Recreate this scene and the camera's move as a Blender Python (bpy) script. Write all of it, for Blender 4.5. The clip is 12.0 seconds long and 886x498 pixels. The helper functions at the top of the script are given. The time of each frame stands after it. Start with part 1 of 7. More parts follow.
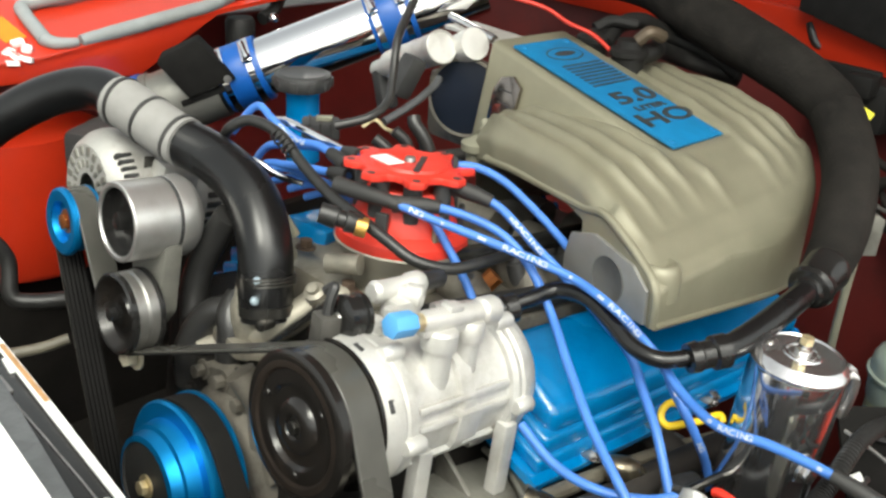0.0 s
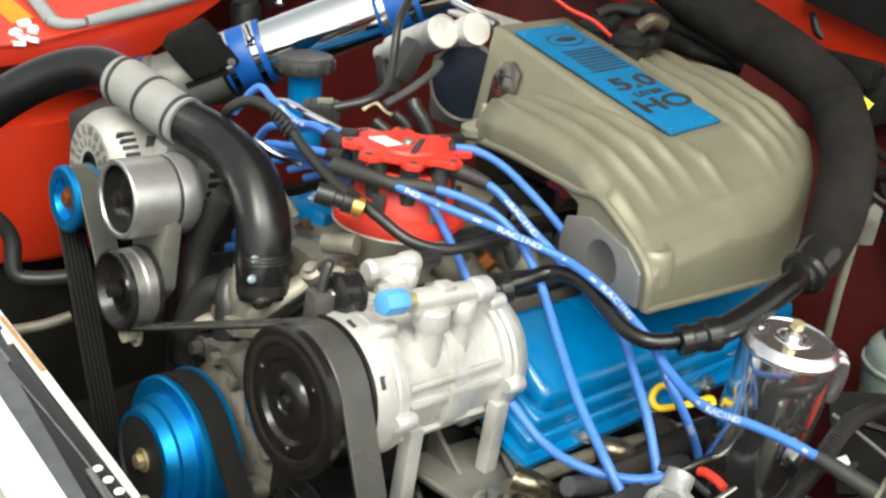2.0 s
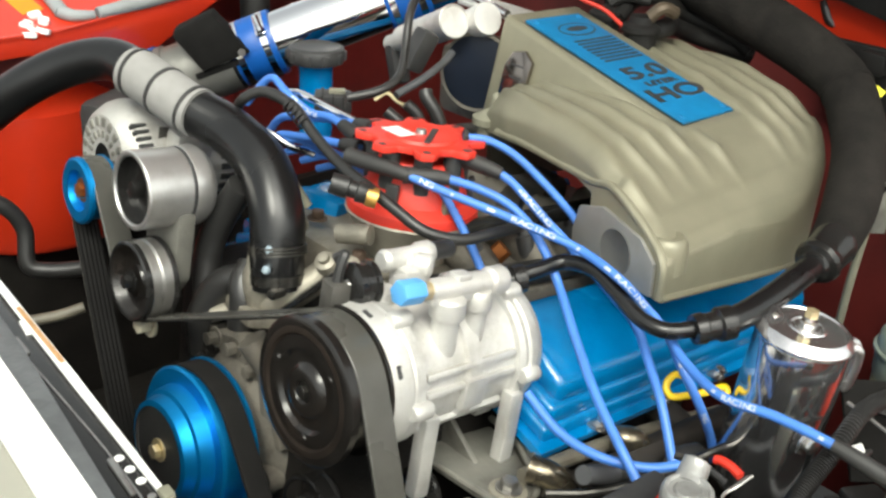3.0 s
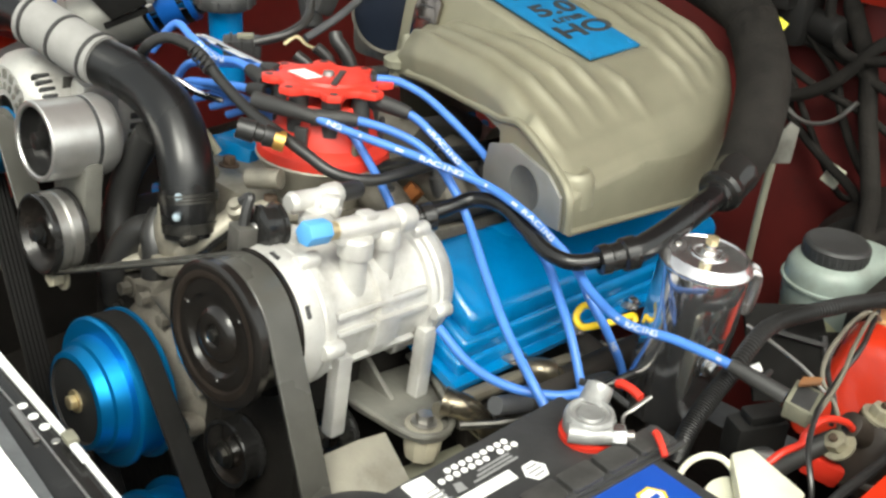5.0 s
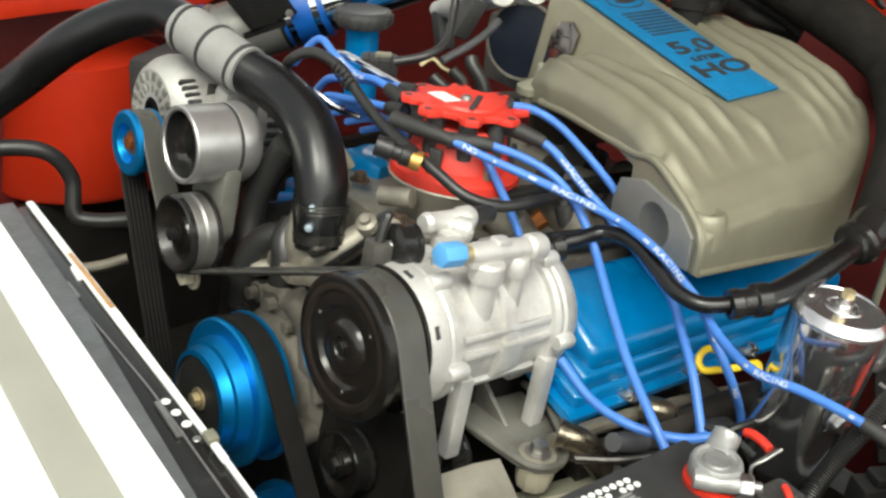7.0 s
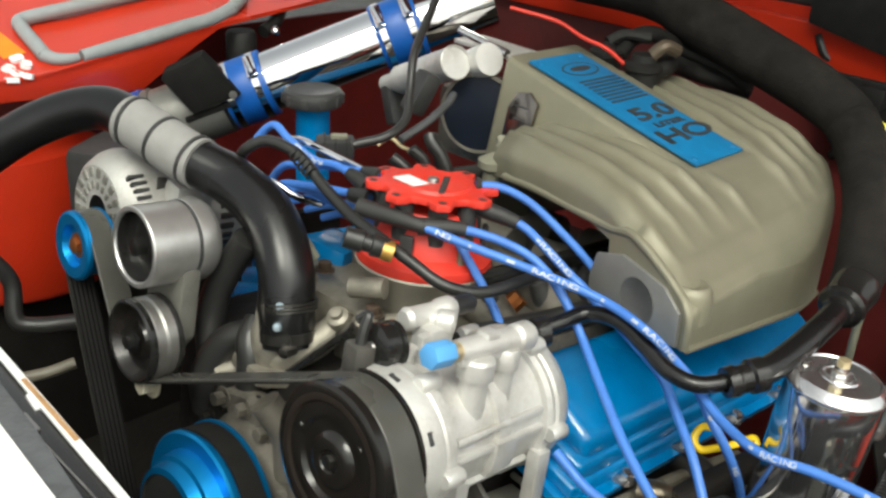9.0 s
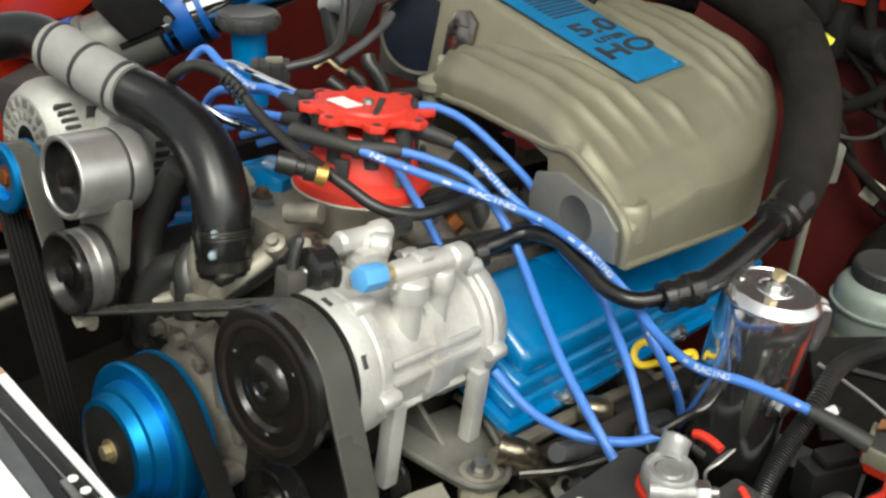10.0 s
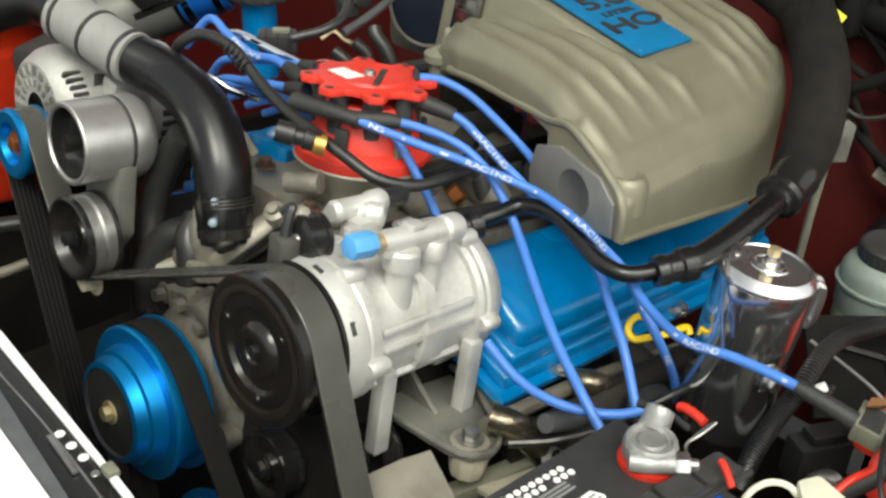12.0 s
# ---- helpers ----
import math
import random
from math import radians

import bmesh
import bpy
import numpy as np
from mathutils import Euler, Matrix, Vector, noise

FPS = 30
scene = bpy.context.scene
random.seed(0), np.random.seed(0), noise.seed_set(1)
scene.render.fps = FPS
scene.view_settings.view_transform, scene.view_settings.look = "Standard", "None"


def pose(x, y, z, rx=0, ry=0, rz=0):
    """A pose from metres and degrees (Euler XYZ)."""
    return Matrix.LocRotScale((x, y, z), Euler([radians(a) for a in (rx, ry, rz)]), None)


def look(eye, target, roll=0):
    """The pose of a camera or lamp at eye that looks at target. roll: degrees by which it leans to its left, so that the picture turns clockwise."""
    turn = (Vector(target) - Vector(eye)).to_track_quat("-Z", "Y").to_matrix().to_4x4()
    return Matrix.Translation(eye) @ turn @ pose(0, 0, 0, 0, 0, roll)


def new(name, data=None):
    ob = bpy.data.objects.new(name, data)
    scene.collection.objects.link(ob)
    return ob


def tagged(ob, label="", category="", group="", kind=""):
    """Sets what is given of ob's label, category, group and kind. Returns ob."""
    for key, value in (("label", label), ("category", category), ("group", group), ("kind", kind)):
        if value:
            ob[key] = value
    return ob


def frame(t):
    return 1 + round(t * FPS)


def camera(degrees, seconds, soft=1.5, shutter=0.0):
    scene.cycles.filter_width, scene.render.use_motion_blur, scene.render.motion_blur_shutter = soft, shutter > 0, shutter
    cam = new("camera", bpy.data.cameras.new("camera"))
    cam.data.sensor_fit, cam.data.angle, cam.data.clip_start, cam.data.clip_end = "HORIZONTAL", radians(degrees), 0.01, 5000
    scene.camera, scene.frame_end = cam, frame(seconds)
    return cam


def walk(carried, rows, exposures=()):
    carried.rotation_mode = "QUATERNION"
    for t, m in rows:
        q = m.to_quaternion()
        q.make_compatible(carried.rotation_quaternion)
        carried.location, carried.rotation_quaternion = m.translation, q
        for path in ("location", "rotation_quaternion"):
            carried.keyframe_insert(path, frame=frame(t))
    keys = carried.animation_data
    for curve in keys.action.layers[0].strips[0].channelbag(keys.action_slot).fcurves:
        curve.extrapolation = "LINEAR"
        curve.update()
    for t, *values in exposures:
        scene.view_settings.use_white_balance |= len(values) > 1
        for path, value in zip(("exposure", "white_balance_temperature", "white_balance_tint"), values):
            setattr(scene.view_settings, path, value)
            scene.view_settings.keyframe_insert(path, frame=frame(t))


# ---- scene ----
cam = camera(48.0, 12.0, soft=2.6)
PATH = [
    (0, (-0.3223, -0.6899, 1.1454), (0.3222, -0.0503, 0.7265), 3.60),
    (0.5, (-0.3305, -0.7006, 1.1430), (0.3036, -0.0573, 0.7140), 4.00),
    (1, (-0.3287, -0.7083, 1.1427), (0.3135, -0.0736, 0.7129), 3.95),
    (1.5, (-0.3235, -0.7099, 1.1418), (0.3136, -0.0654, 0.7190), 3.68),
    (2, (-0.3207, -0.7080, 1.1406), (0.3146, -0.0643, 0.7140), 4.15),
    (2.5, (-0.3250, -0.7070, 1.1422), (0.3159, -0.0661, 0.7196), 4.00),
    (2.7, (-0.3267, -0.7052, 1.1407), (0.3056, -0.0609, 0.7104), 3.71),
    (4.3, (-0.3318, -0.7005, 1.1446), (0.2948, -0.0641, 0.6947), 4.23),
    (4.5, (-0.3294, -0.7068, 1.1436), (0.3017, -0.0811, 0.6851), 4.36),
    (5, (-0.3153, -0.7324, 1.1373), (0.3407, -0.1473, 0.6605), 3.62),
    (5.5, (-0.3105, -0.7432, 1.1360), (0.3575, -0.1885, 0.6399), 4.49),
    (6, (-0.3234, -0.7469, 1.1306), (0.3092, -0.1442, 0.6444), 5.22),
    (6.5, (-0.3289, -0.7315, 1.1273), (0.2796, -0.1208, 0.6205), 5.77),
    (7, (-0.3446, -0.7071, 1.1413), (0.2552, -0.0558, 0.6766), 5.50),
    (7.2, (-0.3507, -0.7016, 1.1473), (0.2505, -0.0390, 0.7007), 4.74),
    (8.8, (-0.3412, -0.6441, 1.1535), (0.3161, -0.0190, 0.7325), 3.69),
    (9, (-0.3389, -0.6396, 1.1521), (0.3239, -0.0165, 0.7368), 3.70),
    (9.5, (-0.3228, -0.6443, 1.1497), (0.3518, -0.0485, 0.7138), 3.61),
    (10, (-0.3138, -0.6558, 1.1440), (0.3495, -0.0797, 0.6663), 3.20),
    (10.5, (-0.3043, -0.6689, 1.1438), (0.3512, -0.0970, 0.6505), 3.35),
    (11, (-0.2955, -0.6771, 1.1440), (0.3474, -0.0997, 0.6407), 3.40),
    (11.5, (-0.2949, -0.6828, 1.1417), (0.3391, -0.1034, 0.6295), 3.01),
    (12, (-0.2987, -0.6840, 1.1428), (0.3359, -0.0931, 0.6446), 3.24),
]
walk(cam, [(t, look(eye, target, roll)) for t, eye, target, roll in PATH],
     exposures=[(0.0, 1.06, 6800.0, 2.0), (5.0, 1.16, 6800.0, 2.0), (6.3, 1.09, 6800.0, 2.0), (7.2, 0.85, 6800.0, 2.0), (8.8, 0.74, 6800.0, 2.0), (12.0, 0.73, 6800.0, 2.0)])

# ---- daylight: bright overcast sky, one wide soft sun ----
world = bpy.data.worlds.new("overcast_sky")
scene.world = world
world.use_nodes = True
wn = world.node_tree
sky = wn.nodes.new("ShaderNodeTexSky")
sky.sky_type = 'NISHITA'
sky.sun_disc = False
sky.sun_elevation = radians(52)
sky.sun_rotation = radians(200)
sky.dust_density = 4.0
sky.air_density = 0.8
pale = wn.nodes.new("ShaderNodeHueSaturation")
pale.inputs["Saturation"].default_value = 0.22      # cloud cover greys the sky
wn.links.new(sky.outputs[0], pale.inputs["Color"])
wn.links.new(pale.outputs[0], wn.nodes["Background"].inputs[0])
wn.nodes["Background"].inputs[1].default_value = 0.15
sun_data = bpy.data.lights.new("sun", 'SUN')
sun_data.energy = 1.25
sun_data.angle = radians(22)
sun_data.color = (1.0, 0.97, 0.92)
sun = new("sun", sun_data)
sun.matrix_world = look((-1.6, -1.0, 3.2), (0.2, 0.0, 0.7))


# ---- materials ----
def mat(name, col, rough=0.5, metal=0.0, vary=0.12, scale=40.0, bump=0.0, bscale=200.0, coat=0.0, col2=None, aniso=0.0,
        dirt=0.0, dirt_col=(0.03, 0.025, 0.02), rvary=0.12, spec=0.5):
    m = bpy.data.materials.new(name)
    m.use_nodes = True
    nt = m.node_tree
    b = nt.nodes["Principled BSDF"]
    tc = nt.nodes.new("ShaderNodeTexCoord")
    n1 = nt.nodes.new("ShaderNodeTexNoise")
    n1.inputs["Scale"].default_value = scale
    n1.inputs["Detail"].default_value = 6
    n2 = nt.nodes.new("ShaderNodeTexNoise")
    n2.inputs["Scale"].default_value = scale * 0.17
    n2.inputs["Detail"].default_value = 4
    for n in (n1, n2):
        nt.links.new(tc.outputs["Object"], n.inputs["Vector"])
    c2 = col2 or tuple(max(0.0, c * (1 - 2.2 * vary)) for c in col)
    mix = nt.nodes.new("ShaderNodeMix")
    mix.data_type = 'RGBA'
    mix.inputs["A"].default_value = (*col, 1)
    mix.inputs["B"].default_value = (*c2, 1)
    ramp = nt.nodes.new("ShaderNodeMapRange")
    ramp.inputs["From Min"].default_value, ramp.inputs["From Max"].default_value = 0.38, 0.72
    avg = nt.nodes.new("ShaderNodeMath")
    avg.operation = 'MULTIPLY_ADD'
    avg.inputs[1].default_value, avg.inputs[2].default_value = 0.5, 0.0
    add = nt.nodes.new("ShaderNodeMath")
    add.operation = 'ADD'
    nt.links.new(n1.outputs["Fac"], add.inputs[0])
    nt.links.new(n2.outputs["Fac"], add.inputs[1])
    nt.links.new(add.outputs[0], avg.inputs[0])
    nt.links.new(avg.outputs[0], ramp.inputs["Value"])
    nt.links.new(ramp.outputs[0], mix.inputs["Factor"])
    out = mix.outputs["Result"]
    if dirt > 0:
        n3 = nt.nodes.new("ShaderNodeTexNoise")
        n3.inputs["Scale"].default_value = scale * 0.45
        n3.inputs["Detail"].default_value = 9
        n3.inputs["Roughness"].default_value = 0.7
        nt.links.new(tc.outputs["Object"], n3.inputs["Vector"])
        r3 = nt.nodes.new("ShaderNodeMapRange")
        r3.inputs["From Min"].default_value, r3.inputs["From Max"].default_value = 0.52, 0.70
        r3.inputs["To Max"].default_value = dirt
        nt.links.new(n3.outputs["Fac"], r3.inputs["Value"])
        dm = nt.nodes.new("ShaderNodeMix")
        dm.data_type = 'RGBA'
        nt.links.new(r3.outputs[0], dm.inputs["Factor"])
        nt.links.new(out, dm.inputs["A"])
        dm.inputs["B"].default_value = (*dirt_col, 1)
        out = dm.outputs["Result"]
    nt.links.new(out, b.inputs["Base Color"])
    rr = nt.nodes.new("ShaderNodeMapRange")
    rr.inputs["To Min"].default_value, rr.inputs["To Max"].default_value = max(0.02, rough - rvary), min(1.0, rough + rvary)
    nt.links.new(n2.outputs["Fac"], rr.inputs["Value"])
    nt.links.new(rr.outputs[0], b.inputs["Roughness"])
    b.inputs["Metallic"].default_value = metal
    b.inputs["Specular IOR Level"].default_value = spec
    b.inputs["Coat Weight"].default_value = coat
    b.inputs["Coat Roughness"].default_value = 0.08
    b.inputs["Anisotropic"].default_value = aniso
    if bump > 0:
        nb = nt.nodes.new("ShaderNodeTexNoise")
        nb.inputs["Scale"].default_value = bscale
        nb.inputs["Detail"].default_value = 5
        nt.links.new(tc.outputs["Object"], nb.inputs["Vector"])
        bp = nt.nodes.new("ShaderNodeBump")
        bp.inputs["Strength"].default_value = bump
        bp.inputs["Distance"].default_value = 0.002
        nt.links.new(nb.outputs["Fac"], bp.inputs["Height"])
        nt.links.new(bp.outputs[0], b.inputs["Normal"])
    return m


RED = mat("red_paint", (0.50, 0.028, 0.009), 0.30, vary=0.06, scale=14, coat=0.5, dirt=0.18, dirt_col=(0.16, 0.02, 0.01), bump=0.03, bscale=60)
# two darker copies of the red, with shade put into the colour
RED_DULL_SHADE = mat("dull_shaded_red_paint", (0.125, 0.011, 0.009), 0.6, vary=0.2, scale=16, dirt=0.5, dirt_col=(0.03, 0.008, 0.006), bump=0.1, bscale=90)
RED_INNER_SHADE = mat("shaded_wing_red", (0.15, 0.013, 0.010), 0.5, vary=0.15, scale=16, dirt=0.4, dirt_col=(0.06, 0.010, 0.008), bump=0.08, bscale=90)
RED_CAP = mat("red_moulded_plastic", (0.66, 0.04, 0.025), 0.42, vary=0.05, scale=60, bump=0.05)
BLUE_PAINT = mat("blue_engine_enamel", (0.0, 0.175, 0.45), 0.24, vary=0.12, scale=22, coat=0.4, dirt=0.35, dirt_col=(0.0, 0.04, 0.12), bump=0.06, bscale=120)
BLUE_PLATE = mat("blue_plate_paint", (0.005, 0.165, 0.37), 0.5, vary=0.12, scale=60, dirt=0.15, dirt_col=(0.0, 0.09, 0.2))
BLUE_ANOD = mat("blue_anodised_aluminium", (0.004, 0.24, 0.58), 0.34, metal=0.75, vary=0.08, scale=30, aniso=0.2)
BLUE_SIL = mat("blue_silicone", (0.004, 0.085, 0.36), 0.40, vary=0.08, scale=40)
BLUE_WIRE = mat("blue_silicone_wire", (0.06, 0.195, 0.60), 0.42, vary=0.08, scale=50, dirt=0.25, dirt_col=(0.03, 0.07, 0.25))
BLUE_CAP = mat("light_blue_plastic", (0.10, 0.36, 0.72), 0.45, vary=0.05)
PLENUM = mat("cast_aluminium_tan", (0.235, 0.222, 0.160), 0.44, metal=0.25, vary=0.10, scale=26, bump=0.10, bscale=520, dirt=0.22, dirt_col=(0.165, 0.150, 0.10))
ALU = mat("cast_aluminium", (0.64, 0.63, 0.60), 0.43, metal=0.40, vary=0.16, scale=30, bump=0.30, bscale=300, dirt=0.55, dirt_col=(0.27, 0.245, 0.20))
ALT_CAST = mat("dull_cast_aluminium", (0.47, 0.465, 0.44), 0.5, metal=0.35, vary=0.16, scale=34, bump=0.3, bscale=300, dirt=0.55, dirt_col=(0.20, 0.18, 0.15))
PORT_GREY = mat("shaded_cast_port", (0.15, 0.148, 0.138), 0.6, metal=0.3, vary=0.2, scale=40, bump=0.3, bscale=300)
FLANGE = mat("machined_grey_face", (0.27, 0.268, 0.255), 0.5, metal=0.35, vary=0.12, scale=40, bump=0.15, bscale=420, dirt=0.3, dirt_col=(0.19, 0.18, 0.155))
# darkened aluminium; on the alternator it stands for shade in an opening
ALU_SHADE = mat("shaded_cast_aluminium", (0.10, 0.095, 0.085), 0.6, metal=0.3, vary=0.3, scale=50, bump=0.3)
CAST_TAN = mat("tan_cast_aluminium", (0.40, 0.375, 0.31), 0.5, metal=0.4, vary=0.15, scale=34, bump=0.25, bscale=260, dirt=0.5, dirt_col=(0.16, 0.14, 0.11))
# grimy grey taken darker to carry the shade under the compressor
GRIME_SHADE_CAST = mat("grimy_shaded_casting", (0.21, 0.205, 0.18), 0.55, metal=0.25, vary=0.25, scale=30, bump=0.35, bscale=220, dirt=0.8, dirt_col=(0.07, 0.060, 0.048))
CREAM_CAST = mat("pale_cast_metal", (0.50, 0.46, 0.35), 0.6, metal=0.15, vary=0.15, scale=40, bump=0.2, bscale=260, dirt=0.4, dirt_col=(0.24, 0.21, 0.15))
ALU_DIRTY = mat("dirty_cast_aluminium", (0.23, 0.21, 0.175), 0.58, metal=0.35, vary=0.25, scale=26, bump=0.4, bscale=240, dirt=0.9, dirt_col=(0.05, 0.042, 0.034))
ALU_BRIGHT = mat("machined_aluminium", (0.72, 0.71, 0.70), 0.26, metal=0.95, vary=0.08, scale=30, aniso=0.5, dirt=0.2, dirt_col=(0.35, 0.34, 0.33))
STEEL = mat("zinc_steel", (0.46, 0.45, 0.43), 0.38, metal=0.9, vary=0.18, scale=60, dirt=0.4, dirt_col=(0.18, 0.14, 0.1))
PALE_BRASS = mat("pale_plated_brass", (0.72, 0.60, 0.36), 0.36, metal=0.7, vary=0.15, scale=80)
OLIVE = mat("olive_painted_steel", (0.22, 0.215, 0.16), 0.6, vary=0.2, scale=30)
DARK_STEEL = mat("dark_worn_steel", (0.13, 0.125, 0.115), 0.3, metal=0.9, vary=0.25, scale=40, dirt=0.4, dirt_col=(0.03, 0.028, 0.025))
BRASS = mat("brass", (0.72, 0.42, 0.12), 0.35, metal=0.8, vary=0.15, scale=80)
CAN_CHROME = mat("worn_chrome", (0.78, 0.78, 0.80), 0.10, metal=0.97, vary=0.05, scale=20, rvary=0.05, bump=0.16, bscale=24)
LID_CHROME = mat("scuffed_chrome", (0.84, 0.82, 0.82), 0.14, metal=0.94, vary=0.08, scale=50, rvary=0.08)
CHROME = mat("chrome", (0.86, 0.86, 0.87), 0.05, metal=1.0, vary=0.03, scale=20, rvary=0.03)
BLACK_GLOSS = mat("black_gloss_paint", (0.015, 0.0145, 0.014), 0.20, vary=0.2, scale=40, dirt=0.3, dirt_col=(0.05, 0.05, 0.05))
CLUTCH = mat("grimy_black_paint", (0.0155, 0.0138, 0.0125), 0.22, vary=0.3, scale=36, bump=0.08, bscale=80, dirt=0.5, dirt_col=(0.040, 0.031, 0.025), rvary=0.14)
GRIME_BROWN = mat("matt_brown_grime", (0.020, 0.0145, 0.011), 0.8, vary=0.3, scale=50, bump=0.2, spec=0.15)
RUBBER = mat("black_rubber", (0.024, 0.0235, 0.023), 0.34, vary=0.2, scale=50, bump=0.04, dirt=0.3, dirt_col=(0.035, 0.033, 0.03))
HOSE_GLOSS = mat("shiny_black_hose", (0.0075, 0.0075, 0.0078), 0.29, vary=0.2, scale=30, bump=0.16, bscale=60, dirt=0.4, dirt_col=(0.016, 0.015, 0.0135), rvary=0.14)
RUBBER_MATT = mat("matt_black_rubber", (0.026, 0.0255, 0.025), 0.6, vary=0.2, scale=60, bump=0.1, dirt=0.4, dirt_col=(0.04, 0.037, 0.034))
FOAM = mat("foam_sleeve", (0.018, 0.016, 0.014), 0.9, vary=0.35, scale=45, bump=0.7, bscale=260, dirt=0.5, dirt_col=(0.028, 0.025, 0.021), spec=0.22)
RIB_RUBBER = mat("ribbed_belt_rubber", (0.011, 0.0105, 0.010), 0.85, spec=0.2, vary=0.2, scale=60, bump=0.1, dirt=0.2, dirt_col=(0.02, 0.019, 0.017))
BELT = mat("worn_belt_rubber", (0.072, 0.070, 0.062), 0.28, vary=0.15, scale=50, dirt=0.3, dirt_col=(0.08, 0.076, 0.066))
PLASTIC = mat("black_plastic", (0.040, 0.040, 0.0405), 0.5, vary=0.2, scale=60, bump=0.08, dirt=0.3, dirt_col=(0.035, 0.033, 0.03))
GREY_SLEEVE = mat("grey_tape_sleeve", (0.26, 0.255, 0.245), 0.75, vary=0.1, scale=60, bump=0.2, bscale=260)
GREY_SHEEN = mat("grey_painted_sheen", (0.105, 0.110, 0.114), 0.36, vary=0.25, scale=60, bump=0.2, dirt=0.6, dirt_col=(0.04, 0.04, 0.04))
SEALER = mat("brushed_seam_sealer", (0.265, 0.285, 0.29), 0.55, vary=0.12, scale=26, bump=0.25, bscale=120, dirt=0.25, dirt_col=(0.14, 0.13, 0.12))
WHITE = mat("white_paint", (0.82, 0.82, 0.80), 0.35, vary=0.04, scale=12, coat=0.3, dirt=0.08, dirt_col=(0.5, 0.48, 0.44))
WHITE_PRINT = mat("white_print", (0.78, 0.78, 0.77), 0.55, vary=0.05)
GREY_PRINT = mat("grey_print", (0.25, 0.25, 0.25), 0.55, vary=0.1)
YELLOW = mat("yellow_plastic", (0.75, 0.52, 0.01), 0.4, vary=0.08)
TAG_YELLOW = mat("yellow_paper_tag", (0.78, 0.72, 0.02), 0.6, vary=0.08)
ORANGE = mat("orange_print", (0.85, 0.22, 0.01), 0.5, vary=0.05)
LABEL_BLUE = mat("blue_print", (0.008, 0.06, 0.34), 0.4, vary=0.06)
CREAM = mat("cream_plastic", (0.76, 0.75, 0.60), 0.42, vary=0.08, scale=30, dirt=0.25, dirt_col=(0.4, 0.36, 0.22))
# base lowered for the shadow over the reservoir, with dirt on top
MILKY = mat("milky_green_plastic", (0.31, 0.37, 0.335), 0.35, vary=0.16, scale=20, dirt=0.6, dirt_col=(0.15, 0.16, 0.13))
MILKY_LOW = mat("yellowed_plastic", (0.40, 0.40, 0.26), 0.4, vary=0.2, scale=30, dirt=0.5, dirt_col=(0.18, 0.17, 0.11))
RED_WIRE = mat("red_insulation", (0.60, 0.03, 0.015), 0.45, vary=0.08)
BLOCK = mat("oily_cast_iron", (0.020, 0.018, 0.016), 0.6, spec=0.25, metal=0.2, vary=0.3, scale=20, bump=0.5, bscale=90, dirt=0.5, dirt_col=(0.012, 0.011, 0.01))
CELL = mat("scuffed_battery_plastic", (0.050, 0.049, 0.047), 0.38, vary=0.25, scale=90, bump=0.1, dirt=0.4, dirt_col=(0.09, 0.085, 0.08))
CON_TAN = mat("greenish_tan_plastic", (0.20, 0.195, 0.145), 0.5, vary=0.15, scale=60, dirt=0.4, dirt_col=(0.08, 0.075, 0.05))
PALE_NUT = mat("dull_tan_plated_nut", (0.42, 0.39, 0.29), 0.45, metal=0.4, vary=0.2, scale=80, dirt=0.4, dirt_col=(0.16, 0.13, 0.09))
MAF_CAST = mat("dull_meter_casting", (0.20, 0.197, 0.18), 0.42, metal=0.5, vary=0.15, scale=40, bump=0.15, bscale=240, dirt=0.5, dirt_col=(0.12, 0.11, 0.09))
DARK_CHROME = mat("smoked_chrome", (0.30, 0.265, 0.24), 0.2, metal=1.0, vary=0.15, scale=60, rvary=0.08)
OLD_BRASS = mat("tarnished_brown_brass", (0.13, 0.10, 0.07), 0.5, metal=0.5, vary=0.25, scale=60, dirt=0.5, dirt_col=(0.05, 0.035, 0.025))
MATT_BLACK = mat("matt_black_moulding", (0.013, 0.0125, 0.012), 0.85, vary=0.2, scale=60, bump=0.05, spec=0.08)
HEADER_OIL = mat("oily_header_steel", (0.30, 0.26, 0.19), 0.27, metal=0.85, vary=0.4, scale=30, rvary=0.15, dirt=0.75, dirt_col=(0.035, 0.028, 0.022), bump=0.15)
RAIL_TAN = mat("grimy_tan_rail", (0.17, 0.155, 0.12), 0.5, vary=0.25, scale=36, bump=0.2, dirt=0.6, dirt_col=(0.06, 0.05, 0.038))
BOOT_GREY = mat("faded_grey_boot", (0.075, 0.077, 0.082), 0.55, vary=0.15, scale=50, dirt=0.4, dirt_col=(0.035, 0.034, 0.033))
BLUE_BLACK = mat("blue_black_gloss", (0.010, 0.014, 0.024), 0.3, vary=0.2, scale=30, dirt=0.3, dirt_col=(0.05, 0.05, 0.055))
# oily casting made paler in place of light on this corner
CAST_OILY_LIT = mat("oily_lit_casting", (0.33, 0.305, 0.25), 0.46, metal=0.4, vary=0.3, scale=40, bump=0.35, bscale=220, dirt=0.75, dirt_col=(0.10, 0.085, 0.065))
PIN_BLUE = mat("blue_zinc", (0.50, 0.62, 0.70), 0.3, metal=0.7, vary=0.1, scale=80)
WIRE_PRINT = mat("worn_white_print", (0.50, 0.56, 0.68), 0.5, vary=0.25, scale=300, dirt=0.5, dirt_col=(0.16, 0.28, 0.55))
OLD_RUST = mat("orange_brown_tab", (0.22, 0.095, 0.035), 0.6, vary=0.3, scale=80, dirt=0.5, dirt_col=(0.10, 0.07, 0.03))
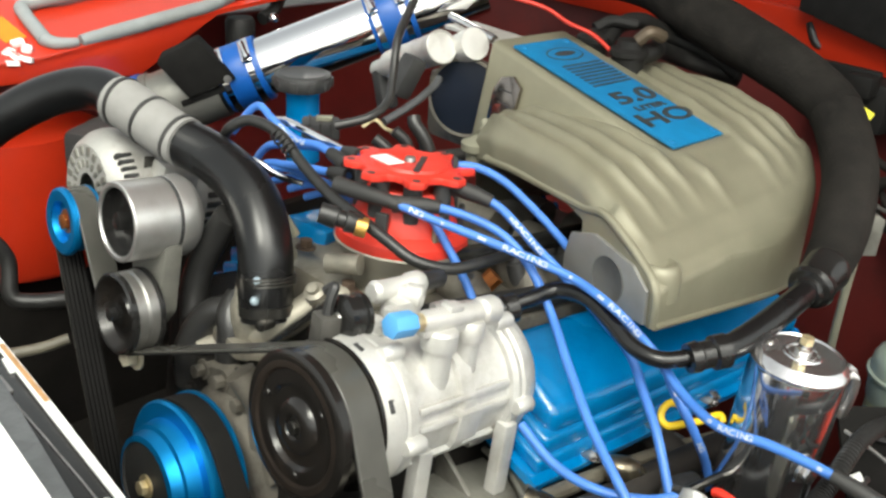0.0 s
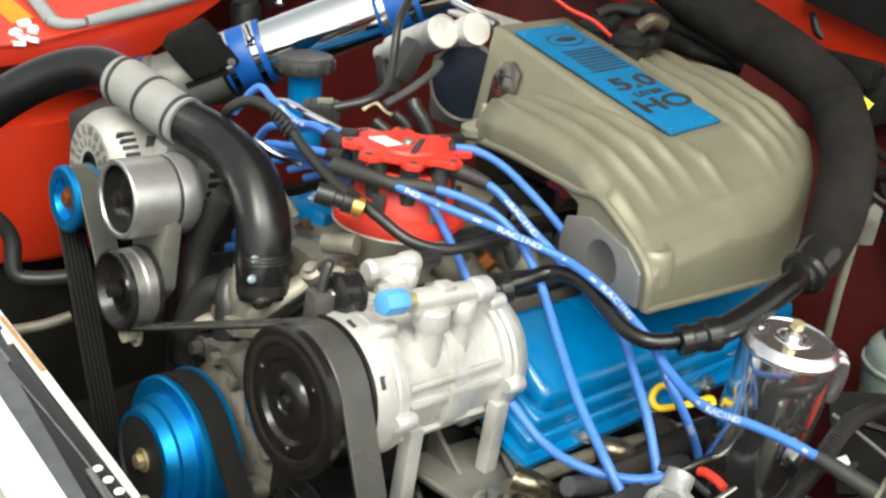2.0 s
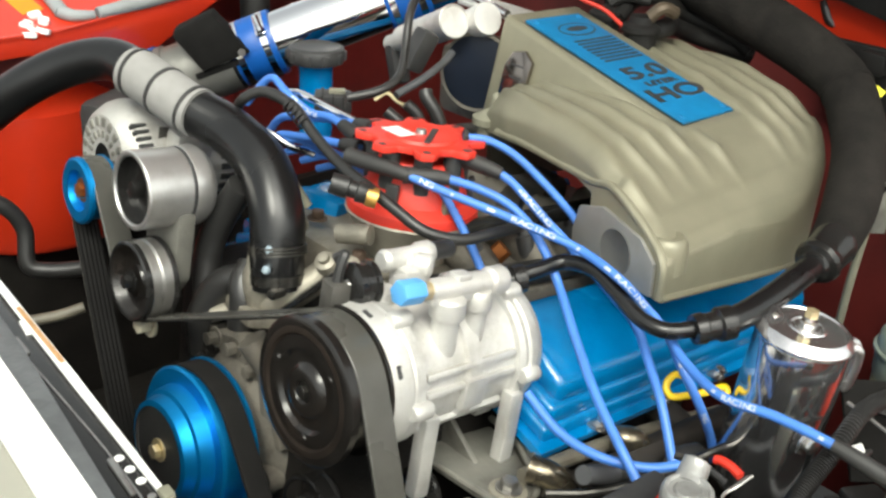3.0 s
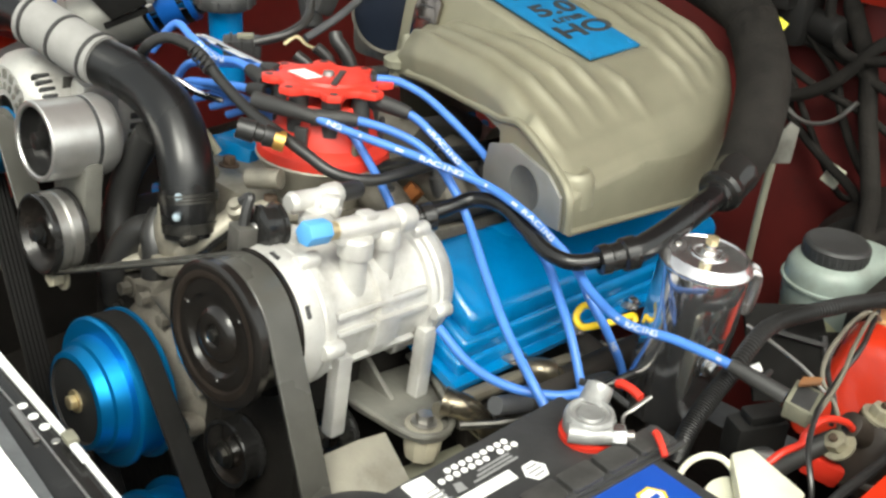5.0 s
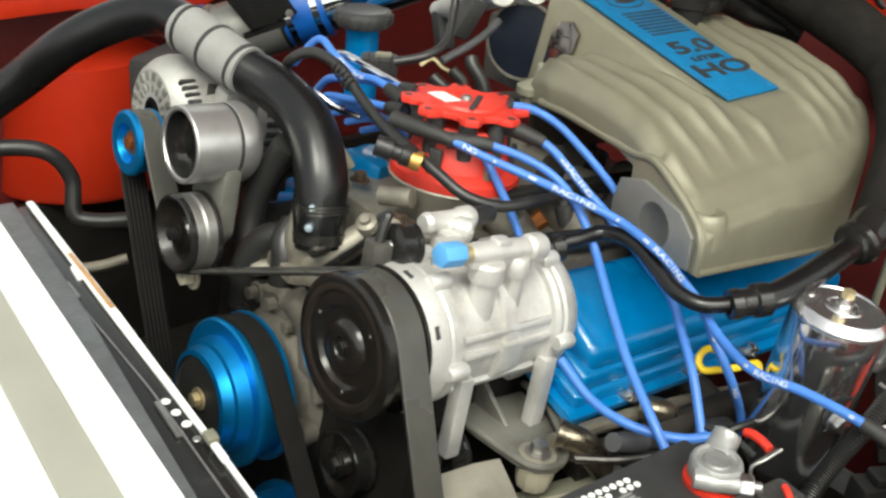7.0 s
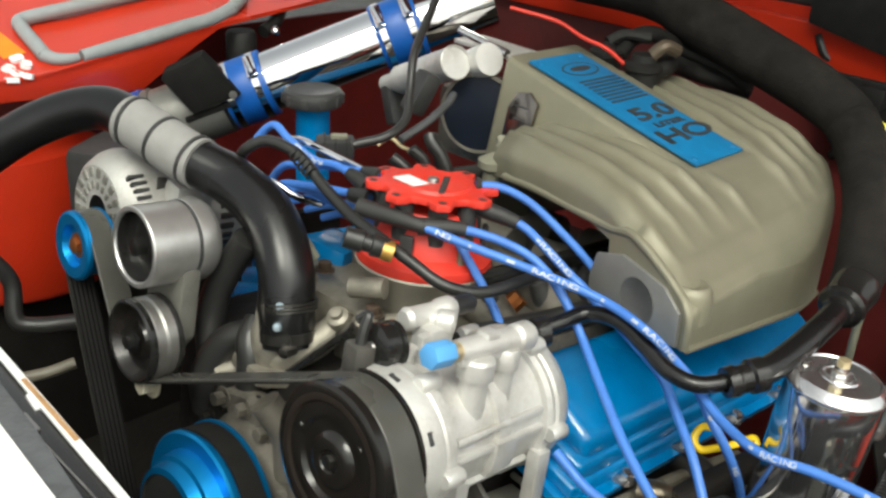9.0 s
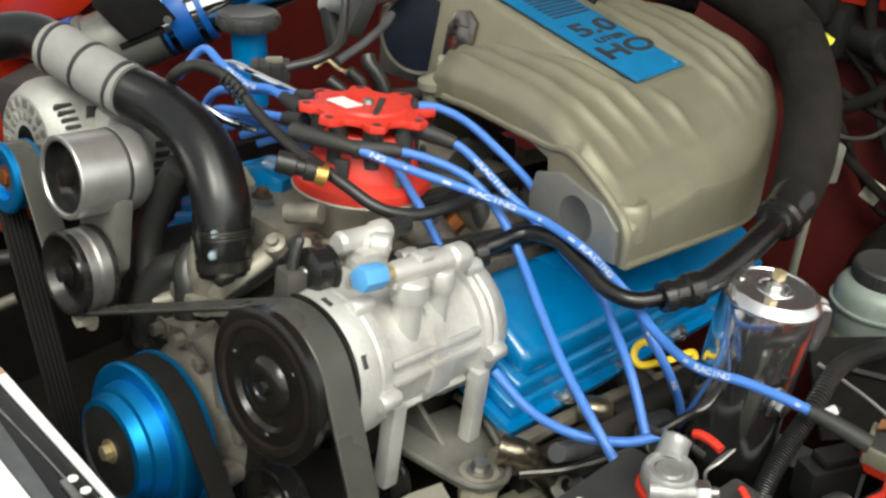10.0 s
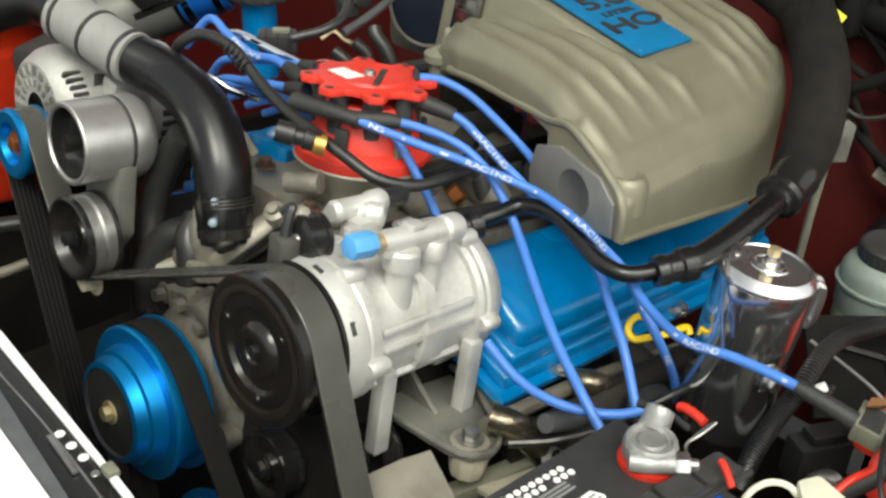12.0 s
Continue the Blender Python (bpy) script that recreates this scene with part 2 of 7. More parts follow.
# darker copy of the black plastic, with shade put into its colour
SHADE_PLASTIC = mat("dusty_shaded_plastic", (0.014, 0.0135, 0.013), 0.6, vary=0.3, scale=50, bump=0.15, dirt=0.4, dirt_col=(0.026, 0.023, 0.02), spec=0.3)
ASPHALT = mat("asphalt", (0.05, 0.05, 0.05), 0.9, vary=0.3, scale=30, bump=0.6, bscale=200)
RELAY = mat("brown_black_phenolic", (0.035, 0.027, 0.021), 0.5, vary=0.25, scale=40, bump=0.15, dirt=0.4, dirt_col=(0.075, 0.060, 0.046))
RUST = mat("rusty_steel", (0.10, 0.066, 0.045), 0.75, metal=0.3, vary=0.3, scale=40, bump=0.3)
TAN_RUST = mat("tan_surface_rust", (0.48, 0.27, 0.12), 0.7, vary=0.2, scale=60)
STRIPE = mat("beige_stripe", (0.31, 0.305, 0.26), 0.5, vary=0.08, scale=14, dirt=0.2, dirt_col=(0.3, 0.28, 0.22))
SPRING = mat("turned_aluminium", (0.70, 0.69, 0.67), 0.33, metal=0.85, vary=0.08, scale=30, dirt=0.35, dirt_col=(0.30, 0.28, 0.25))
HEADER = mat("sooty_header_steel", (0.030, 0.025, 0.021), 0.7, metal=0.3, vary=0.35, scale=40, bump=0.3)
LEAD = mat("oxidised_lead", (0.40, 0.40, 0.39), 0.42, metal=0.5, vary=0.2, scale=70, bump=0.3, bscale=260, dirt=0.4, dirt_col=(0.2, 0.19, 0.17))
COPPER = mat("copper_pipe", (0.45, 0.16, 0.05), 0.4, metal=0.8, vary=0.2)


# ---- mesh helpers ----
def finish(bm, smooth=True, angle=35):
    bmesh.ops.recalc_face_normals(bm, faces=bm.faces[:])
    for f in bm.faces:
        f.smooth = smooth
    if smooth:
        lim = radians(angle)
        for e in bm.edges:
            if len(e.link_faces) == 2 and e.calc_face_angle(0) > lim:
                e.smooth = False
    return bm


def part(name, bm, material, parent=None, label="", smooth=True, m=None, angle=35):
    finish(bm, smooth, angle)
    me = bpy.data.meshes.new(name)
    bm.to_mesh(me)
    bm.free()
    me.materials.append(material)
    ob = new(name, me)
    if parent is not None:
        ob.parent = parent
    if m is not None:
        ob.matrix_basis = m
    if label:
        tagged(ob, label)
    return ob


def thing(name, m, label, category, group="", kind=""):
    ob = new(name)
    ob.empty_display_size = 0.02
    ob.matrix_basis = m
    return tagged(ob, label, category, group, kind)


def solo(name, bm, material, label, category, group="", kind="", m=None, smooth=True, angle=35):
    return tagged(part(name, bm, material, None, "", smooth, m, angle), label, category, group, kind)


def box(sx, sy, sz, c=(0, 0, 0), bev=0.0, m=None, bm=None, seg=2):
    bm = bm or bmesh.new()
    tmp = bmesh.new()
    bmesh.ops.create_cube(tmp, size=1.0)
    bmesh.ops.scale(tmp, vec=(sx, sy, sz), verts=tmp.verts[:])
    if bev > 0:
        bmesh.ops.bevel(tmp, geom=tmp.edges[:], offset=bev, segments=seg, affect='EDGES', profile=0.6)
    bmesh.ops.translate(tmp, vec=c, verts=tmp.verts[:])
    return merge(bm, tmp, m)


def merge(bm, tmp, m=None):
    if m is not None:
        bmesh.ops.transform(tmp, matrix=m, verts=tmp.verts[:])
    base = {}
    for v in tmp.verts:
        base[v] = bm.verts.new(v.co)
    for f in tmp.faces:
        try:
            bm.faces.new([base[v] for v in f.verts])
        except ValueError:
            pass
    tmp.free()
    return bm


def lathe(profile, seg=40, m=None, bm=None, a0=0.0, a1=360.0):
    """Turns (x, r) points round the x axis."""
    bm = bm or bmesh.new()
    full = abs(a1 - a0) > 359.9
    n = seg if full else seg + 1
    rings = []
    for x, r in profile:
        if r < 1e-6:
            rings.append([bm.verts.new((x, 0, 0))])
        else:
            rings.append([bm.verts.new((x, r * math.cos(radians(a0 + (a1 - a0) * k / seg)), r * math.sin(radians(a0 + (a1 - a0) * k / seg)))) for k in range(n)])
    for a, b in zip(rings, rings[1:]):
        for k in range(seg):
            j = (k + 1) % n
            if len(a) == 1 and len(b) == 1:
                continue
            if len(a) == 1:
                bm.faces.new((a[0], b[k], b[j]))
            elif len(b) == 1:
                bm.faces.new((a[k], a[j], b[0]))
            else:
                bm.faces.new((a[k], a[j], b[j], b[k]))
    if m is not None:
        bmesh.ops.transform(bm, matrix=m, verts=[v for ring in rings for v in ring])
    return bm


UP = Matrix.Rotation(radians(-90), 4, 'Y')     # turns the x axis of a lathe to +z


def smooth_path(pts, steps=8):
    pts = [Vector(p) for p in pts]
    if len(pts) < 3:
        return [pts[0].lerp(pts[-1], k / steps) for k in range(steps + 1)]
    ext = [2 * pts[0] - pts[1]] + pts + [2 * pts[-1] - pts[-2]]
    out = []
    for i in range(1, len(ext) - 2):
        p0, p1, p2, p3 = ext[i - 1:i + 3]
        for k in range(steps):
            t = k / steps
            out.append(0.5 * (2 * p1 + (p2 - p0) * t + (2 * p0 - 5 * p1 + 4 * p2 - p3) * t * t + (3 * p1 - p0 - 3 * p2 + p3) * t ** 3))
    out.append(pts[-1])
    return out


def tube(pts, r, seg=14, steps=8, bm=None, smooth_it=True, rings=0, ring_amp=0.0):
    """A hose along pts; r is a radius or a list of radii along it. rings: corrugations."""
    bm = bm or bmesh.new()
    path = smooth_path(pts, steps) if smooth_it else [Vector(p) for p in pts]
    if rings:
        dense = []
        total = rings * 4
        for k in range(total + 1):
            f = k / total * (len(path) - 1)
            i = min(int(f), len(path) - 2)
            dense.append(path[i].lerp(path[i + 1], f - i))
        path = dense
    n = len(path)
    rad = []
    for k in range(n):
        if isinstance(r, (list, tuple)):
            f = k / (n - 1) * (len(r) - 1)
            i = min(int(f), len(r) - 2)
            q = r[i] + (r[i + 1] - r[i]) * (f - i)
        else:
            q = r
        if rings:
            q += ring_amp * (1 if k % 4 in (0, 1) else -1)
        rad.append(q)
    prev = None
    loops = []
    for k, p in enumerate(path):
        d = (path[min(k + 1, n - 1)] - path[max(k - 1, 0)]).normalized()
        if prev is None:
            side = d.cross(Vector((0, 0, 1)))
            if side.length < 1e-3:
                side = d.cross(Vector((0, 1, 0)))
        else:
            side = prev - d * prev.dot(d)
        side.normalize()
        prev = side
        up = side.cross(d)
        loops.append([bm.verts.new(p + rad[k] * (math.cos(2 * math.pi * j / seg) * side + math.sin(2 * math.pi * j / seg) * up)) for j in range(seg)])
    for a, b in zip(loops, loops[1:]):
        for j in range(seg):
            bm.faces.new((a[j], a[(j + 1) % seg], b[(j + 1) % seg], b[j]))
    for loop in (loops[0], loops[-1]):
        bm.faces.new(loop)
    return bm


def prism(outline, h, bev=0.0, m=None, bm=None):
    """An outline in x, y raised from z = 0 to h."""
    bm = bm or bmesh.new()
    tmp = bmesh.new()
    f = tmp.faces.new([tmp.verts.new((x, y, 0)) for x, y in outline])
    got = bmesh.ops.extrude_face_region(tmp, geom=[f])
    bmesh.ops.translate(tmp, vec=(0, 0, h), verts=[g for g in got["geom"] if isinstance(g, bmesh.types.BMVert)])
    if bev > 0:
        bmesh.ops.bevel(tmp, geom=tmp.edges[:], offset=bev, segments=2, affect='EDGES', profile=0.6)
    return merge(bm, tmp, m)


def hexbolt(r, h, m=None, bm=None, washer=True):
    """A hexagon head along +z with a washer under it."""
    bm = bm or bmesh.new()
    tmp = bmesh.new()
    if washer:
        lathe([(0, 0), (0, r * 1.5), (r * 0.25, r * 1.5), (r * 0.25, 0)], 20, UP, tmp)
    prism([(r * math.cos(math.pi * k / 3), r * math.sin(math.pi * k / 3)) for k in range(6)], h, r * 0.12, Matrix.Translation((0, 0, r * 0.25)), tmp)
    return merge(bm, tmp, m)


def frame_to(p, d, up=(0, 0, 1)):
    """A pose at p whose x axis points along d."""
    x = Vector(d).normalized()
    y = Vector(up).cross(x)
    if y.length < 1e-4:
        y = Vector((0, 1, 0)).cross(x)
    y.normalize()
    z = x.cross(y)
    return Matrix.Translation(p) @ Matrix((x, y, z)).transposed().to_4x4()


def circle(r, n=24, cx=0.0, cy=0.0):
    return [(cx + r * math.cos(2 * math.pi * k / n), cy + r * math.sin(2 * math.pi * k / n)) for k in range(n)]


def text_mesh(body, size, depth=0.0006, bold=0.0):
    cu = bpy.data.curves.new("lettering", 'FONT')
    cu.body, cu.size, cu.extrude, cu.align_x, cu.align_y, cu.offset = body, size, depth, 'CENTER', 'CENTER', bold
    ob = new("lettering", cu)
    me = bpy.data.meshes.new_from_object(ob)
    bpy.data.objects.remove(ob)
    bm = bmesh.new()
    bm.from_mesh(me)
    bpy.data.meshes.remove(me)
    return bm


ENG = pose(0.07, 0, 0.69, 0, 7, 0)             # the engine sits nose up by seven degrees


# ---- the bay ----
def slab(name, c, s, material, label, category, rz=0.0, ry=0.0, rx=0.0, bev=0.004):
    return solo(name, box(*s, bev=bev), material, label, category, kind="structure", m=pose(*c, rx, ry, rz))


ground = solo("ground", prism([(-60, -60), (60, -60), (60, 60), (-60, 60)], 0.02), ASPHALT, "dark worn asphalt under the car", "ground", kind="structure", m=pose(0, 0, -0.02), smooth=False)
# inner wings and firewall take the darkened reds in place of shade
slab("apron_far", (0.35, 0.70, 0.52), (1.5, 0.02, 0.56), RED_INNER_SHADE, "inner wing on the far side, red darkened to stand for shade", "inner wing")
slab("apron_near", (0.35, -0.70, 0.42), (1.5, 0.02, 0.5), RED_DULL_SHADE, "dark red inner wing beside the battery", "inner wing")
slab("firewall", (1.02, 0.0, 0.52), (0.02, 1.5, 0.74), RED_DULL_SHADE, "red firewall, colour darkened for the shade under the bonnet", "firewall")
slab("cowl", (1.14, 0.0, 0.905), (0.26, 1.5, 0.03), RED, "red painted cowl above the firewall", "cowl")
slab("cowl_face", (0.998, 0.0, 0.868), (0.02, 1.5, 0.065), RED, "red painted upright cowl face", "cowl")
slab("crossmember", (0.4, 0.0, 0.16), (1.0, 1.3, 0.06), BLOCK, "black crossmember and undertray below the engine", "crossmember")
slab("front_panel", (-0.26, 0.0, 0.41), (0.02, 1.4, 0.6), BLACK_GLOSS, "black front panel behind the radiator", "front panel")
slab("hood", (0.82, 0.0, 1.335), (1.21, 1.45, 0.03), RED_DULL_SHADE, "open dull red bonnet raised over the bay", "bonnet", ry=43)


# ---- accessory drive ----
def tangent_belt(circles):
    """The middle line of a belt round (y, z, r, way) pulleys; way +1 is anticlockwise."""
    n = len(circles)
    cuts = []
    for i in range(n):
        y0, z0, r0, w0 = circles[i]
        y1, z1, r1, w1 = circles[(i + 1) % n]
        d = Vector((y1 - y0, z1 - z0))
        dist, base = d.length, math.atan2(d.y, d.x)
        s0, s1 = -w0, -w1                       # side of the line on which the belt leaves
        off = math.asin(max(-1, min(1, (s1 * r1 - s0 * r0) / dist)))
        a = base + off
        nrm = Vector((-math.sin(a), math.cos(a)))
        cuts.append((Vector((y0, z0)) + s0 * r0 * nrm, Vector((y1, z1)) + s1 * r1 * nrm))
    pts = []
    for i in range(n):
        a, b = cuts[i]
        y1, z1, r1, w1 = circles[(i + 1) % n]
        c = Vector((y1, z1))
        for k in range(12):
            pts.append(a.lerp(b, k / 12))
        p, q = b - c, cuts[(i + 1) % n][0] - c
        t0, t1 = math.atan2(p.y, p.x), math.atan2(q.y, q.x)
        while w1 > 0 and t1 < t0:
            t1 += 2 * math.pi
        while w1 < 0 and t1 > t0:
            t1 -= 2 * math.pi
        k = max(2, int(abs(t1 - t0) / 0.15))
        for j in range(k):
            t = t0 + (t1 - t0) * j / k
            pts.append(c + r1 * Vector((math.cos(t), math.sin(t))))
    return pts


def belt(circles, x0, x1, thick=0.004, ribs=6):
    """The smooth back and the ribbed inner layer of a belt, as two closed meshes."""
    line = tangent_belt(circles)
    n = len(line)
    out = []
    for ribbed in (False, True):
        bm = bmesh.new()
        loops = []
        for k in range(n):
            d = (line[(k + 1) % n] - line[k - 1]).normalized()
            nrm = Vector((-d.y, d.x))
            ring = []
            if ribbed:
                for j in range(2 * ribs + 1):
                    ring.append((x0 + (x1 - x0) * j / (2 * ribs), -thick / 2 - (0.0004 if j % 2 else -0.0004)))
                ring += [(x1, 0.0), (x0, 0.0)]
            else:
                ring = [(x0, 0.0), (x1, 0.0), (x1, thick / 2 - 0.0005), (x1 - 0.0007, thick / 2), (x0 + 0.0007, thick / 2), (x0, thick / 2 - 0.0005)]
            loops.append([bm.verts.new((x, *(line[k] + nrm * o))) for x, o in ring])
        m = len(loops[0])
        for k in range(n):
            a, b = loops[k], loops[(k + 1) % n]
            for j in range(m):
                bm.faces.new((a[j], a[(j + 1) % m], b[(j + 1) % m], b[j]))
        out.append(bm)
    return out


CRANK = (-0.114, -0.286, 0.090)
GUIDE = (0.02, -0.31, 0.072)
STEER = (-0.335, -0.30, 0.040)
PUMP = (-0.005, -0.1355, 0.073)
COMP = (-0.172, 0.005, 0.061)
TENS = (0.120, -0.023, 0.038)
ALTP = (0.241, 0.030, 0.034)

drive_belt = thing("drive_belt", ENG.copy(), "worn grey-black ribbed belt round the accessory pulleys", "belt")
back, ribs = belt([(*COMP[:2], 0.058, -1), (*TENS[:2], 0.040, 1), (*ALTP[:2], 0.033, -1), (*GUIDE[:2], 0.072, -1), (*STEER[:2], 0.040, -1)], -0.011, 0.0165)
part("belt_back", back, BELT, drive_belt, "smooth grey worn back")
part("ribbed_layer", ribs, RIB_RUBBER, drive_belt, "black ribbed inner side")
pump_belt = thing("pump_belt", ENG @ Matrix.Translation((0.024, 0, 0)), "black ribbed belt over the blue water pump pulley", "belt")
back, ribs = belt([(*PUMP[:2], 0.071, -1), (*CRANK[:2], 0.086, -1)], -0.036, -0.014)
part("belt_back", back, RIB_RUBBER, pump_belt)
part("ribbed_layer", ribs, RIB_RUBBER, pump_belt)


def step_pulley(name, c, lx, r, label):
    """Anodised stepped pulley with a dark hub and a bolt."""
    t = thing(name, ENG @ Matrix.Translation((lx, c[0], c[1])), label, "pulley")
    part("rim", lathe([(-0.004, r * 0.66), (-0.006, r * 0.97), (-0.004, r * 1.0), (-0.001, r * 1.0), (0.0, r * 0.93), (0.026, r * 0.93), (0.027, r * 1.02), (0.030, r * 1.02), (0.031, r * 0.5), (0.004, r * 0.45)], 56), BLUE_ANOD, t)
    part("hub", lathe([(-0.004, r * 0.78), (-0.010, r * 0.765), (-0.018, r * 0.74), (-0.0195, r * 0.685), (-0.024, r * 0.665), (-0.030, r * 0.645), (-0.0315, r * 0.575)], 56), BLUE_ANOD, t)
    part("hub_plate", lathe([(-0.0315, r * 0.575), (-0.029, r * 0.55), (-0.029, r * 0.15), (-0.029, 0)], 40), RUBBER_MATT, t, "dark hub plate")
    part("bolt", hexbolt(0.0075, 0.006, Matrix.Translation((-0.029, 0, 0)) @ Matrix.Rotation(radians(-90), 4, 'Y')), PALE_BRASS, t, "pale plated hexagon bolt")
    return t


step_pulley("water_pump_pulley", PUMP, -0.016, PUMP[2], "blue anodised stepped water pump pulley")
step_pulley("crank_pulley", CRANK, -0.016, CRANK[2], "blue anodised crank pulley low in front of the engine")


def ac_compressor():
    t = thing("ac_compressor", ENG @ Matrix.Translation((0, COMP[0], COMP[1])), "silver cast aluminium air conditioning compressor with black clutch", "compressor")
    r = COMP[2]
    pul = part("pulley", lathe([(-0.020, 0.047), (-0.022, 0.050), (-0.022, r - 0.003), (-0.020, r), (-0.013, r), (-0.012, r - 0.006), (0.0168, r - 0.006), (0.0172, r + 0.001), (0.0198, r + 0.001), (0.0204, 0.03)], 64), CLUTCH, t, "black painted grooved pulley")
    part("clutch_plate", lathe([(-0.0195, 0.0482), (-0.0198, 0.0462), (-0.0212, 0.042), (-0.0205, 0.035), (-0.017, 0.032), (-0.0165, 0.024), (-0.021, 0.021), (-0.023, 0.016), (-0.022, 0.010), (-0.019, 0.008), (-0.019, 0)], 56), CLUTCH, pul, "dished black clutch plate")
    part("worn_edge", lathe([(-0.0204, 0.0458), (-0.0224, 0.0478), (-0.0226, 0.0520), (-0.0222, 0.0530)], 64), GRIME_BROWN, pul, "dull brown worn edge")
    part("pulley_back", lathe([(-0.0135, 0.0505), (-0.0130, 0.0300), (0.019, 0.0290)], 48), CLUTCH, pul, "black pulley well")
    part("hub_nut", hexbolt(0.0055, 0.004, Matrix.Translation((-0.018, 0, 0)) @ Matrix.Rotation(radians(-90), 4, 'Y')), DARK_STEEL, pul)
    for k in range(3):
        a = radians(20 + 120 * k)
        part("rivet", lathe([(-0.002, 0), (-0.0015, 0.003), (0, 0.004), (0.002, 0.004)], 12, Matrix.Translation((-0.0205, 0.039 * math.cos(a), 0.039 * math.sin(a)))), CLUTCH, pul)
    # body: front housing, ribbed barrel, rear housing
    part("front_housing", lathe([(0.021, 0.040), (0.022, 0.060), (0.030, 0.0625), (0.040, 0.0625), (0.043, 0.060), (0.045, 0.0615), (0.054, 0.0615), (0.057, 0.056)], 56), ALU, t)
    barrel = lathe([(0.052, 0.057), (0.060, 0.0545), (0.075, 0.0545), (0.104, 0.055), (0.106, 0.0590), (0.120, 0.0590), (0.122, 0.055), (0.160, 0.0545), (0.166, 0.057)], 56)
    for a, w in ((-62, 0.010), (-20, 0.012), (72, 0.006), (88, 0.006), (128, 0.010), (200, 0.012)):
        m = Matrix.Rotation(radians(a), 4, 'X')
        part("rib", box(0.104, w, 0.008, (0.110, 0, 0.0555), 0.002, m), ALU, t)
    for x, a in ((0.085, -40), (0.14, -40)):
        part("pad", box(0.030, 0.020, 0.006, (x, 0, 0.0555), 0.002, Matrix.Rotation(radians(a), 4, 'X')), ALU, t)
    part("pad", box(0.026, 0.030, 0.010, (0.113, 0, 0.0565), 0.003, Matrix.Rotation(radians(97), 4, 'X')), ALU, t)
    part("barrel", barrel, ALU, t, "ribbed cast barrel")
    rear = lathe([(0.163, 0.054), (0.165, 0.0605), (0.170, 0.0625), (0.176, 0.0605), (0.178, 0.0625), (0.186, 0.0625), (0.190, 0.060), (0.196, 0.058), (0.204, 0.050), (0.207, 0.040), (0.207, 0)], 56)
    part("rear_housing", rear, ALU, t)
    for k in range(5):
        a = radians(40 + 72 * k)
        for x, s in ((0.048, -1), (0.176, 1)):
            ear = lathe([(x - 0.010, 0), (x - 0.010, 0.0062), (x - 0.008, 0.0075), (x + 0.008, 0.0075), (x + 0.010, 0.0062), (x + 0.010, 0)], 16, Matrix.Translation((0, 0.063 * math.cos(a), 0.063 * math.sin(a))))
            part("bolt_ear", ear, ALU, t)
    # manifold on top: two towers, a slim bar with a hose port, and the service valve
    for x, rb, rf in ((0.091, 0.0116, 0.0146), (0.126, 0.0092, 0.0116)):
        part("port_boss", lathe([(0.024, rb * 1.04), (0.052, rb), (0.0575, rb), (0.0590, rf), (0.0610, rf * 1.03), (0.0735, rf), (0.0760, rf * 0.86), (0.0765, 0)], 28, Matrix.Translation((x - 0.003, -0.036, 0)) @ UP), ALU, t)
    bar = frame_to((0.066, -0.033, 0.0845), (0.998, 0.0, -0.066))
    man = lathe([(0.0, 0), (0.0, 0.0078), (0.006, 0.0092), (0.066, 0.0092), (0.069, 0.0118), (0.083, 0.0125), (0.0865, 0.0105), (0.0865, 0)], 28, bar)
    box(0.016, 0.014, 0.007, (0.034, 0.0, 0.0085), 0.003, bar, man)
    box(0.058, 0.014, 0.012, (0.030, 0.0, -0.007), 0.004, bar, man)
    manifold = part("manifold", man, ALU, t, "cast manifold bar with hose port")
    part("port_neck", lathe([(-0.012, 0), (-0.012, 0.0074), (0.002, 0.0074), (0.002, 0)], 16, bar), PALE_BRASS, manifold, "brass charging neck")
    cap = prism([(0.0106 * math.cos(math.pi * (k + 0.5) / 3), 0.0106 * math.sin(math.pi * (k + 0.5) / 3)) for k in range(6)], 0.0235, 0.002)
    bmesh.ops.transform(cap, matrix=bar @ Matrix.Translation((-0.009, 0, 0.001)) @ Matrix.Rotation(radians(-90), 4, 'Y'), verts=cap.verts[:])
    part("service_cap", cap, BLUE_CAP, manifold, "light blue plastic service cap")
    val = lathe([(0.073, 0), (0.0735, 0.0075), (0.078, 0.0100), (0.084, 0.0092), (0.112, 0.0086), (0.115, 0.0106), (0.127, 0.0108), (0.130, 0.009), (0.130, 0.0)], 24, Matrix.Translation((0.0, 0.034, 0.081)))
    port = frame_to((0.098, 0.036, 0.078), (0.55, -0.83, 0.0))
    lathe([(-0.006, 0.0), (-0.006, 0.008), (0.012, 0.0085), (0.014, 0.0104), (0.026, 0.0104), (0.028, 0.0085), (0.028, 0.0036), (0.0255, 0.003), (0.0255, 0.0)], 24, port, val)
    box(0.030, 0.024, 0.034, (0.100, 0.024, 0.060), 0.007, pose(0, 0, 0), val)
    box(0.014, 0.010, 0.030, (0.078, 0.012, 0.062), 0.004, pose(0, 0, 0), val)
    valve = part("service_valve", val, ALU, t, "cast service valve body")
    part("port_bore", lathe([(0.0262, 0.0034), (0.0264, 0.0)], 14, port), RUST, valve, "dark bore")
    part("stub", lathe([(0.130, 0.0), (0.130, 0.0085), (0.152, 0.0085), (0.156, 0.006), (0.156, 0)], 16, Matrix.Translation((0.0, 0.034, 0.081))), RUBBER, valve, "black hose stub")
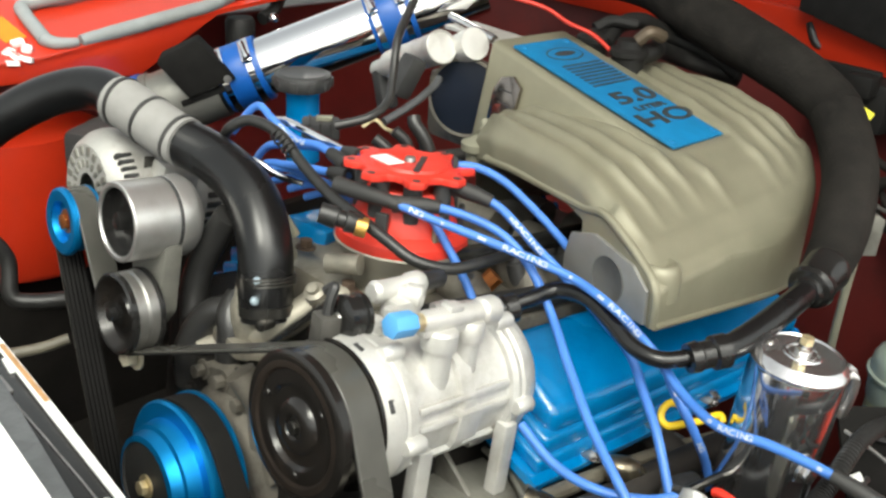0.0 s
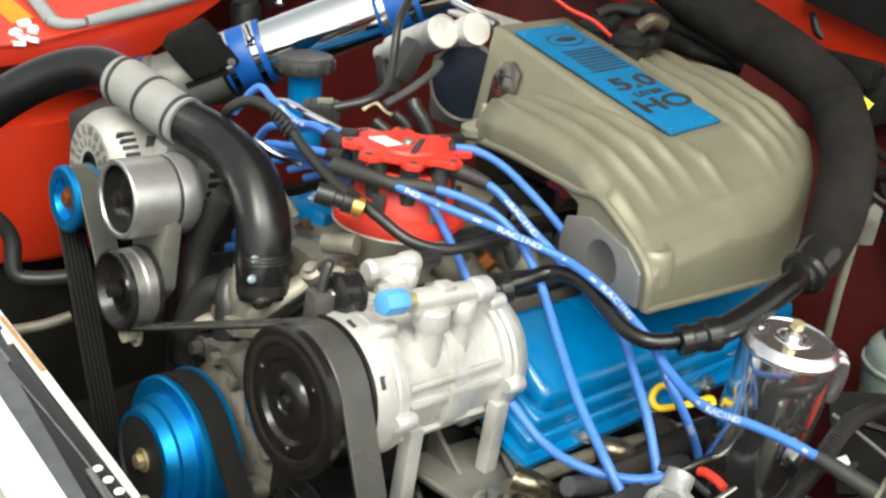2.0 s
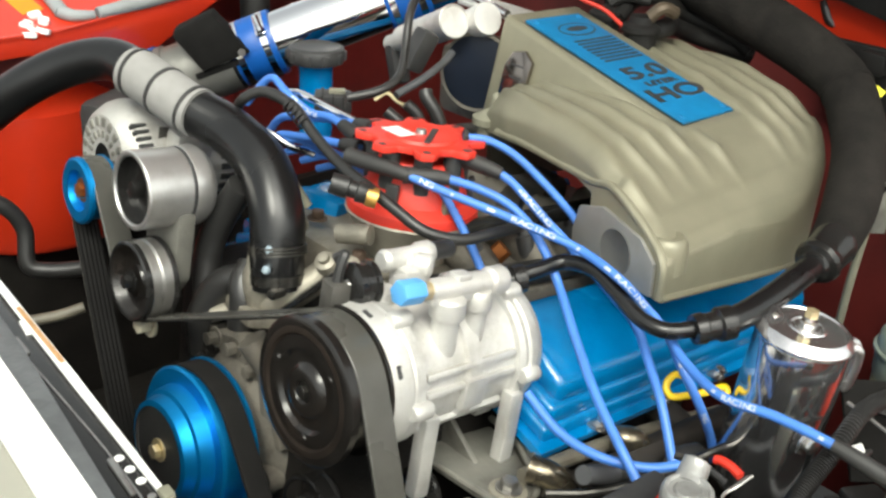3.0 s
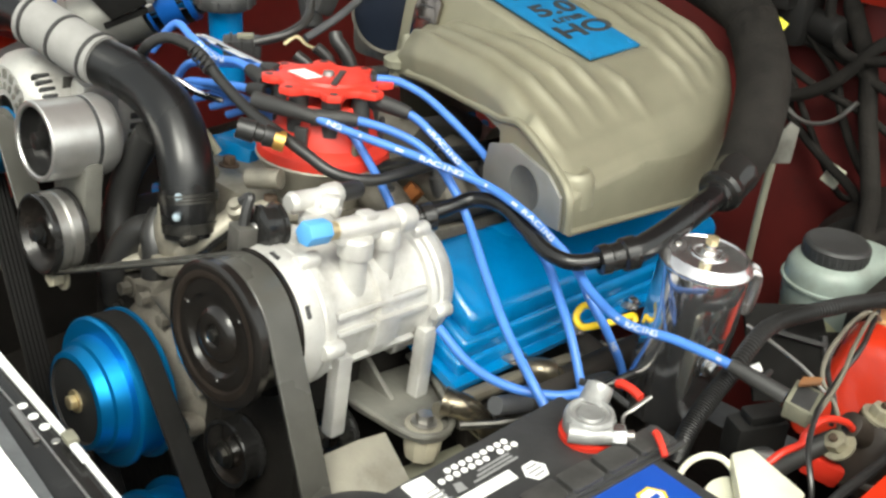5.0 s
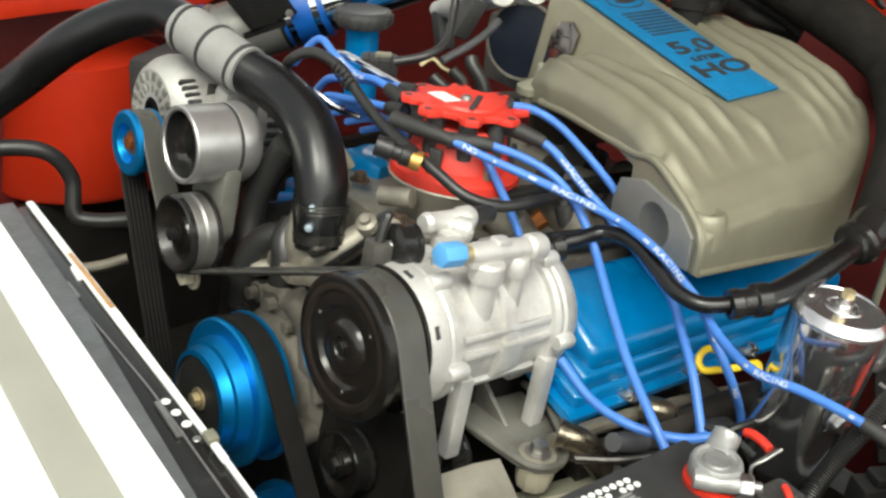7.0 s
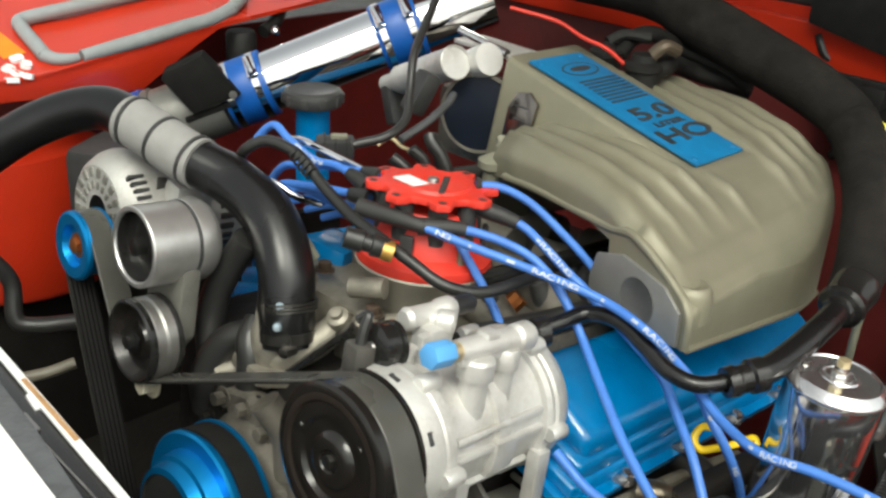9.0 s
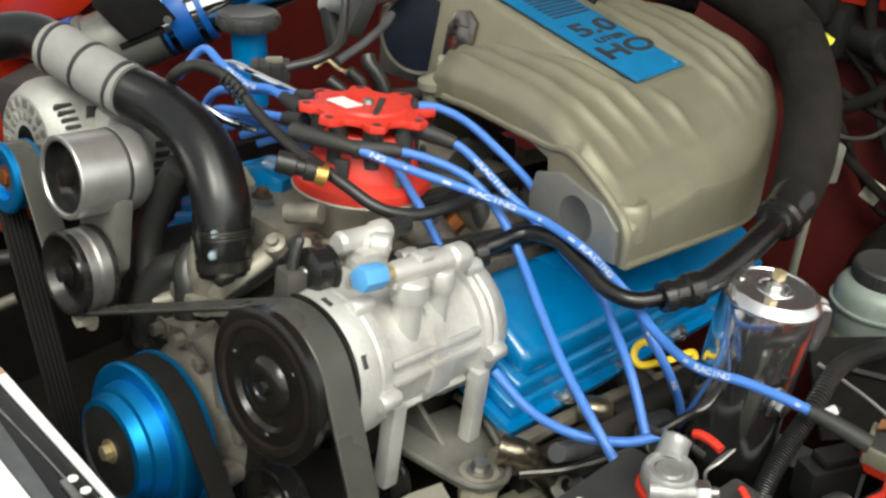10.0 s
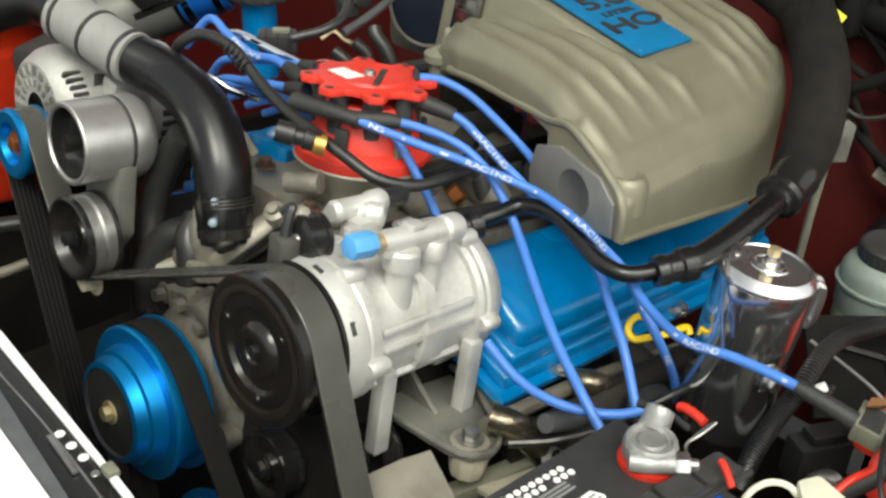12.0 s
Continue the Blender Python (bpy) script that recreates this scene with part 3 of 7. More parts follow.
    part("relief_plug", lathe([(0.052, 0.006), (0.066, 0.006), (0.067, 0.008), (0.072, 0.008), (0.0725, 0)], 18, Matrix.Translation((0.057, 0.010, 0)) @ UP), ALU, t)
    for a in (-48, 8, 60):
        part("housing_slot", box(0.006, 0.011, 0.005, (0.0290, 0, 0.0598), 0.001, Matrix.Rotation(radians(a), 4, 'X')), PLASTIC, t)
    # legs and bracket
    for x, y, z1 in ((0.072, -0.050, -0.100), (0.168, -0.056, -0.092)):
        part("leg", box(0.016, 0.014, abs(z1) - 0.022, (x, y, (z1 - 0.022) / 2), 0.003, Matrix.Translation((0, 0, 0))), ALU, t)
    return t


ac_compressor()

bracket = thing("compressor_bracket", ENG @ Matrix.Translation((0.125, -0.235, -0.093)), "dirty cast bracket under the compressor with a big bolt", "bracket")
part("plate", prism([(-0.012, -0.030), (-0.004, -0.048), (0.012, -0.055), (0.028, -0.052), (0.039, -0.040), (0.066, 0.010), (0.074, 0.050), (-0.012, 0.058), (-0.016, 0.028)], 0.007, 0.002), GRIME_SHADE_CAST, bracket)
part("rim", tube([(-0.016, 0.030, 0.007), (-0.011, -0.028, 0.007), (-0.003, -0.046, 0.007), (0.013, -0.053, 0.007), (0.028, -0.050, 0.008), (0.038, -0.039, 0.012), (0.065, 0.010, 0.016), (0.073, 0.050, 0.016)], 0.0032, 8), GRIME_SHADE_CAST, bracket)
part("side_wall", box(0.005, 0.070, 0.026, (0.060, 0.012, 0.010), 0.002, pose(0, 0, 0, 0, 0, -27)), GRIME_SHADE_CAST, bracket)
part("gusset", prism([(0, 0), (0.046, 0), (0, 0.032)], 0.006, 0.002, Matrix.Translation((0.020, 0.056, 0.006)) @ Matrix.Rotation(radians(-90), 4, "Z") @ Matrix.Rotation(radians(90), 4, "X")), GRIME_SHADE_CAST, bracket)
part("spot_face", lathe([(0.006, 0.0175), (0.0085, 0.0168), (0.0088, 0.0)], 28, Matrix.Translation((0.011, -0.033, 0)) @ UP), CAST_TAN, bracket)
part("boss", lathe([(-0.024, 0), (-0.024, 0.0150), (-0.016, 0.0165), (-0.002, 0.0172), (0.001, 0.0165)], 10, Matrix.Translation((0.012, -0.034, 0)) @ UP), CREAM_CAST, bracket, "pale cast boss")
part("bolt", hexbolt(0.0078, 0.008, Matrix.Translation((0.011, -0.033, 0.009))), STEEL, bracket)


def lower_idler(p, r, label):
    t = thing("lower_idler", Matrix.Translation(p) @ ENG.to_3x3().to_4x4(), label, "idler", "lower idlers")
    part("wheel", lathe([(-0.010, r * 0.86), (-0.011, r * 0.98), (-0.009, r), (-0.007, r * 0.93), (0.007, r * 0.93), (0.009, r), (0.012, r), (0.013, r * 0.4)], 40), BLACK_GLOSS, t)
    part("face", lathe([(-0.0095, r * 0.87), (-0.004, r * 0.80), (-0.003, r * 0.45), (-0.009, r * 0.36), (-0.010, 0)], 40), CLUTCH, t, "pressed black face")
    part("bolt", hexbolt(r * 0.26, 0.006, Matrix.Translation((-0.010, 0, 0)) @ Matrix.Rotation(radians(-90), 4, 'Y')), DARK_STEEL, t)


lower_idler((0.104, -0.112, 0.515), 0.034, "black grooved idler low beneath the clutch")
lower_idler((0.150, -0.196, 0.560), 0.026, "small black idler beside the belt run")

# ---- alternator, tensioner ----
def alternator():
    t = thing("alternator", ENG @ Matrix.Translation((0.0, 0.268, 0.052)), "grey cast aluminium alternator with slotted housing", "alternator")
    R = 0.064
    part("housing", lathe([(0.026, 0.018), (0.026, R * 0.76), (0.030, R * 0.84), (0.042, R * 0.96), (0.052, R), (0.096, R), (0.098, R * 0.97), (0.116, R * 0.97), (0.118, R), (0.156, R), (0.170, R * 0.94), (0.178, R * 0.7), (0.178, 0)], 56), ALT_CAST, t)
    # slots and window are solid blocks, coloured for the shade in openings
    for k in range(18):
        turn = Matrix.Rotation(2 * math.pi * k / 18, 4, 'X')
        part("front_slot", box(0.005, 0.0078, 0.0105, (0.0266, 0, R * 0.645), 0.002, turn), GRIME_SHADE_CAST, t)
        part("front_slot", box(0.005, 0.0050, 0.0090, (0.0266, 0, R * 0.44), 0.002, turn), GRIME_SHADE_CAST, t)
    for k in range(5):
        part("side_slot", box(0.018 - 0.001 * k, 0.0042, 0.007, (0.044 + 0.001 * k, 0, R * 0.955), 0.0012, Matrix.Rotation(radians(40 + 7.0 * k), 4, 'X')), PLASTIC, t)
    part("side_window", prism([(-0.009, -0.006), (0.010, -0.004), (0.006, 0.006), (-0.004, 0.007)], 0.004, 0.001, Matrix.Rotation(radians(50), 4, 'X') @ Matrix.Translation((0.070, 0, R - 0.003))), ALU_SHADE, t, "dark patch standing for an open cast window")
    for k in range(9):
        part("rear_slot", box(0.017, 0.0066, 0.008, (0.142, 0, R - 0.002), 0.001, Matrix.Rotation(radians(46 + 10.5 * k), 4, 'X')), PLASTIC, t)
    pm = Matrix.Translation((0, ALTP[0] - 0.268, ALTP[1] - 0.052))
    pul = part("pulley", lathe([(-0.015, 0.022), (-0.016, 0.032), (-0.014, 0.035), (-0.010, 0.0355), (-0.009, 0.032), (0.012, 0.032), (0.013, 0.0355), (0.016, 0.0355), (0.017, 0.012)], 40, pm), BLUE_ANOD, t, "blue anodised pulley")
    part("pulley_web", lathe([(-0.0145, 0.0225), (-0.007, 0.020), (-0.006, 0.0)], 32, pm), BLUE_ANOD, pul)
    part("nut", hexbolt(0.0085, 0.005, pm @ Matrix.Translation((-0.007, 0, 0)) @ Matrix.Rotation(radians(-90), 4, 'Y')), COPPER, pul, "rust-coloured nut")
    part("mounting_ear", box(0.045, 0.028, 0.05, (0.09, -0.060, 0.035), 0.008, Matrix.Rotation(radians(10), 4, 'X')), ALU, t)
    part("mounting_ear", tube([(0.075, -0.02, 0.055), (0.080, -0.03, 0.075), (0.085, -0.035, 0.09)], 0.012, 12), ALU, t)
    part("terminal", tube([(0.085, -0.033, 0.085), (0.087, -0.038, 0.105)], 0.0045, 8), BRASS, t)
    return t


alternator()


def tensioner():
    t = thing("belt_tensioner", ENG @ Matrix.Translation((0, 0.126, 0.069)), "belt tensioner with bright round spring body and grooved pulley", "tensioner")
    r = 0.0385
    part("spring_body", lathe([(-0.002, 0.0325), (-0.0135, 0.0330), (-0.015, 0.0342), (-0.015, 0.0374), (-0.0138, r), (0.0310, r), (0.0318, r - 0.0006), (0.0350, r - 0.0006), (0.0358, r * 1.02), (0.049, r * 1.05), (0.053, r * 1.0), (0.058, r * 0.9), (0.060, 0)], 56), SPRING, t, "bright machined cylinder")
    part("groove", lathe([(0.0314, r + 0.0003), (0.0318, r + 0.0005), (0.0346, r + 0.0005), (0.0352, r + 0.0003)], 56), PLASTIC, t, "dark groove")
    part("recess", lathe([(-0.0125, 0.0328), (-0.003, 0.0322), (-0.002, 0.02), (-0.002, 0)], 32), BLACK_GLOSS, t, "dark recess")
    part("centre_bolt", hexbolt(0.0095, 0.010, Matrix.Translation((-0.002, 0, 0)) @ Matrix.Rotation(radians(-90), 4, 'Y')), BLACK_GLOSS, t)
    arm = prism([(-0.036, 0.012), (-0.034, -0.03), (-0.03, -0.09), (-0.01, -0.115), (0.015, -0.11), (0.028, -0.08), (0.030, -0.03), (0.036, 0.01)], 0.020, 0.005)
    bmesh.ops.transform(arm, matrix=Matrix.Translation((0.018, 0, 0)) @ Matrix(((0, 0, 1, 0), (1, 0, 0, 0), (0, 1, 0, 0), (0, 0, 0, 1))), verts=arm.verts[:])
    part("arm", arm, GRIME_SHADE_CAST, t, "grimy cast arm")
    at = Matrix.Translation((0, TENS[0] - 0.126, TENS[1] - 0.069))
    pul = part("pulley", lathe([(-0.017, 0.036), (-0.018, 0.0385), (-0.016, 0.0405), (-0.011, 0.0405), (-0.010, 0.0385)], 48, at), BLACK_GLOSS, t, "black grooved pulley")
    part("rim_band", lathe([(-0.0105, 0.0388), (-0.0095, 0.0398), (-0.002, 0.0398), (-0.001, 0.0388), (-0.0005, 0.0375)], 48, at), STEEL, pul, "bright worn steel band")
    part("rim_band", lathe([(-0.0005, 0.0375), (0.001, 0.0388), (0.002, 0.0398), (0.011, 0.0398), (0.012, 0.0388)], 48, at), STEEL, pul, "bright worn steel band")
    part("rim_back", lathe([(0.011, 0.0380), (0.012, 0.0415), (0.016, 0.0415), (0.017, 0.02)], 48, at), BLACK_GLOSS, pul)
    part("pulley_face", lathe([(-0.0165, 0.0365), (-0.006, 0.031), (-0.004, 0.020), (-0.010, 0.016), (-0.011, 0)], 40, at), CLUTCH, pul, "black pressed face")
    part("lock_nut", hexbolt(0.0100, 0.012, Matrix.Translation((0.008, TENS[0] - 0.128, TENS[1] - 0.069 - 0.049)) @ Matrix.Rotation(radians(-90), 4, 'Y')), CREAM_CAST, t, "pale lock nut")
    part("bolt", hexbolt(0.0075, 0.007, Matrix.Translation((-0.013, TENS[0] - 0.126, TENS[1] - 0.069)) @ Matrix.Rotation(radians(-90), 4, 'Y')), BLACK_GLOSS, pul)
    return t


tensioner()

# ---- engine castings ----
solo("engine_block", box(0.52, 0.36, 0.36, (0.33, 0, -0.20), 0.03, None), BLOCK, "oily dark cast engine block", "engine block", m=ENG)
timing = thing("timing_cover", ENG, "dirty cast timing cover and water pump housing", "timing cover")
# cover kept near black, standing in for the shade of deep recesses
part("cover", box(0.04, 0.20, 0.26, (0.065, 0.0, -0.19), 0.02), BLOCK, timing)
part("pump_snout", lathe([(0.0, 0.022), (0.01, 0.03), (0.035, 0.06), (0.045, 0.075), (0.05, 0)], 32, Matrix.Translation((0, PUMP[0], PUMP[1]))), ALU_DIRTY, timing)
strut = prism([(0.058, -0.060), (0.015, -0.048), (-0.030, -0.060), (-0.032, -0.097), (-0.046, -0.128), (-0.078, -0.146), (-0.070, -0.172), (-0.045, -0.178), (-0.012, -0.128), (0.022, -0.095)], 0.026, 0.007)
bmesh.ops.transform(strut, matrix=Matrix.Translation((0.040, 0, 0)) @ Matrix(((0, 0, 1, 0), (1, 0, 0, 0), (0, 1, 0, 0), (0, 0, 0, 1))), verts=strut.verts[:])
part("strut", strut, ALU_DIRTY, timing, "tan cast strut")
part("strut_rib", box(0.012, 0.010, 0.080, (0.036, -0.018, -0.092), 0.004, Matrix.Translation((0, -0.012, -0.005)) @ Matrix.Rotation(radians(-24), 4, 'X')), ALU_DIRTY, timing)
part("strut_rib", box(0.012, 0.052, 0.010, (0.036, -0.010, -0.096), 0.004, Matrix.Rotation(radians(14), 4, 'X')), ALU_DIRTY, timing)
part("strut_rib", box(0.014, 0.046, 0.012, (0.037, -0.045, -0.134), 0.004, Matrix.Rotation(radians(4), 4, 'X')), ALU_DIRTY, timing)
part("strut_hole", lathe([(0, 0.0055), (-0.0006, 0.005), (-0.0006, 0)], 16, Matrix.Translation((0.0395, -0.026, -0.079))), PLASTIC, timing)
for y, z in ((0.046, -0.062), (0.012, -0.058), (-0.022, -0.066)):
    part("strut_bolt", hexbolt(0.007, 0.010, Matrix.Translation((0.040, y, z)) @ Matrix.Rotation(radians(-90), 4, 'Y')), ALU_DIRTY, timing)
part("strut_foot", lathe([(-0.012, 0.0), (-0.012, 0.013), (0.020, 0.014), (0.020, 0)], 24, Matrix.Translation((0.040, -0.066, -0.158))), ALU_DIRTY, timing)
part("water_elbow", tube([(0.02, -0.04, -0.02), (0.035, -0.055, -0.05), (0.04, -0.06, -0.09)], 0.014, 12), ALU_DIRTY, timing)

lower = thing("lower_intake", ENG, "dirty cast aluminium lower intake manifold", "intake manifold")
part("runner_floor", box(0.44, 0.30, 0.06, (0.38, 0.0, 0.0), 0.02), ALU_DIRTY, lower)
part("front_wall", box(0.05, 0.19, 0.06, (0.165, -0.0, 0.0), 0.018), CAST_OILY_LIT, lower)
for k in range(4):
    for s in (-1, 1):
        part("runner", tube([(0.24 + 0.085 * k, s * 0.02, 0.045), (0.24 + 0.085 * k, s * 0.08, 0.045), (0.24 + 0.085 * k, s * 0.13, 0.015)], 0.022, 12), ALU_DIRTY, lower)
for k, (x, y) in enumerate(((0.16, -0.085), (0.16, 0.06), (0.135, -0.04), (0.15, 0.095))):
    part("bolt", hexbolt(0.007, 0.008, Matrix.Translation((x, y, 0.041 if k < 2 else 0.038))), RUST, lower)


solo("outlet_elbow", tube([(0.150, 0.052, 0.640), (0.146, 0.036, 0.656), (0.150, 0.016, 0.664), (0.168, 0.000, 0.674), (0.190, -0.010, 0.690)], [0.020, 0.019, 0.017, 0.015, 0.014], 18), CAST_OILY_LIT, "pale oily cast water outlet below the radiator hose", "water outlet")
for p, d in (((0.187, -0.018, 0.706), (-0.5, -0.2, 0.8)), ((0.199, -0.042, 0.708), (-0.2, -0.6, 0.75))):
    solo("casting_lug", lathe([(-0.010, 0.012), (0.004, 0.0105), (0.006, 0.0060), (0.011, 0.0056), (0.012, 0.0)], 18, frame_to(p, d)), CAST_OILY_LIT, "pale oily lug on the intake casting", "lug", "casting lugs")


def thermostat():
    t = thing("thermostat_housing", ENG @ Matrix.Translation((0.085, 0.03, 0.0)), "dirty cast aluminium thermostat housing with hose neck", "housing")
    part("neck", lathe([(-0.055, 0.016), (-0.045, 0.021), (-0.025, 0.0255), (-0.008, 0.0270), (0.004, 0.0265), (0.012, 0.0235), (0.030, 0.0225)], 32, UP), CAST_OILY_LIT, t)
    part("flange", prism([(-0.035, -0.02), (0.02, -0.055), (0.055, -0.05), (0.06, 0.01), (0.02, 0.045), (-0.03, 0.03)], 0.016, 0.005, Matrix.Translation((0, 0, -0.04))), CAST_OILY_LIT, t)
    part("side_outlet", tube([(0, 0.01, -0.01), (-0.02, 0.045, -0.02), (-0.035, 0.06, -0.06), (-0.03, 0.06, -0.10)], 0.016, 12), RUBBER, t, "black bypass hose")
    part("boss", lathe([(0, 0.014), (0.03, 0.013), (0.034, 0.009), (0.034, 0)], 20, Matrix.Translation((0.06, -0.035, -0.02)) @ UP), CAST_OILY_LIT, t)
    part("bolt", hexbolt(0.007, 0.007, Matrix.Translation((0.06, -0.035, 0.014))), RUST, t)
    return t


thermostat()

# ---- valve covers ----
def valve_cover(name, side, label):
    t = thing(name, ENG, label, "valve cover")
    L0, L1 = 0.185, 0.70
    # section: lower rail edge to upper rail edge, then out along the normal
    a, b = Vector((-0.256, -0.074)), Vector((-0.120, -0.030))
    w = (b - a).normalized()
    n = Vector((-w.y, w.x))

    def pt(f, h):
        return a + w * ((b - a).length * f) + n * h

    def solid(sec, x0, x1, name, inset=0.0):
        bm = bmesh.new()
        front = [bm.verts.new((x0, p.x * side, p.y)) for p in sec]
        back = [bm.verts.new((x1, p.x * side, p.y)) for p in sec]
        bm.faces.new(front)
        bm.faces.new(back)
        for i in range(len(sec)):
            j = (i + 1) % len(sec)
            bm.faces.new((front[i], front[j], back[j], back[i]))
        bmesh.ops.recalc_face_normals(bm, faces=bm.faces[:])
        return bm
    rail = solid([pt(-0.03, 0), pt(1.03, 0), pt(1.03, 0.008), pt(-0.03, 0.008)], L0 - 0.004, L1 + 0.004, "rail")
    part("rail", rail, BLUE_PAINT, t)
    low = solid([pt(0.03, 0.006), pt(0.97, 0.006), pt(0.95, 0.022), pt(0.06, 0.021)], L0 + 0.006, L1 - 0.006, "low")
    bmesh.ops.bevel(low, geom=low.edges[:], offset=0.005, segments=3, affect='EDGES', profile=0.5)
    part("lower_step", low, BLUE_PAINT, t)
    mid = solid([pt(0.08, 0.017), pt(0.94, 0.019), pt(0.92, 0.041), pt(0.11, 0.038)], L0 + 0.013, L1 - 0.014, "mid")
    bmesh.ops.bevel(mid, geom=mid.edges[:], offset=0.006, segments=3, affect='EDGES', profile=0.5)
    part("middle_step", mid, BLUE_PAINT, t)
    top = solid([pt(0.13, 0.033), pt(0.88, 0.036), pt(0.80, 0.076), pt(0.18, 0.058)], L0 + 0.022, L1 - 0.026, "top")
    bmesh.ops.bevel(top, geom=top.edges[:], offset=0.010, segments=4, affect='EDGES', profile=0.5)
    part("crown", top, BLUE_PAINT, t)
    for k in range(4):
        p = pt(0.0, 0.008)
        x = 0.268 + 0.1035 * k
        m = Matrix.Translation((x, p.x * side, p.y)) @ Vector((0, n.x * side, n.y)).to_track_quat('Z', 'X').to_matrix().to_4x4()
        part("bolt", hexbolt(0.0065, 0.009, m), LID_CHROME, t, "chrome hexagon bolt")
        part("clip", box(0.026, 0.012, 0.003, (x, p.x * side, p.y + 0.002), 0.001), STEEL, t)
    return t


valve_cover("valve_cover", 1, "glossy blue stepped valve cover beside the plenum")
valve_cover("valve_cover", -1, "blue valve cover under the hoses on the far bank")

# oil filler on the far cover
filler = thing("oil_filler", pose(0.384, 0.268, 0.714), "blue oil filler tube with a black screw cap", "oil filler")
part("tube", lathe([(0.0, 0.021), (0.085, 0.021), (0.09, 0.023), (0.092, 0.023)], 32, UP), BLUE_PAINT, filler)
cap = lathe([(0.091, 0.026), (0.093, 0.033), (0.097, 0.035), (0.106, 0.0355), (0.110, 0.034), (0.112, 0.029), (0.1105, 0.024), (0.1105, 0)], 36, UP)
cap = part("cap", cap, PLASTIC, filler, "black lobed cap")
for k in range(10):
    part("lobe", box(0.005, 0.009, 0.012, (0.035, 0, 0.101), 0.002, Matrix.Rotation(math.pi * 2 * k / 10, 4, 'Z')), PLASTIC, cap)


# ---- upper intake plenum ----
def plenum():
    t = thing("intake_plenum", pose(0, 0, 0), "tan-grey cast aluminium intake plenum with ribbed top", "intake plenum")
    nu, nv = 176, 80

    def lerp(tab, y):
        for (y0, a), (y1, b) in zip(tab, tab[1:]):
            if y0 <= y <= y1:
                f = (y - y0) / (y1 - y0)
                f = f * f * (3 - 2 * f) * 0.35 + f * 0.65
                return a + (b - a) * f
        return tab[0][1] if y < tab[0][0] else tab[-1][1]
    front = [(-0.274, 0.368), (-0.18, 0.390), (-0.13, 0.405), (-0.02, 0.425), (0.03, 0.445), (0.06, 0.49)]
    crest = [(-0.274, 0.726), (-0.270, 0.740), (-0.262, 0.757), (-0.242, 0.783), (-0.21, 0.806), (-0.16, 0.828), (-0.10, 0.840), (0.0, 0.846), (0.06, 0.842)]
    crest_front = [(-0.274, 0.758), (-0.262, 0.768), (-0.24, 0.783), (-0.20, 0.805), (-0.16, 0.822), (-0.11, 0.830), (-0.05, 0.829), (0.0, 0.823), (0.03, 0.814), (0.06, 0.798)]
    # ridges: place at the near end, bow towards the front, where each dies away
    RIBS = [(0.394, 1.22, -0.250), (0.431, 1.00, -0.235), (0.468, 0.80, -0.232), (0.502, 0.60, -0.232), (0.540, 0.50, -0.250), (0.634, 1.0, -0.250), (0.668, 1.0, -0.245), (0.698, 1.0, -0.238), (0.727, 1.0, -0.225)]
    bm = bmesh.new()
    grid = []
    for j in range(nv + 1):
        y = -0.274 + 0.334 * (j / nv) ** 1.5
        sweep = min(1.0, (y + 0.274) / 0.155)
        x0, x1 = lerp(front, y), 0.565 + 0.206 * (1 - (1 - sweep) ** 2.6) ** 0.45
        row = []
        for i in range(nu + 1):
            f = i / nu
            x = x0 + (x1 - x0) * f
            edge = min(f, 1 - f) * (x1 - x0)
            drop = (0.006 if y < -0.2 else 0.014) * max(0.0, 1 - edge / 0.022) ** 2
            side = min(1.0, max(0.0, (x - 0.49) / 0.17))
            zc = lerp(crest_front, y) * (1 - side) + lerp(crest, y) * side
            fall = 0.05 * max(0.0, x - 0.62) ** 1.35
            rib = 0.0
            for rx, bow, y_end in RIBS:
                d = x - (rx + bow * max(0.0, y + 0.22) ** 2)
                keep = min(1.0, max(0.0, (y - y_end) / 0.045))
                rib += keep * (0.0052 * math.exp(-(d / 0.0060) ** 2) + 0.0030 * math.exp(-((d - 0.006) / 0.012) ** 2))
            above = min(1.0, max(0.0, (x - 0.505) / 0.02)) * min(1.0, max(0.0, (0.650 - x) / 0.02)) * min(1.0, max(0.0, (y + 0.200) / 0.03))
            rib *= 1 - above
            fade = min(1.0, edge / (0.018 if f < 0.5 else 0.030))
            z = zc - drop - fall + rib * fade
            if 0.520 < x < 0.632 and y > -0.172:
                z = min(z, 0.8500 + 0.248 * (y + 0.052))
            row.append(bm.verts.new((x, y, z)))
        grid.append(row)
    for j in range(nv):
        for i in range(nu):
            bm.faces.new((grid[j][i], grid[j][i + 1], grid[j + 1][i + 1], grid[j + 1][i]))
    # skirt round the edge
    rim = [grid[0][i] for i in range(nu, -1, -1)] + [grid[j][0] for j in range(1, nv + 1)] + [grid[nv][i] for i in range(1, nu + 1)] + [grid[j][nu] for j in range(nv - 1, 0, -1)]
    low, bend = [], []
    for v in rim:
        deep = 0.7186 - 0.16 * (v.co.x - 0.367)
        if v.co.y > -0.165 and v.co.x < 0.47:
            deep = v.co.z - 0.026
        foot = min(deep, v.co.z - 0.012)
        out = Vector((v.co.x - 0.55, v.co.y + 0.10, 0)).normalized() * 0.0016
        bend.append(bm.verts.new((v.co.x + out.x, v.co.y + out.y, v.co.z - min(0.006, (v.co.z - foot) * 0.4))))
        low.append(bm.verts.new((v.co.x + out.x, v.co.y + out.y, foot)))
    for k in range(len(rim)):
        j = (k + 1) % len(rim)
        bm.faces.new((rim[k], rim[j], bend[j], bend[k]))
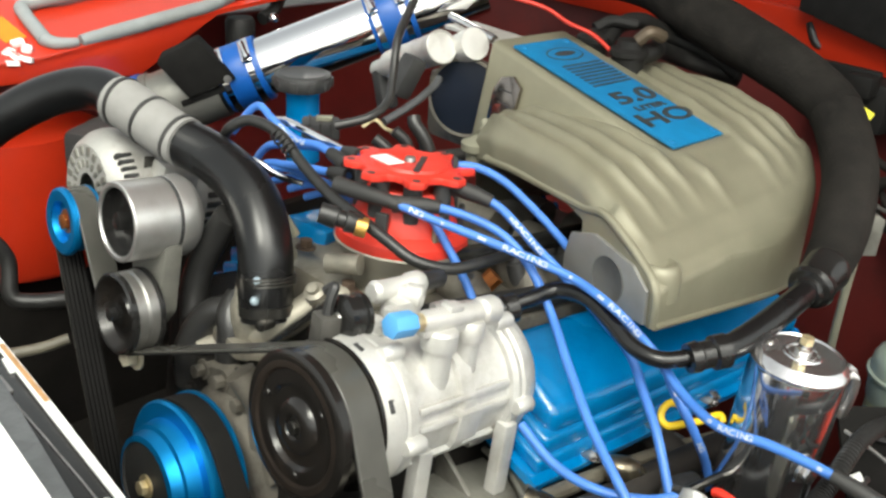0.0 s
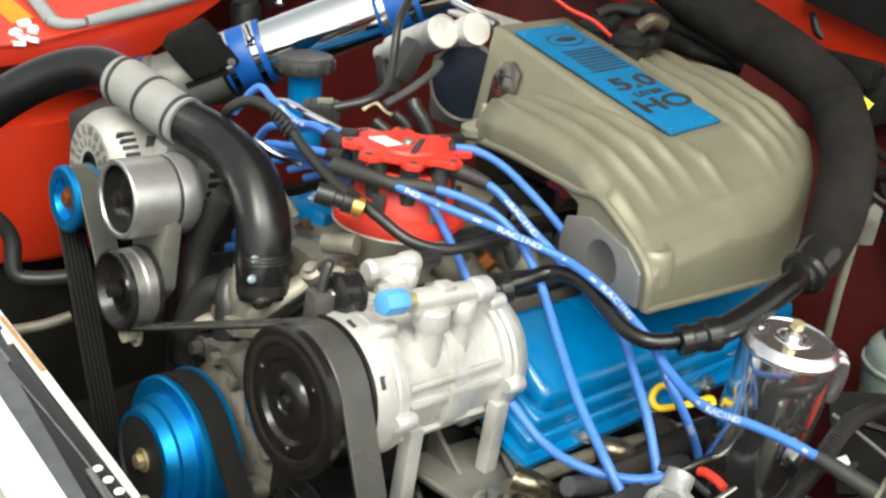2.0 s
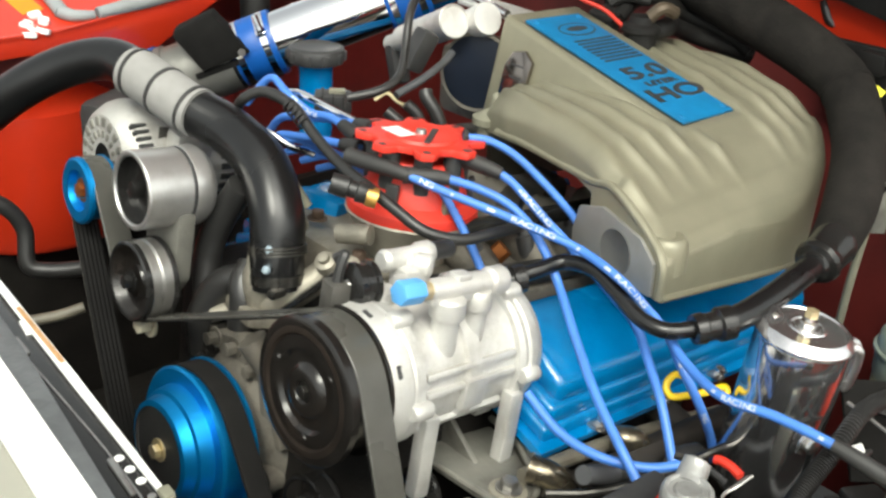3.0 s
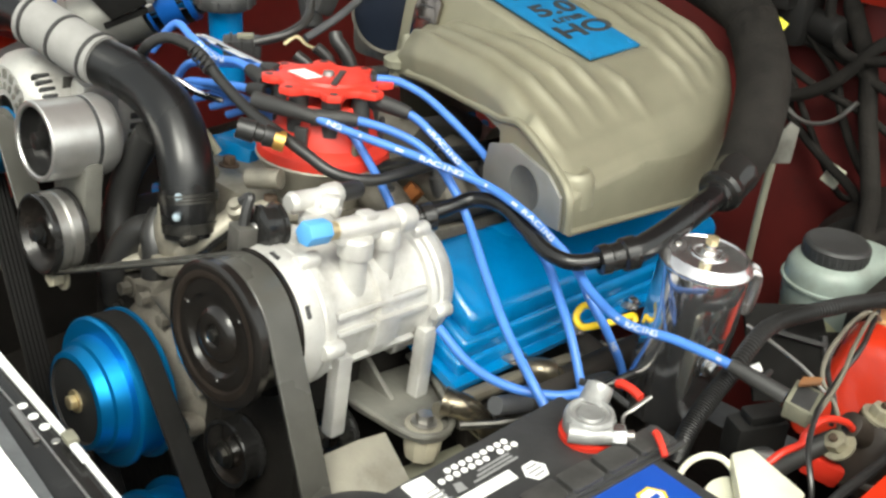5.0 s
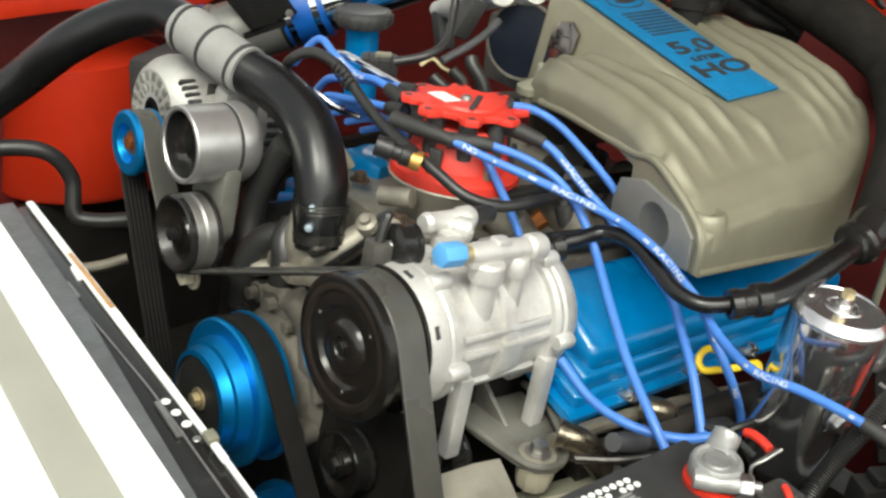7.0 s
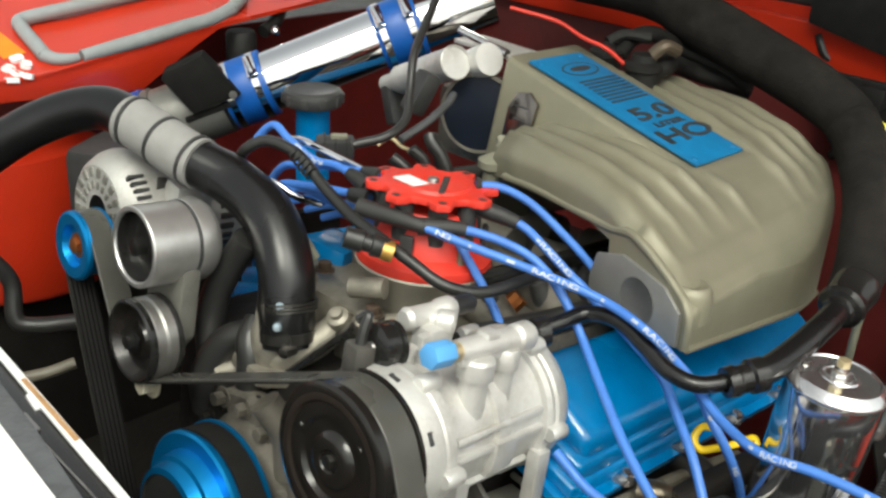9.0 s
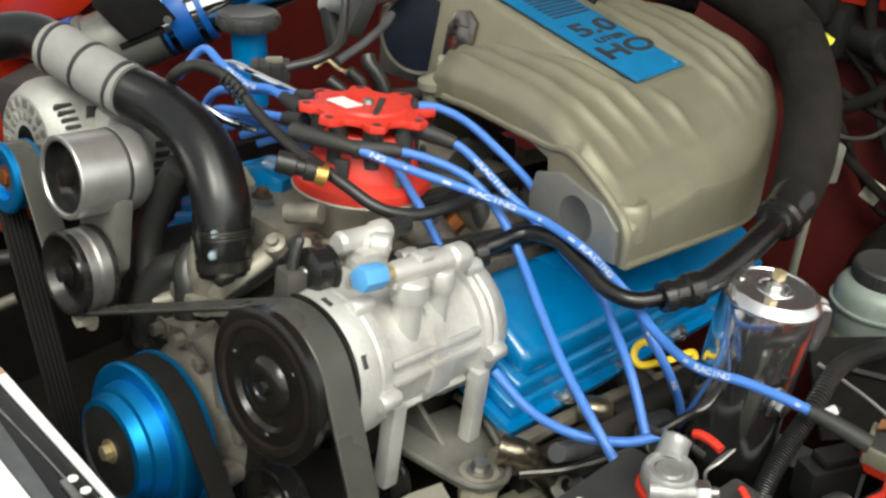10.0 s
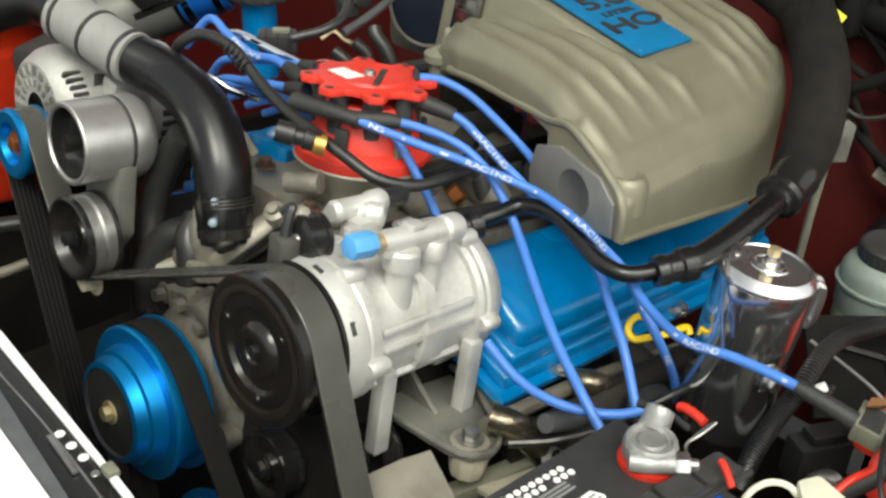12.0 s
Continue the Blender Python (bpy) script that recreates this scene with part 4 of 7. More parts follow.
        bm.faces.new((bend[k], bend[j], low[j], low[k]))
    part("runner_cover", bm, PLENUM, t, "fan-shaped ribbed cover", angle=88)
    # front flange with its round port
    fl = prism([(0.004, 0.003), (0.124, -0.008), (0.127, 0.020), (0.120, 0.048), (0.085, 0.060), (0.028, 0.052), (0.006, 0.036)], 0.005, 0.002)
    fm = Matrix.Translation((0.3685, -0.271, 0.716)) @ Matrix((Vector((0.235, 0.972, 0)), Vector((0, 0, 1)), Vector((-0.972, 0.235, 0)))).transposed().to_4x4()
    bmesh.ops.transform(fl, matrix=fm, verts=fl.verts[:])
    flange = part("end_flange", fl, FLANGE, t, "lighter machined end face")
    # flat darker disc stands in for the shadow of a shallow recess
    port = lathe([(0.0052, 0.0228), (0.0058, 0.0220), (0.0052, 0.0210), (0.0051, 0.0)], 36)
    bmesh.ops.transform(port, matrix=fm @ Matrix.Translation((0.0585, 0.0250, 0)) @ UP, verts=port.verts[:])
    part("port", port, PORT_GREY, flange, "round port, recess shade painted as darker grey")
    part("boss", lathe([(-0.01, 0.0205), (0.010, 0.0200), (0.0175, 0.0185), (0.0220, 0.0160), (0.0235, 0.0135), (0.0228, 0.0105), (0.0205, 0.0075), (0.0198, 0.0)], 28, Matrix.Translation((0.393, -0.2575, 0.748)) @ UP), PLENUM, t)
    part("edge_bead", tube([(0.368, -0.273, 0.720), (0.368, -0.273, 0.746), (0.371, -0.266, 0.760), (0.375, -0.254, 0.768), (0.380, -0.230, 0.782), (0.387, -0.195, 0.797), (0.395, -0.165, 0.792), (0.405, -0.13, 0.790), (0.42, -0.05, 0.790), (0.43, 0.0, 0.786)], 0.0045, 10), PLENUM, t)
    part("bottom_bead", tube([(0.368, -0.2755, 0.7205), (0.42, -0.2755, 0.712), (0.50, -0.2755, 0.699), (0.575, -0.2750, 0.687), (0.625, -0.269, 0.679), (0.680, -0.257, 0.670)], 0.0035, 8), PLENUM, t)
    # plenum box below the plate
    bx = bmesh.new()
    low_z = 0.765
    y0, y1 = -0.150, 0.093
    s = [(0.515, y0, 0.8255), (0.655, y0, 0.8235), (0.655, y1, 0.8835), (0.524, y1, 0.8862)]
    bt = [(0.490, y0 + 0.06, low_z), (0.665, y0 + 0.06, low_z), (0.665, y1, low_z), (0.497, y1, low_z)]
    tv, bv = [bx.verts.new(p) for p in s], [bx.verts.new(p) for p in bt]
    bx.faces.new(tv)
    bx.faces.new(bv[::-1])
    for i in range(4):
        bx.faces.new((tv[i], bv[i], bv[(i + 1) % 4], tv[(i + 1) % 4]))
    bmesh.ops.recalc_face_normals(bx, faces=bx.faces[:])
    bmesh.ops.bevel(bx, geom=bx.edges[:], offset=0.007, segments=3, affect='EDGES', profile=0.5)
    part("plenum_box", bx, PLENUM, t, "upright cast box")
    # plate
    pm = Matrix.Translation((0.576, -0.052, 0.8518)) @ Matrix((Vector((0.999, 0.0, -0.02)), Vector((0.0, 0.966, 0.2395)), Vector((0.02, -0.24, 0.966)))).transposed().to_4x4()
    pl = prism([(-0.0465, -0.119), (0.0465, -0.119), (0.0465, 0.119), (-0.0465, 0.119)], 0.003, 0.0008)
    bmesh.ops.transform(pl, matrix=pm, verts=pl.verts[:])
    plate = part("name_plate", pl, BLUE_PLATE, t, "blue painted plate with black lettering")
    oval = [(0.030 * math.cos(a * math.pi / 16), 0.0150 * math.sin(a * math.pi / 16)) for a in range(32)]
    ob = prism(oval, 0.0006)
    bmesh.ops.transform(ob, matrix=pm @ Matrix.Translation((0.006, 0.084, 0.0028)), verts=ob.verts[:])
    part("oval_emblem", ob, PLASTIC, plate, "black oval emblem")
    ob = prism([(0.92 * x, 0.84 * y) for x, y in oval], 0.0006)
    bmesh.ops.transform(ob, matrix=pm @ Matrix.Translation((0.006, 0.084, 0.0031)), verts=ob.verts[:])
    part("oval_field", ob, BLUE_PLATE, plate)
    ob = prism([(0.6 * x, 0.36 * y) for x, y in oval], 0.0005)
    bmesh.ops.transform(ob, matrix=pm @ Matrix.Translation((0.006, 0.084, 0.0036)), verts=ob.verts[:])
    part("oval_mark", ob, PLASTIC, plate)
    for k in range(8):
        part("stripe", box(0.068, 0.0026, 0.0008, (0.007, 0.058 - 0.0068 * k, 0.0033), 0, pm), PLASTIC, plate)
    for body, size, y, sx in (("5.0", 0.034, -0.022, 1.75), ("LITER", 0.0115, -0.0455, 1.9), ("HO", 0.034, -0.069, 1.8)):
        tm = text_mesh(body, size, 0.0004, 0.0008 if size > 0.02 else 0.0004)
        bmesh.ops.transform(tm, matrix=pm @ Matrix.Translation((0.007, y, 0.0034)) @ Matrix.Diagonal((sx, 1.0, 1, 1)), verts=tm.verts[:])
        part("lettering", tm, PLASTIC, plate, smooth=False)
    for x in (-0.038, 0.038):
        for y in (-0.110, 0.110):
            part("screw", lathe([(0, 0.0035), (0.0015, 0.003), (0.002, 0)], 14, pm @ Matrix.Translation((x, y, 0.003)) @ UP), BLUE_PLATE, plate)
    # chrome badge on the front wall
    bd = prism([(1.0 * u, 1.08 * v) for u, v in ((-0.020, -0.026), (-0.006, -0.031), (0.012, -0.024), (0.018, -0.004), (0.020, 0.020), (0.006, 0.030), (-0.012, 0.026), (-0.020, 0.010))], 0.006, 0.002)
    bmm = Matrix.Translation((0.5070, 0.046, 0.823)) @ Matrix((Vector((0, -1, 0)), Vector((0.218, 0, 0.976)), Vector((-0.976, 0, 0.218)))).transposed().to_4x4()
    bmesh.ops.transform(bd, matrix=bmm, verts=bd.verts[:])
    badge = part("badge", bd, DARK_CHROME, t, "chrome shield badge")
    for y, w in ((0.014, 0.020), (0.0, 0.018), (-0.014, 0.016)):
        part("badge_line", box(w, 0.002, 0.001, (0, y, 0.0062), 0, bmm), PLASTIC, badge)
    return t


plenum()


# ---- distributor ----
def distributor():
    t = thing("distributor", pose(0.285, -0.025, 0.702, 0, 5, 0), "distributor with red cap and red wire retainer", "distributor")
    part("body", lathe([(-0.06, 0.034), (-0.01, 0.044), (0.008, 0.050), (0.022, 0.058), (0.034, 0.066), (0.037, 0.0675), (0.039, 0.066)], 40, UP), CAST_TAN, t, "dirty cast body")
    part("cap_base", lathe([(0.038, 0.066), (0.041, 0.0665), (0.048, 0.065), (0.052, 0.060), (0.056, 0.054), (0.085, 0.046), (0.095, 0.040), (0.096, 0)], 44, UP), RED_CAP, t, "red cap skirt")
    outline = []
    for k in range(8):
        a0 = 2 * math.pi * (k + 0.2) / 8
        for da, r in ((-0.24, 0.050), (-0.19, 0.057), (-0.10, 0.064), (0.10, 0.064), (0.19, 0.057), (0.24, 0.050), (0.36, 0.048)):
            outline.append((r * math.cos(a0 + da), r * math.sin(a0 + da)))
    part("retainer", prism(outline, 0.007, 0.0015, Matrix.Translation((0, 0, 0.108))), RED_CAP, t, "red wire retainer with eight ears")
    part("retainer_dome", lathe([(0.114, 0.038), (0.118, 0.036), (0.119, 0.015), (0.117, 0.010), (0.117, 0)], 36, UP), RED_CAP, t)
    for k in range(8):
        a0 = 2 * math.pi * (k + 0.2) / 8
        m = Matrix.Translation((0.057 * math.cos(a0), 0.057 * math.sin(a0), 0.1152))
        part("ear_hole", lathe([(0, 0.0042), (0.0003, 0.0)], 12, m @ UP), PLASTIC, t)
        part("tower", lathe([(0.07, 0.010), (0.108, 0.009)], 14, Matrix.Translation((0.042 * math.cos(a0), 0.042 * math.sin(a0), 0)) @ UP), PLASTIC, t, "black terminal tower")
    part("screw", lathe([(0.117, 0.006), (0.121, 0.005), (0.1215, 0)], 14, UP), STEEL, t)
    part("slot", box(0.006, 0.05, 0.002, (0.012, -0.012, 0.1192), 0.0005, Matrix.Rotation(radians(-52), 4, 'Z')), PLASTIC, t)
    for a, w, mat_clip in ((205, 0.013, PLASTIC), (262, 0.009, OLIVE), (318, 0.011, PLASTIC)):
        part("cap_clip", box(0.006, w, 0.026, (0.0555, 0, 0.066), 0.002, Matrix.Rotation(radians(a), 4, 'Z')), mat_clip, t, "small spring clip on the cap")
    # maker's mark as plain white bars
    for k, (x, w) in enumerate(((-0.010, 0.007), (0.0, 0.007), (0.010, 0.007))):
        part("maker_mark", box(w * 1.25, 0.020, 0.001, (x, 0.0, 0.1196), 0.0002, pose(-0.024, 0.006, 0, 0, 0, -92)), WHITE_PRINT, t, "white printed bar")
    return t


distributor()


# ---- hoses ----
rad_hose = thing("radiator_hose", pose(0, 0, 0), "black radiator hose with a grey taped sleeve", "hose")
part("hose", tube([(-0.10, 0.50, 0.62), (-0.05, 0.475, 0.675), (0.02, 0.43, 0.74), (0.06, 0.376, 0.793), (0.103, 0.336, 0.825), (0.133, 0.292, 0.838), (0.143, 0.238, 0.83), (0.155, 0.179, 0.814), (0.176, 0.126, 0.797), (0.177, 0.071, 0.777), (0.167, 0.035, 0.744), (0.158, 0.022, 0.708), (0.154, 0.015, 0.676)], [0.0228, 0.0228, 0.0228, 0.0228, 0.0232, 0.0245, 0.0262, 0.0266, 0.0262], 24), HOSE_GLOSS, rad_hose)
slv = part("sleeve", tube([(0.1385, 0.256, 0.8335), (0.143, 0.238, 0.83), (0.155, 0.179, 0.814), (0.160, 0.160, 0.810)], 0.0262, 24), GREY_SLEEVE, rad_hose, "grey taped sleeve")
for p, d in (((0.1405, 0.248, 0.8325), (0.3, -1, -0.15)), ((0.149, 0.208, 0.822), (0.2, -1, -0.27)), ((0.158, 0.168, 0.812), (0.25, -1, -0.28))):
    part("band", lathe([(-0.002, 0.0258), (-0.002, 0.0272), (0.002, 0.0272), (0.002, 0.0258)], 28, frame_to(p, d)), RUBBER_MATT, slv, "dark band")
part("clamp", lathe([(-0.005, 0.0262), (-0.005, 0.0278), (0.005, 0.0278), (0.005, 0.0262)], 32, frame_to((0.1555, 0.0165, 0.686), (0.12, 0.2, 1))), DARK_STEEL, rad_hose, "dark wire clamp")
for p in ((0.1402, 0.0082, 0.7225), (0.1325, 0.0020, 0.7065)):
    part("clamp_pin", lathe([(-0.004, 0.0042), (0.002, 0.0042), (0.0036, 0.0030), (0.0040, 0)], 12, frame_to(p, (-0.6, -0.75, 0.2))), PIN_BLUE, rad_hose, "pale blue zinc pin end")
for a in (0.7165, 0.7130, 0.7095):
    part("clamp_wire", lathe([(-0.0014, 0.0268), (-0.0010, 0.0284), (0.0010, 0.0284), (0.0014, 0.0268)], 36, frame_to((0.1590, 0.0215, a), (0.16, 0.28, 1))), DARK_STEEL, rad_hose, "shiny spring clamp wire")
part("clamp_screw", box(0.018, 0.010, 0.008, (0.137, -0.0075, 0.684), 0.003), DARK_STEEL, rad_hose)

ac_line = thing("ac_suction_line", pose(0, 0, 0), "black air conditioning line with foam-wrapped section", "hose")
part("front_hose", tube([(0.258, -0.178, 0.732), (0.292, -0.191, 0.738), (0.318, -0.201, 0.743), (0.322, -0.232, 0.747), (0.319, -0.262, 0.738), (0.314, -0.291, 0.728), (0.32, -0.317, 0.725), (0.345, -0.335, 0.728)], 0.0073, 16), HOSE_GLOSS, ac_line)
part("fitting", lathe([(-0.016, 0.009), (-0.015, 0.0135), (-0.004, 0.0135), (-0.003, 0.011), (0.002, 0.011), (0.003, 0.0135), (0.014, 0.0135), (0.016, 0.010)], 24, frame_to((0.266, -0.182, 0.732), (0.9, -0.35, 0.1))), BLACK_GLOSS, ac_line)
part("ferrule", lathe([(-0.016, 0.008), (-0.015, 0.0130), (-0.006, 0.0135), (-0.004, 0.0120), (0.006, 0.0120), (0.008, 0.0150), (0.020, 0.0150), (0.022, 0.0118)], 24, frame_to((0.350, -0.338, 0.7285), (0.85, -0.45, 0.12))), BLACK_GLOSS, ac_line, "black crimped ferrule")
part("pipe", tube([(0.352, -0.339, 0.729), (0.375, -0.348, 0.732), (0.415, -0.352, 0.738), (0.463, -0.352, 0.745), (0.521, -0.347, 0.748)], 0.0118, 18), HOSE_GLOSS, ac_line)
part("collar", lathe([(-0.020, 0.0118), (-0.019, 0.0150), (-0.012, 0.0160), (-0.010, 0.0210), (-0.005, 0.0225), (-0.002, 0.0205), (0.004, 0.0205), (0.018, 0.0212), (0.026, 0.0222), (0.030, 0.0215)], 28, frame_to((0.515, -0.347, 0.748), (0.9, 0.05, 0.25))), BLACK_GLOSS, ac_line, "black rubber collar")
part("sleeve_seam", lathe([(-0.004, 0.0292), (-0.003, 0.0306), (0.002, 0.0308), (0.004, 0.0295)], 32, frame_to((0.772, -0.220, 0.837), (0.36, 0.75, 0.42))), FOAM, ac_line)
part("foam_sleeve", tube([(0.518, -0.346, 0.745), (0.561, -0.337, 0.752), (0.624, -0.317, 0.768), (0.708, -0.277, 0.799), (0.772, -0.220, 0.837), (0.794, -0.176, 0.853), (0.814, -0.115, 0.868), (0.830, -0.041, 0.884), (0.836, 0.033, 0.904), (0.845, 0.110, 0.925), (0.90, 0.33, 0.915)], [0.0200, 0.0235, 0.0275, 0.0295, 0.0295, 0.0315, 0.0340, 0.0355, 0.0360, 0.0360, 0.0360], 28), FOAM, ac_line, "thick matt foam sleeve")

vac = thing("vacuum_hose", pose(0, 0, 0), "thin black coolant hose with a gold clip", "hose")
part("hose", tube([(0.20, 0.16, 0.80), (0.197, 0.137, 0.825), (0.21, 0.118, 0.836), (0.22, 0.083, 0.829), (0.22, 0.048, 0.81), (0.216, 0.006, 0.797), (0.215, -0.025, 0.79), (0.214, -0.052, 0.786), (0.219, -0.079, 0.776), (0.23, -0.109, 0.762), (0.257, -0.128, 0.754), (0.293, -0.134, 0.753), (0.342, -0.126, 0.745)], 0.0056, 16), RUBBER, vac)
part("connector", lathe([(-0.024, 0.0), (-0.024, 0.0095), (-0.008, 0.0102), (-0.007, 0.0078), (0.0, 0.0078), (0.001, 0.0102), (0.014, 0.0092), (0.018, 0.007)], 22, frame_to((0.196, -0.050, 0.790), (0.66, -0.62, -0.26))), RUBBER, vac, "black rubber connector")
part("gold_clip", lathe([(-0.005, 0.0065), (-0.005, 0.0094), (0.005, 0.0094), (0.005, 0.0065)], 22, frame_to((0.2055, -0.061, 0.785), (0.66, -0.62, -0.26))), BRASS, vac, "gold band clip")
for k in range(5):
    part("rib", lathe([(-0.0015, 0.0058), (-0.0012, 0.0074), (0.0012, 0.0074), (0.0015, 0.0058)], 18, frame_to((0.2185, 0.062 + 0.006 * k, 0.8175 + 0.0028 * k), (0, 1, 0.45))), RUBBER, vac)


# ---- ignition wires ----
def spark_wire(pts, label, boot0=0.12, boot1=0.0, r=0.0042, writing=()):
    t = thing("ignition_wire", pose(0, 0, 0), label, "ignition wire", "blue ignition wires")
    path = smooth_path(pts, 10)
    part("wire", tube(path, r, 12, smooth_it=False), BLUE_WIRE, t)
    n = len(path)
    if boot0:
        part("boot", tube(path[:max(3, int(n * boot0))], [r * 2.0, r * 1.9, r * 1.5], 12, smooth_it=False), RUBBER_MATT, t, "black rubber boot")
    if boot1:
        part("boot", tube(path[n - max(3, int(n * boot1)):], [r * 1.35, r * 1.6, r * 1.7], 12, smooth_it=False), RUBBER_MATT, t, "black rubber boot")
    run = [0.0]
    for p, q in zip(path, path[1:]):
        run.append(run[-1] + (q - p).length)
    for f, body, size, wide in writing:
        letters = body or "|"
        step = size * 0.62 * wide
        tm = bmesh.new()
        for k, ch in enumerate(letters):
            at = f * run[-1] + (k - (len(letters) - 1) / 2) * step
            i = max(1, min(n - 2, next((j for j in range(n) if run[j] >= at), n - 2)))
            p = path[i - 1].lerp(path[i], (at - run[i - 1]) / max(1e-6, run[i] - run[i - 1]))
            d = (path[i + 1] - path[i - 1]).normalized()
            eye = (Vector((-0.32, -0.72, 1.14)) - p).normalized()
            up = (eye - d * eye.dot(d)).normalized()
            one = text_mesh(ch, size, 0.00015, 0.0002) if body else box(size, 0.0030, 0.0004)
            lm = Matrix((d, up.cross(d), up)).transposed().to_4x4() @ Matrix.Diagonal((wide, 1, 1, 1))
            merge(tm, one, Matrix.Translation(p + up * (r + 0.0001)) @ lm)
        part("printing", tm, WIRE_PRINT, t, "white printed lettering", smooth=False)
    return t


W = "blue silicone ignition wire with white print and black boot"
spark_wire([(0.225, 0.0, 0.802), (0.243, -0.056, 0.799), (0.263, -0.095, 0.789), (0.2875, -0.1404, 0.778), (0.3035, -0.182, 0.7705), (0.317, -0.221, 0.762), (0.3145, -0.267, 0.7535), (0.333, -0.285, 0.728), (0.338, -0.302, 0.714), (0.326, -0.3365, 0.7005), (0.306, -0.384, 0.7013), (0.311, -0.428, 0.7046), (0.3155, -0.475, 0.703), (0.322, -0.52, 0.694)], W, 0.10, 0.09, writing=((0.150, "NG", 0.0066, 1.7), (0.195, "", 0.003, 1.0), (0.262, "", 0.008, 1.0), (0.335, "RACING", 0.0066, 1.8), (0.415, "", 0.003, 1.0), (0.478, "", 0.007, 1.0), (0.525, "RACING", 0.0066, 1.6), (0.752, "", 0.004, 1.0), (0.79, "RACING", 0.0066, 1.15), (0.905, "", 0.004, 1.0)))
spark_wire([(0.245, -0.058, 0.797), (0.277, -0.088, 0.795), (0.301, -0.127, 0.785), (0.311, -0.155, 0.77), (0.312, -0.182, 0.748), (0.309, -0.205, 0.724), (0.283, -0.250, 0.701), (0.257, -0.298, 0.678), (0.24, -0.342, 0.656), (0.235, -0.37, 0.635)], W, 0.13)
spark_wire([(0.305, -0.066, 0.806), (0.323, -0.11, 0.797), (0.332, -0.134, 0.781), (0.335, -0.16, 0.765), (0.338, -0.182, 0.753), (0.343, -0.202, 0.738), (0.348, -0.234, 0.717), (0.347, -0.268, 0.698), (0.334, -0.296, 0.678), (0.315, -0.328, 0.657), (0.298, -0.358, 0.623)], W, 0.115, writing=((0.20, "", 0.004, 1.0), (0.265, "RACING", 0.0066, 1.7)))
WIRE_FAR = [(0.329, -0.049, 0.815), (0.349, -0.065, 0.812), (0.366, -0.086, 0.80), (0.38, -0.111, 0.779), (0.392, -0.136, 0.756), (0.40, -0.152, 0.737), (0.401, -0.164, 0.715)]
spark_wire(WIRE_FAR, W, 0.06)
spark_wire([(0.279, -0.069, 0.785), (0.284, -0.092, 0.758), (0.288, -0.112, 0.732), (0.29, -0.13, 0.705), (0.286, -0.147, 0.68)], W, 0.0)
spark_wire([(0.227, -0.250, 0.665), (0.226, -0.289, 0.648), (0.233, -0.327, 0.642), (0.255, -0.362, 0.641), (0.285, -0.383, 0.645)], W, 0.0)
spark_wire([(0.258, 0.025, 0.806), (0.261, 0.073, 0.812), (0.255, 0.103, 0.811), (0.25, 0.137, 0.824), (0.249, 0.166, 0.832), (0.234, 0.19, 0.80)], W, 0.15, writing=((0.45, "RACING", 0.0066, 1.6),))
spark_wire([(0.275, 0.026, 0.812), (0.275, 0.076, 0.806), (0.254, 0.115, 0.802), (0.246, 0.142, 0.795), (0.243, 0.165, 0.77)], W, 0.15)
spark_wire([(0.251, 0.014, 0.80), (0.247, 0.064, 0.793), (0.241, 0.104, 0.787), (0.236, 0.133, 0.78), (0.236, 0.16, 0.755)], W, 0.15)
spark_wire([(0.361, -0.275, 0.707), (0.355, -0.301, 0.695), (0.349, -0.319, 0.68), (0.35, -0.335, 0.662), (0.36, -0.344, 0.637), (0.381, -0.345, 0.603), (0.391, -0.348, 0.573)], W, 0.0, writing=((0.30, "", 0.004, 1.0), (0.60, "NG", 0.0066, 1.4)))
# fuel line and small pipes behind the distributor
solo("chrome_line", tube([(0.262, 0.16, 0.815), (0.262, 0.13, 0.822), (0.275, 0.08, 0.813), (0.282, 0.05, 0.807)], 0.0042, 10), CHROME, "thin chrome fuel line behind the distributor", "pipe")
solo("chrome_elbow", tube([(0.205, 0.125, 0.79), (0.21, 0.11, 0.795), (0.22, 0.09, 0.785), (0.235, 0.065, 0.78)], 0.0036, 10), CHROME, "bent chrome vacuum pipe", "pipe")

# ---- chrome canister ----
can = thing("chrome_canister", pose(0.4175, -0.3915, 0.7290, 3.4, 2.5, 0) @ Matrix.Scale(0.90, 4), "chrome round canister with a bolted lid and hooks", "canister")
part("shell", lathe([(-0.185, 0), (-0.185, 0.044), (-0.18, 0.047), (-0.012, 0.0458), (-0.010, 0.045)], 56, UP), CAN_CHROME, can)
lid = part("lid", lathe([(-0.0105, 0.0455), (-0.010, 0.0472), (-0.0072, 0.0474), (-0.0058, 0.0468), (0.0005, 0.0412), (0.0018, 0.0395), (0.0018, 0.0380), (0.0004, 0.0365), (0.0008, 0.0190), (0.0022, 0.0175), (0.0022, 0.0155), (0.0006, 0.0145), (0.001, 0)], 56, UP), LID_CHROME, can, "flat chrome lid with a bevelled rim")
part("lid_nut", hexbolt(0.0085, 0.005, Matrix.Translation((0, 0, 0.0008))), ALU_BRIGHT, lid, "bright plated nut")
part("lid_stud", lathe([(0.0, 0.0052), (0.0085, 0.0052), (0.0095, 0.0046), (0.011, 0.0046)], 18, UP), ALU_BRIGHT, lid)
part("lid_bolt", hexbolt(0.0068, 0.0075, Matrix.Translation((0, 0, 0.0100)) @ Matrix.Rotation(0.4, 4, "Z"), None, False), PALE_BRASS, lid, "pale brass hexagon bolt")
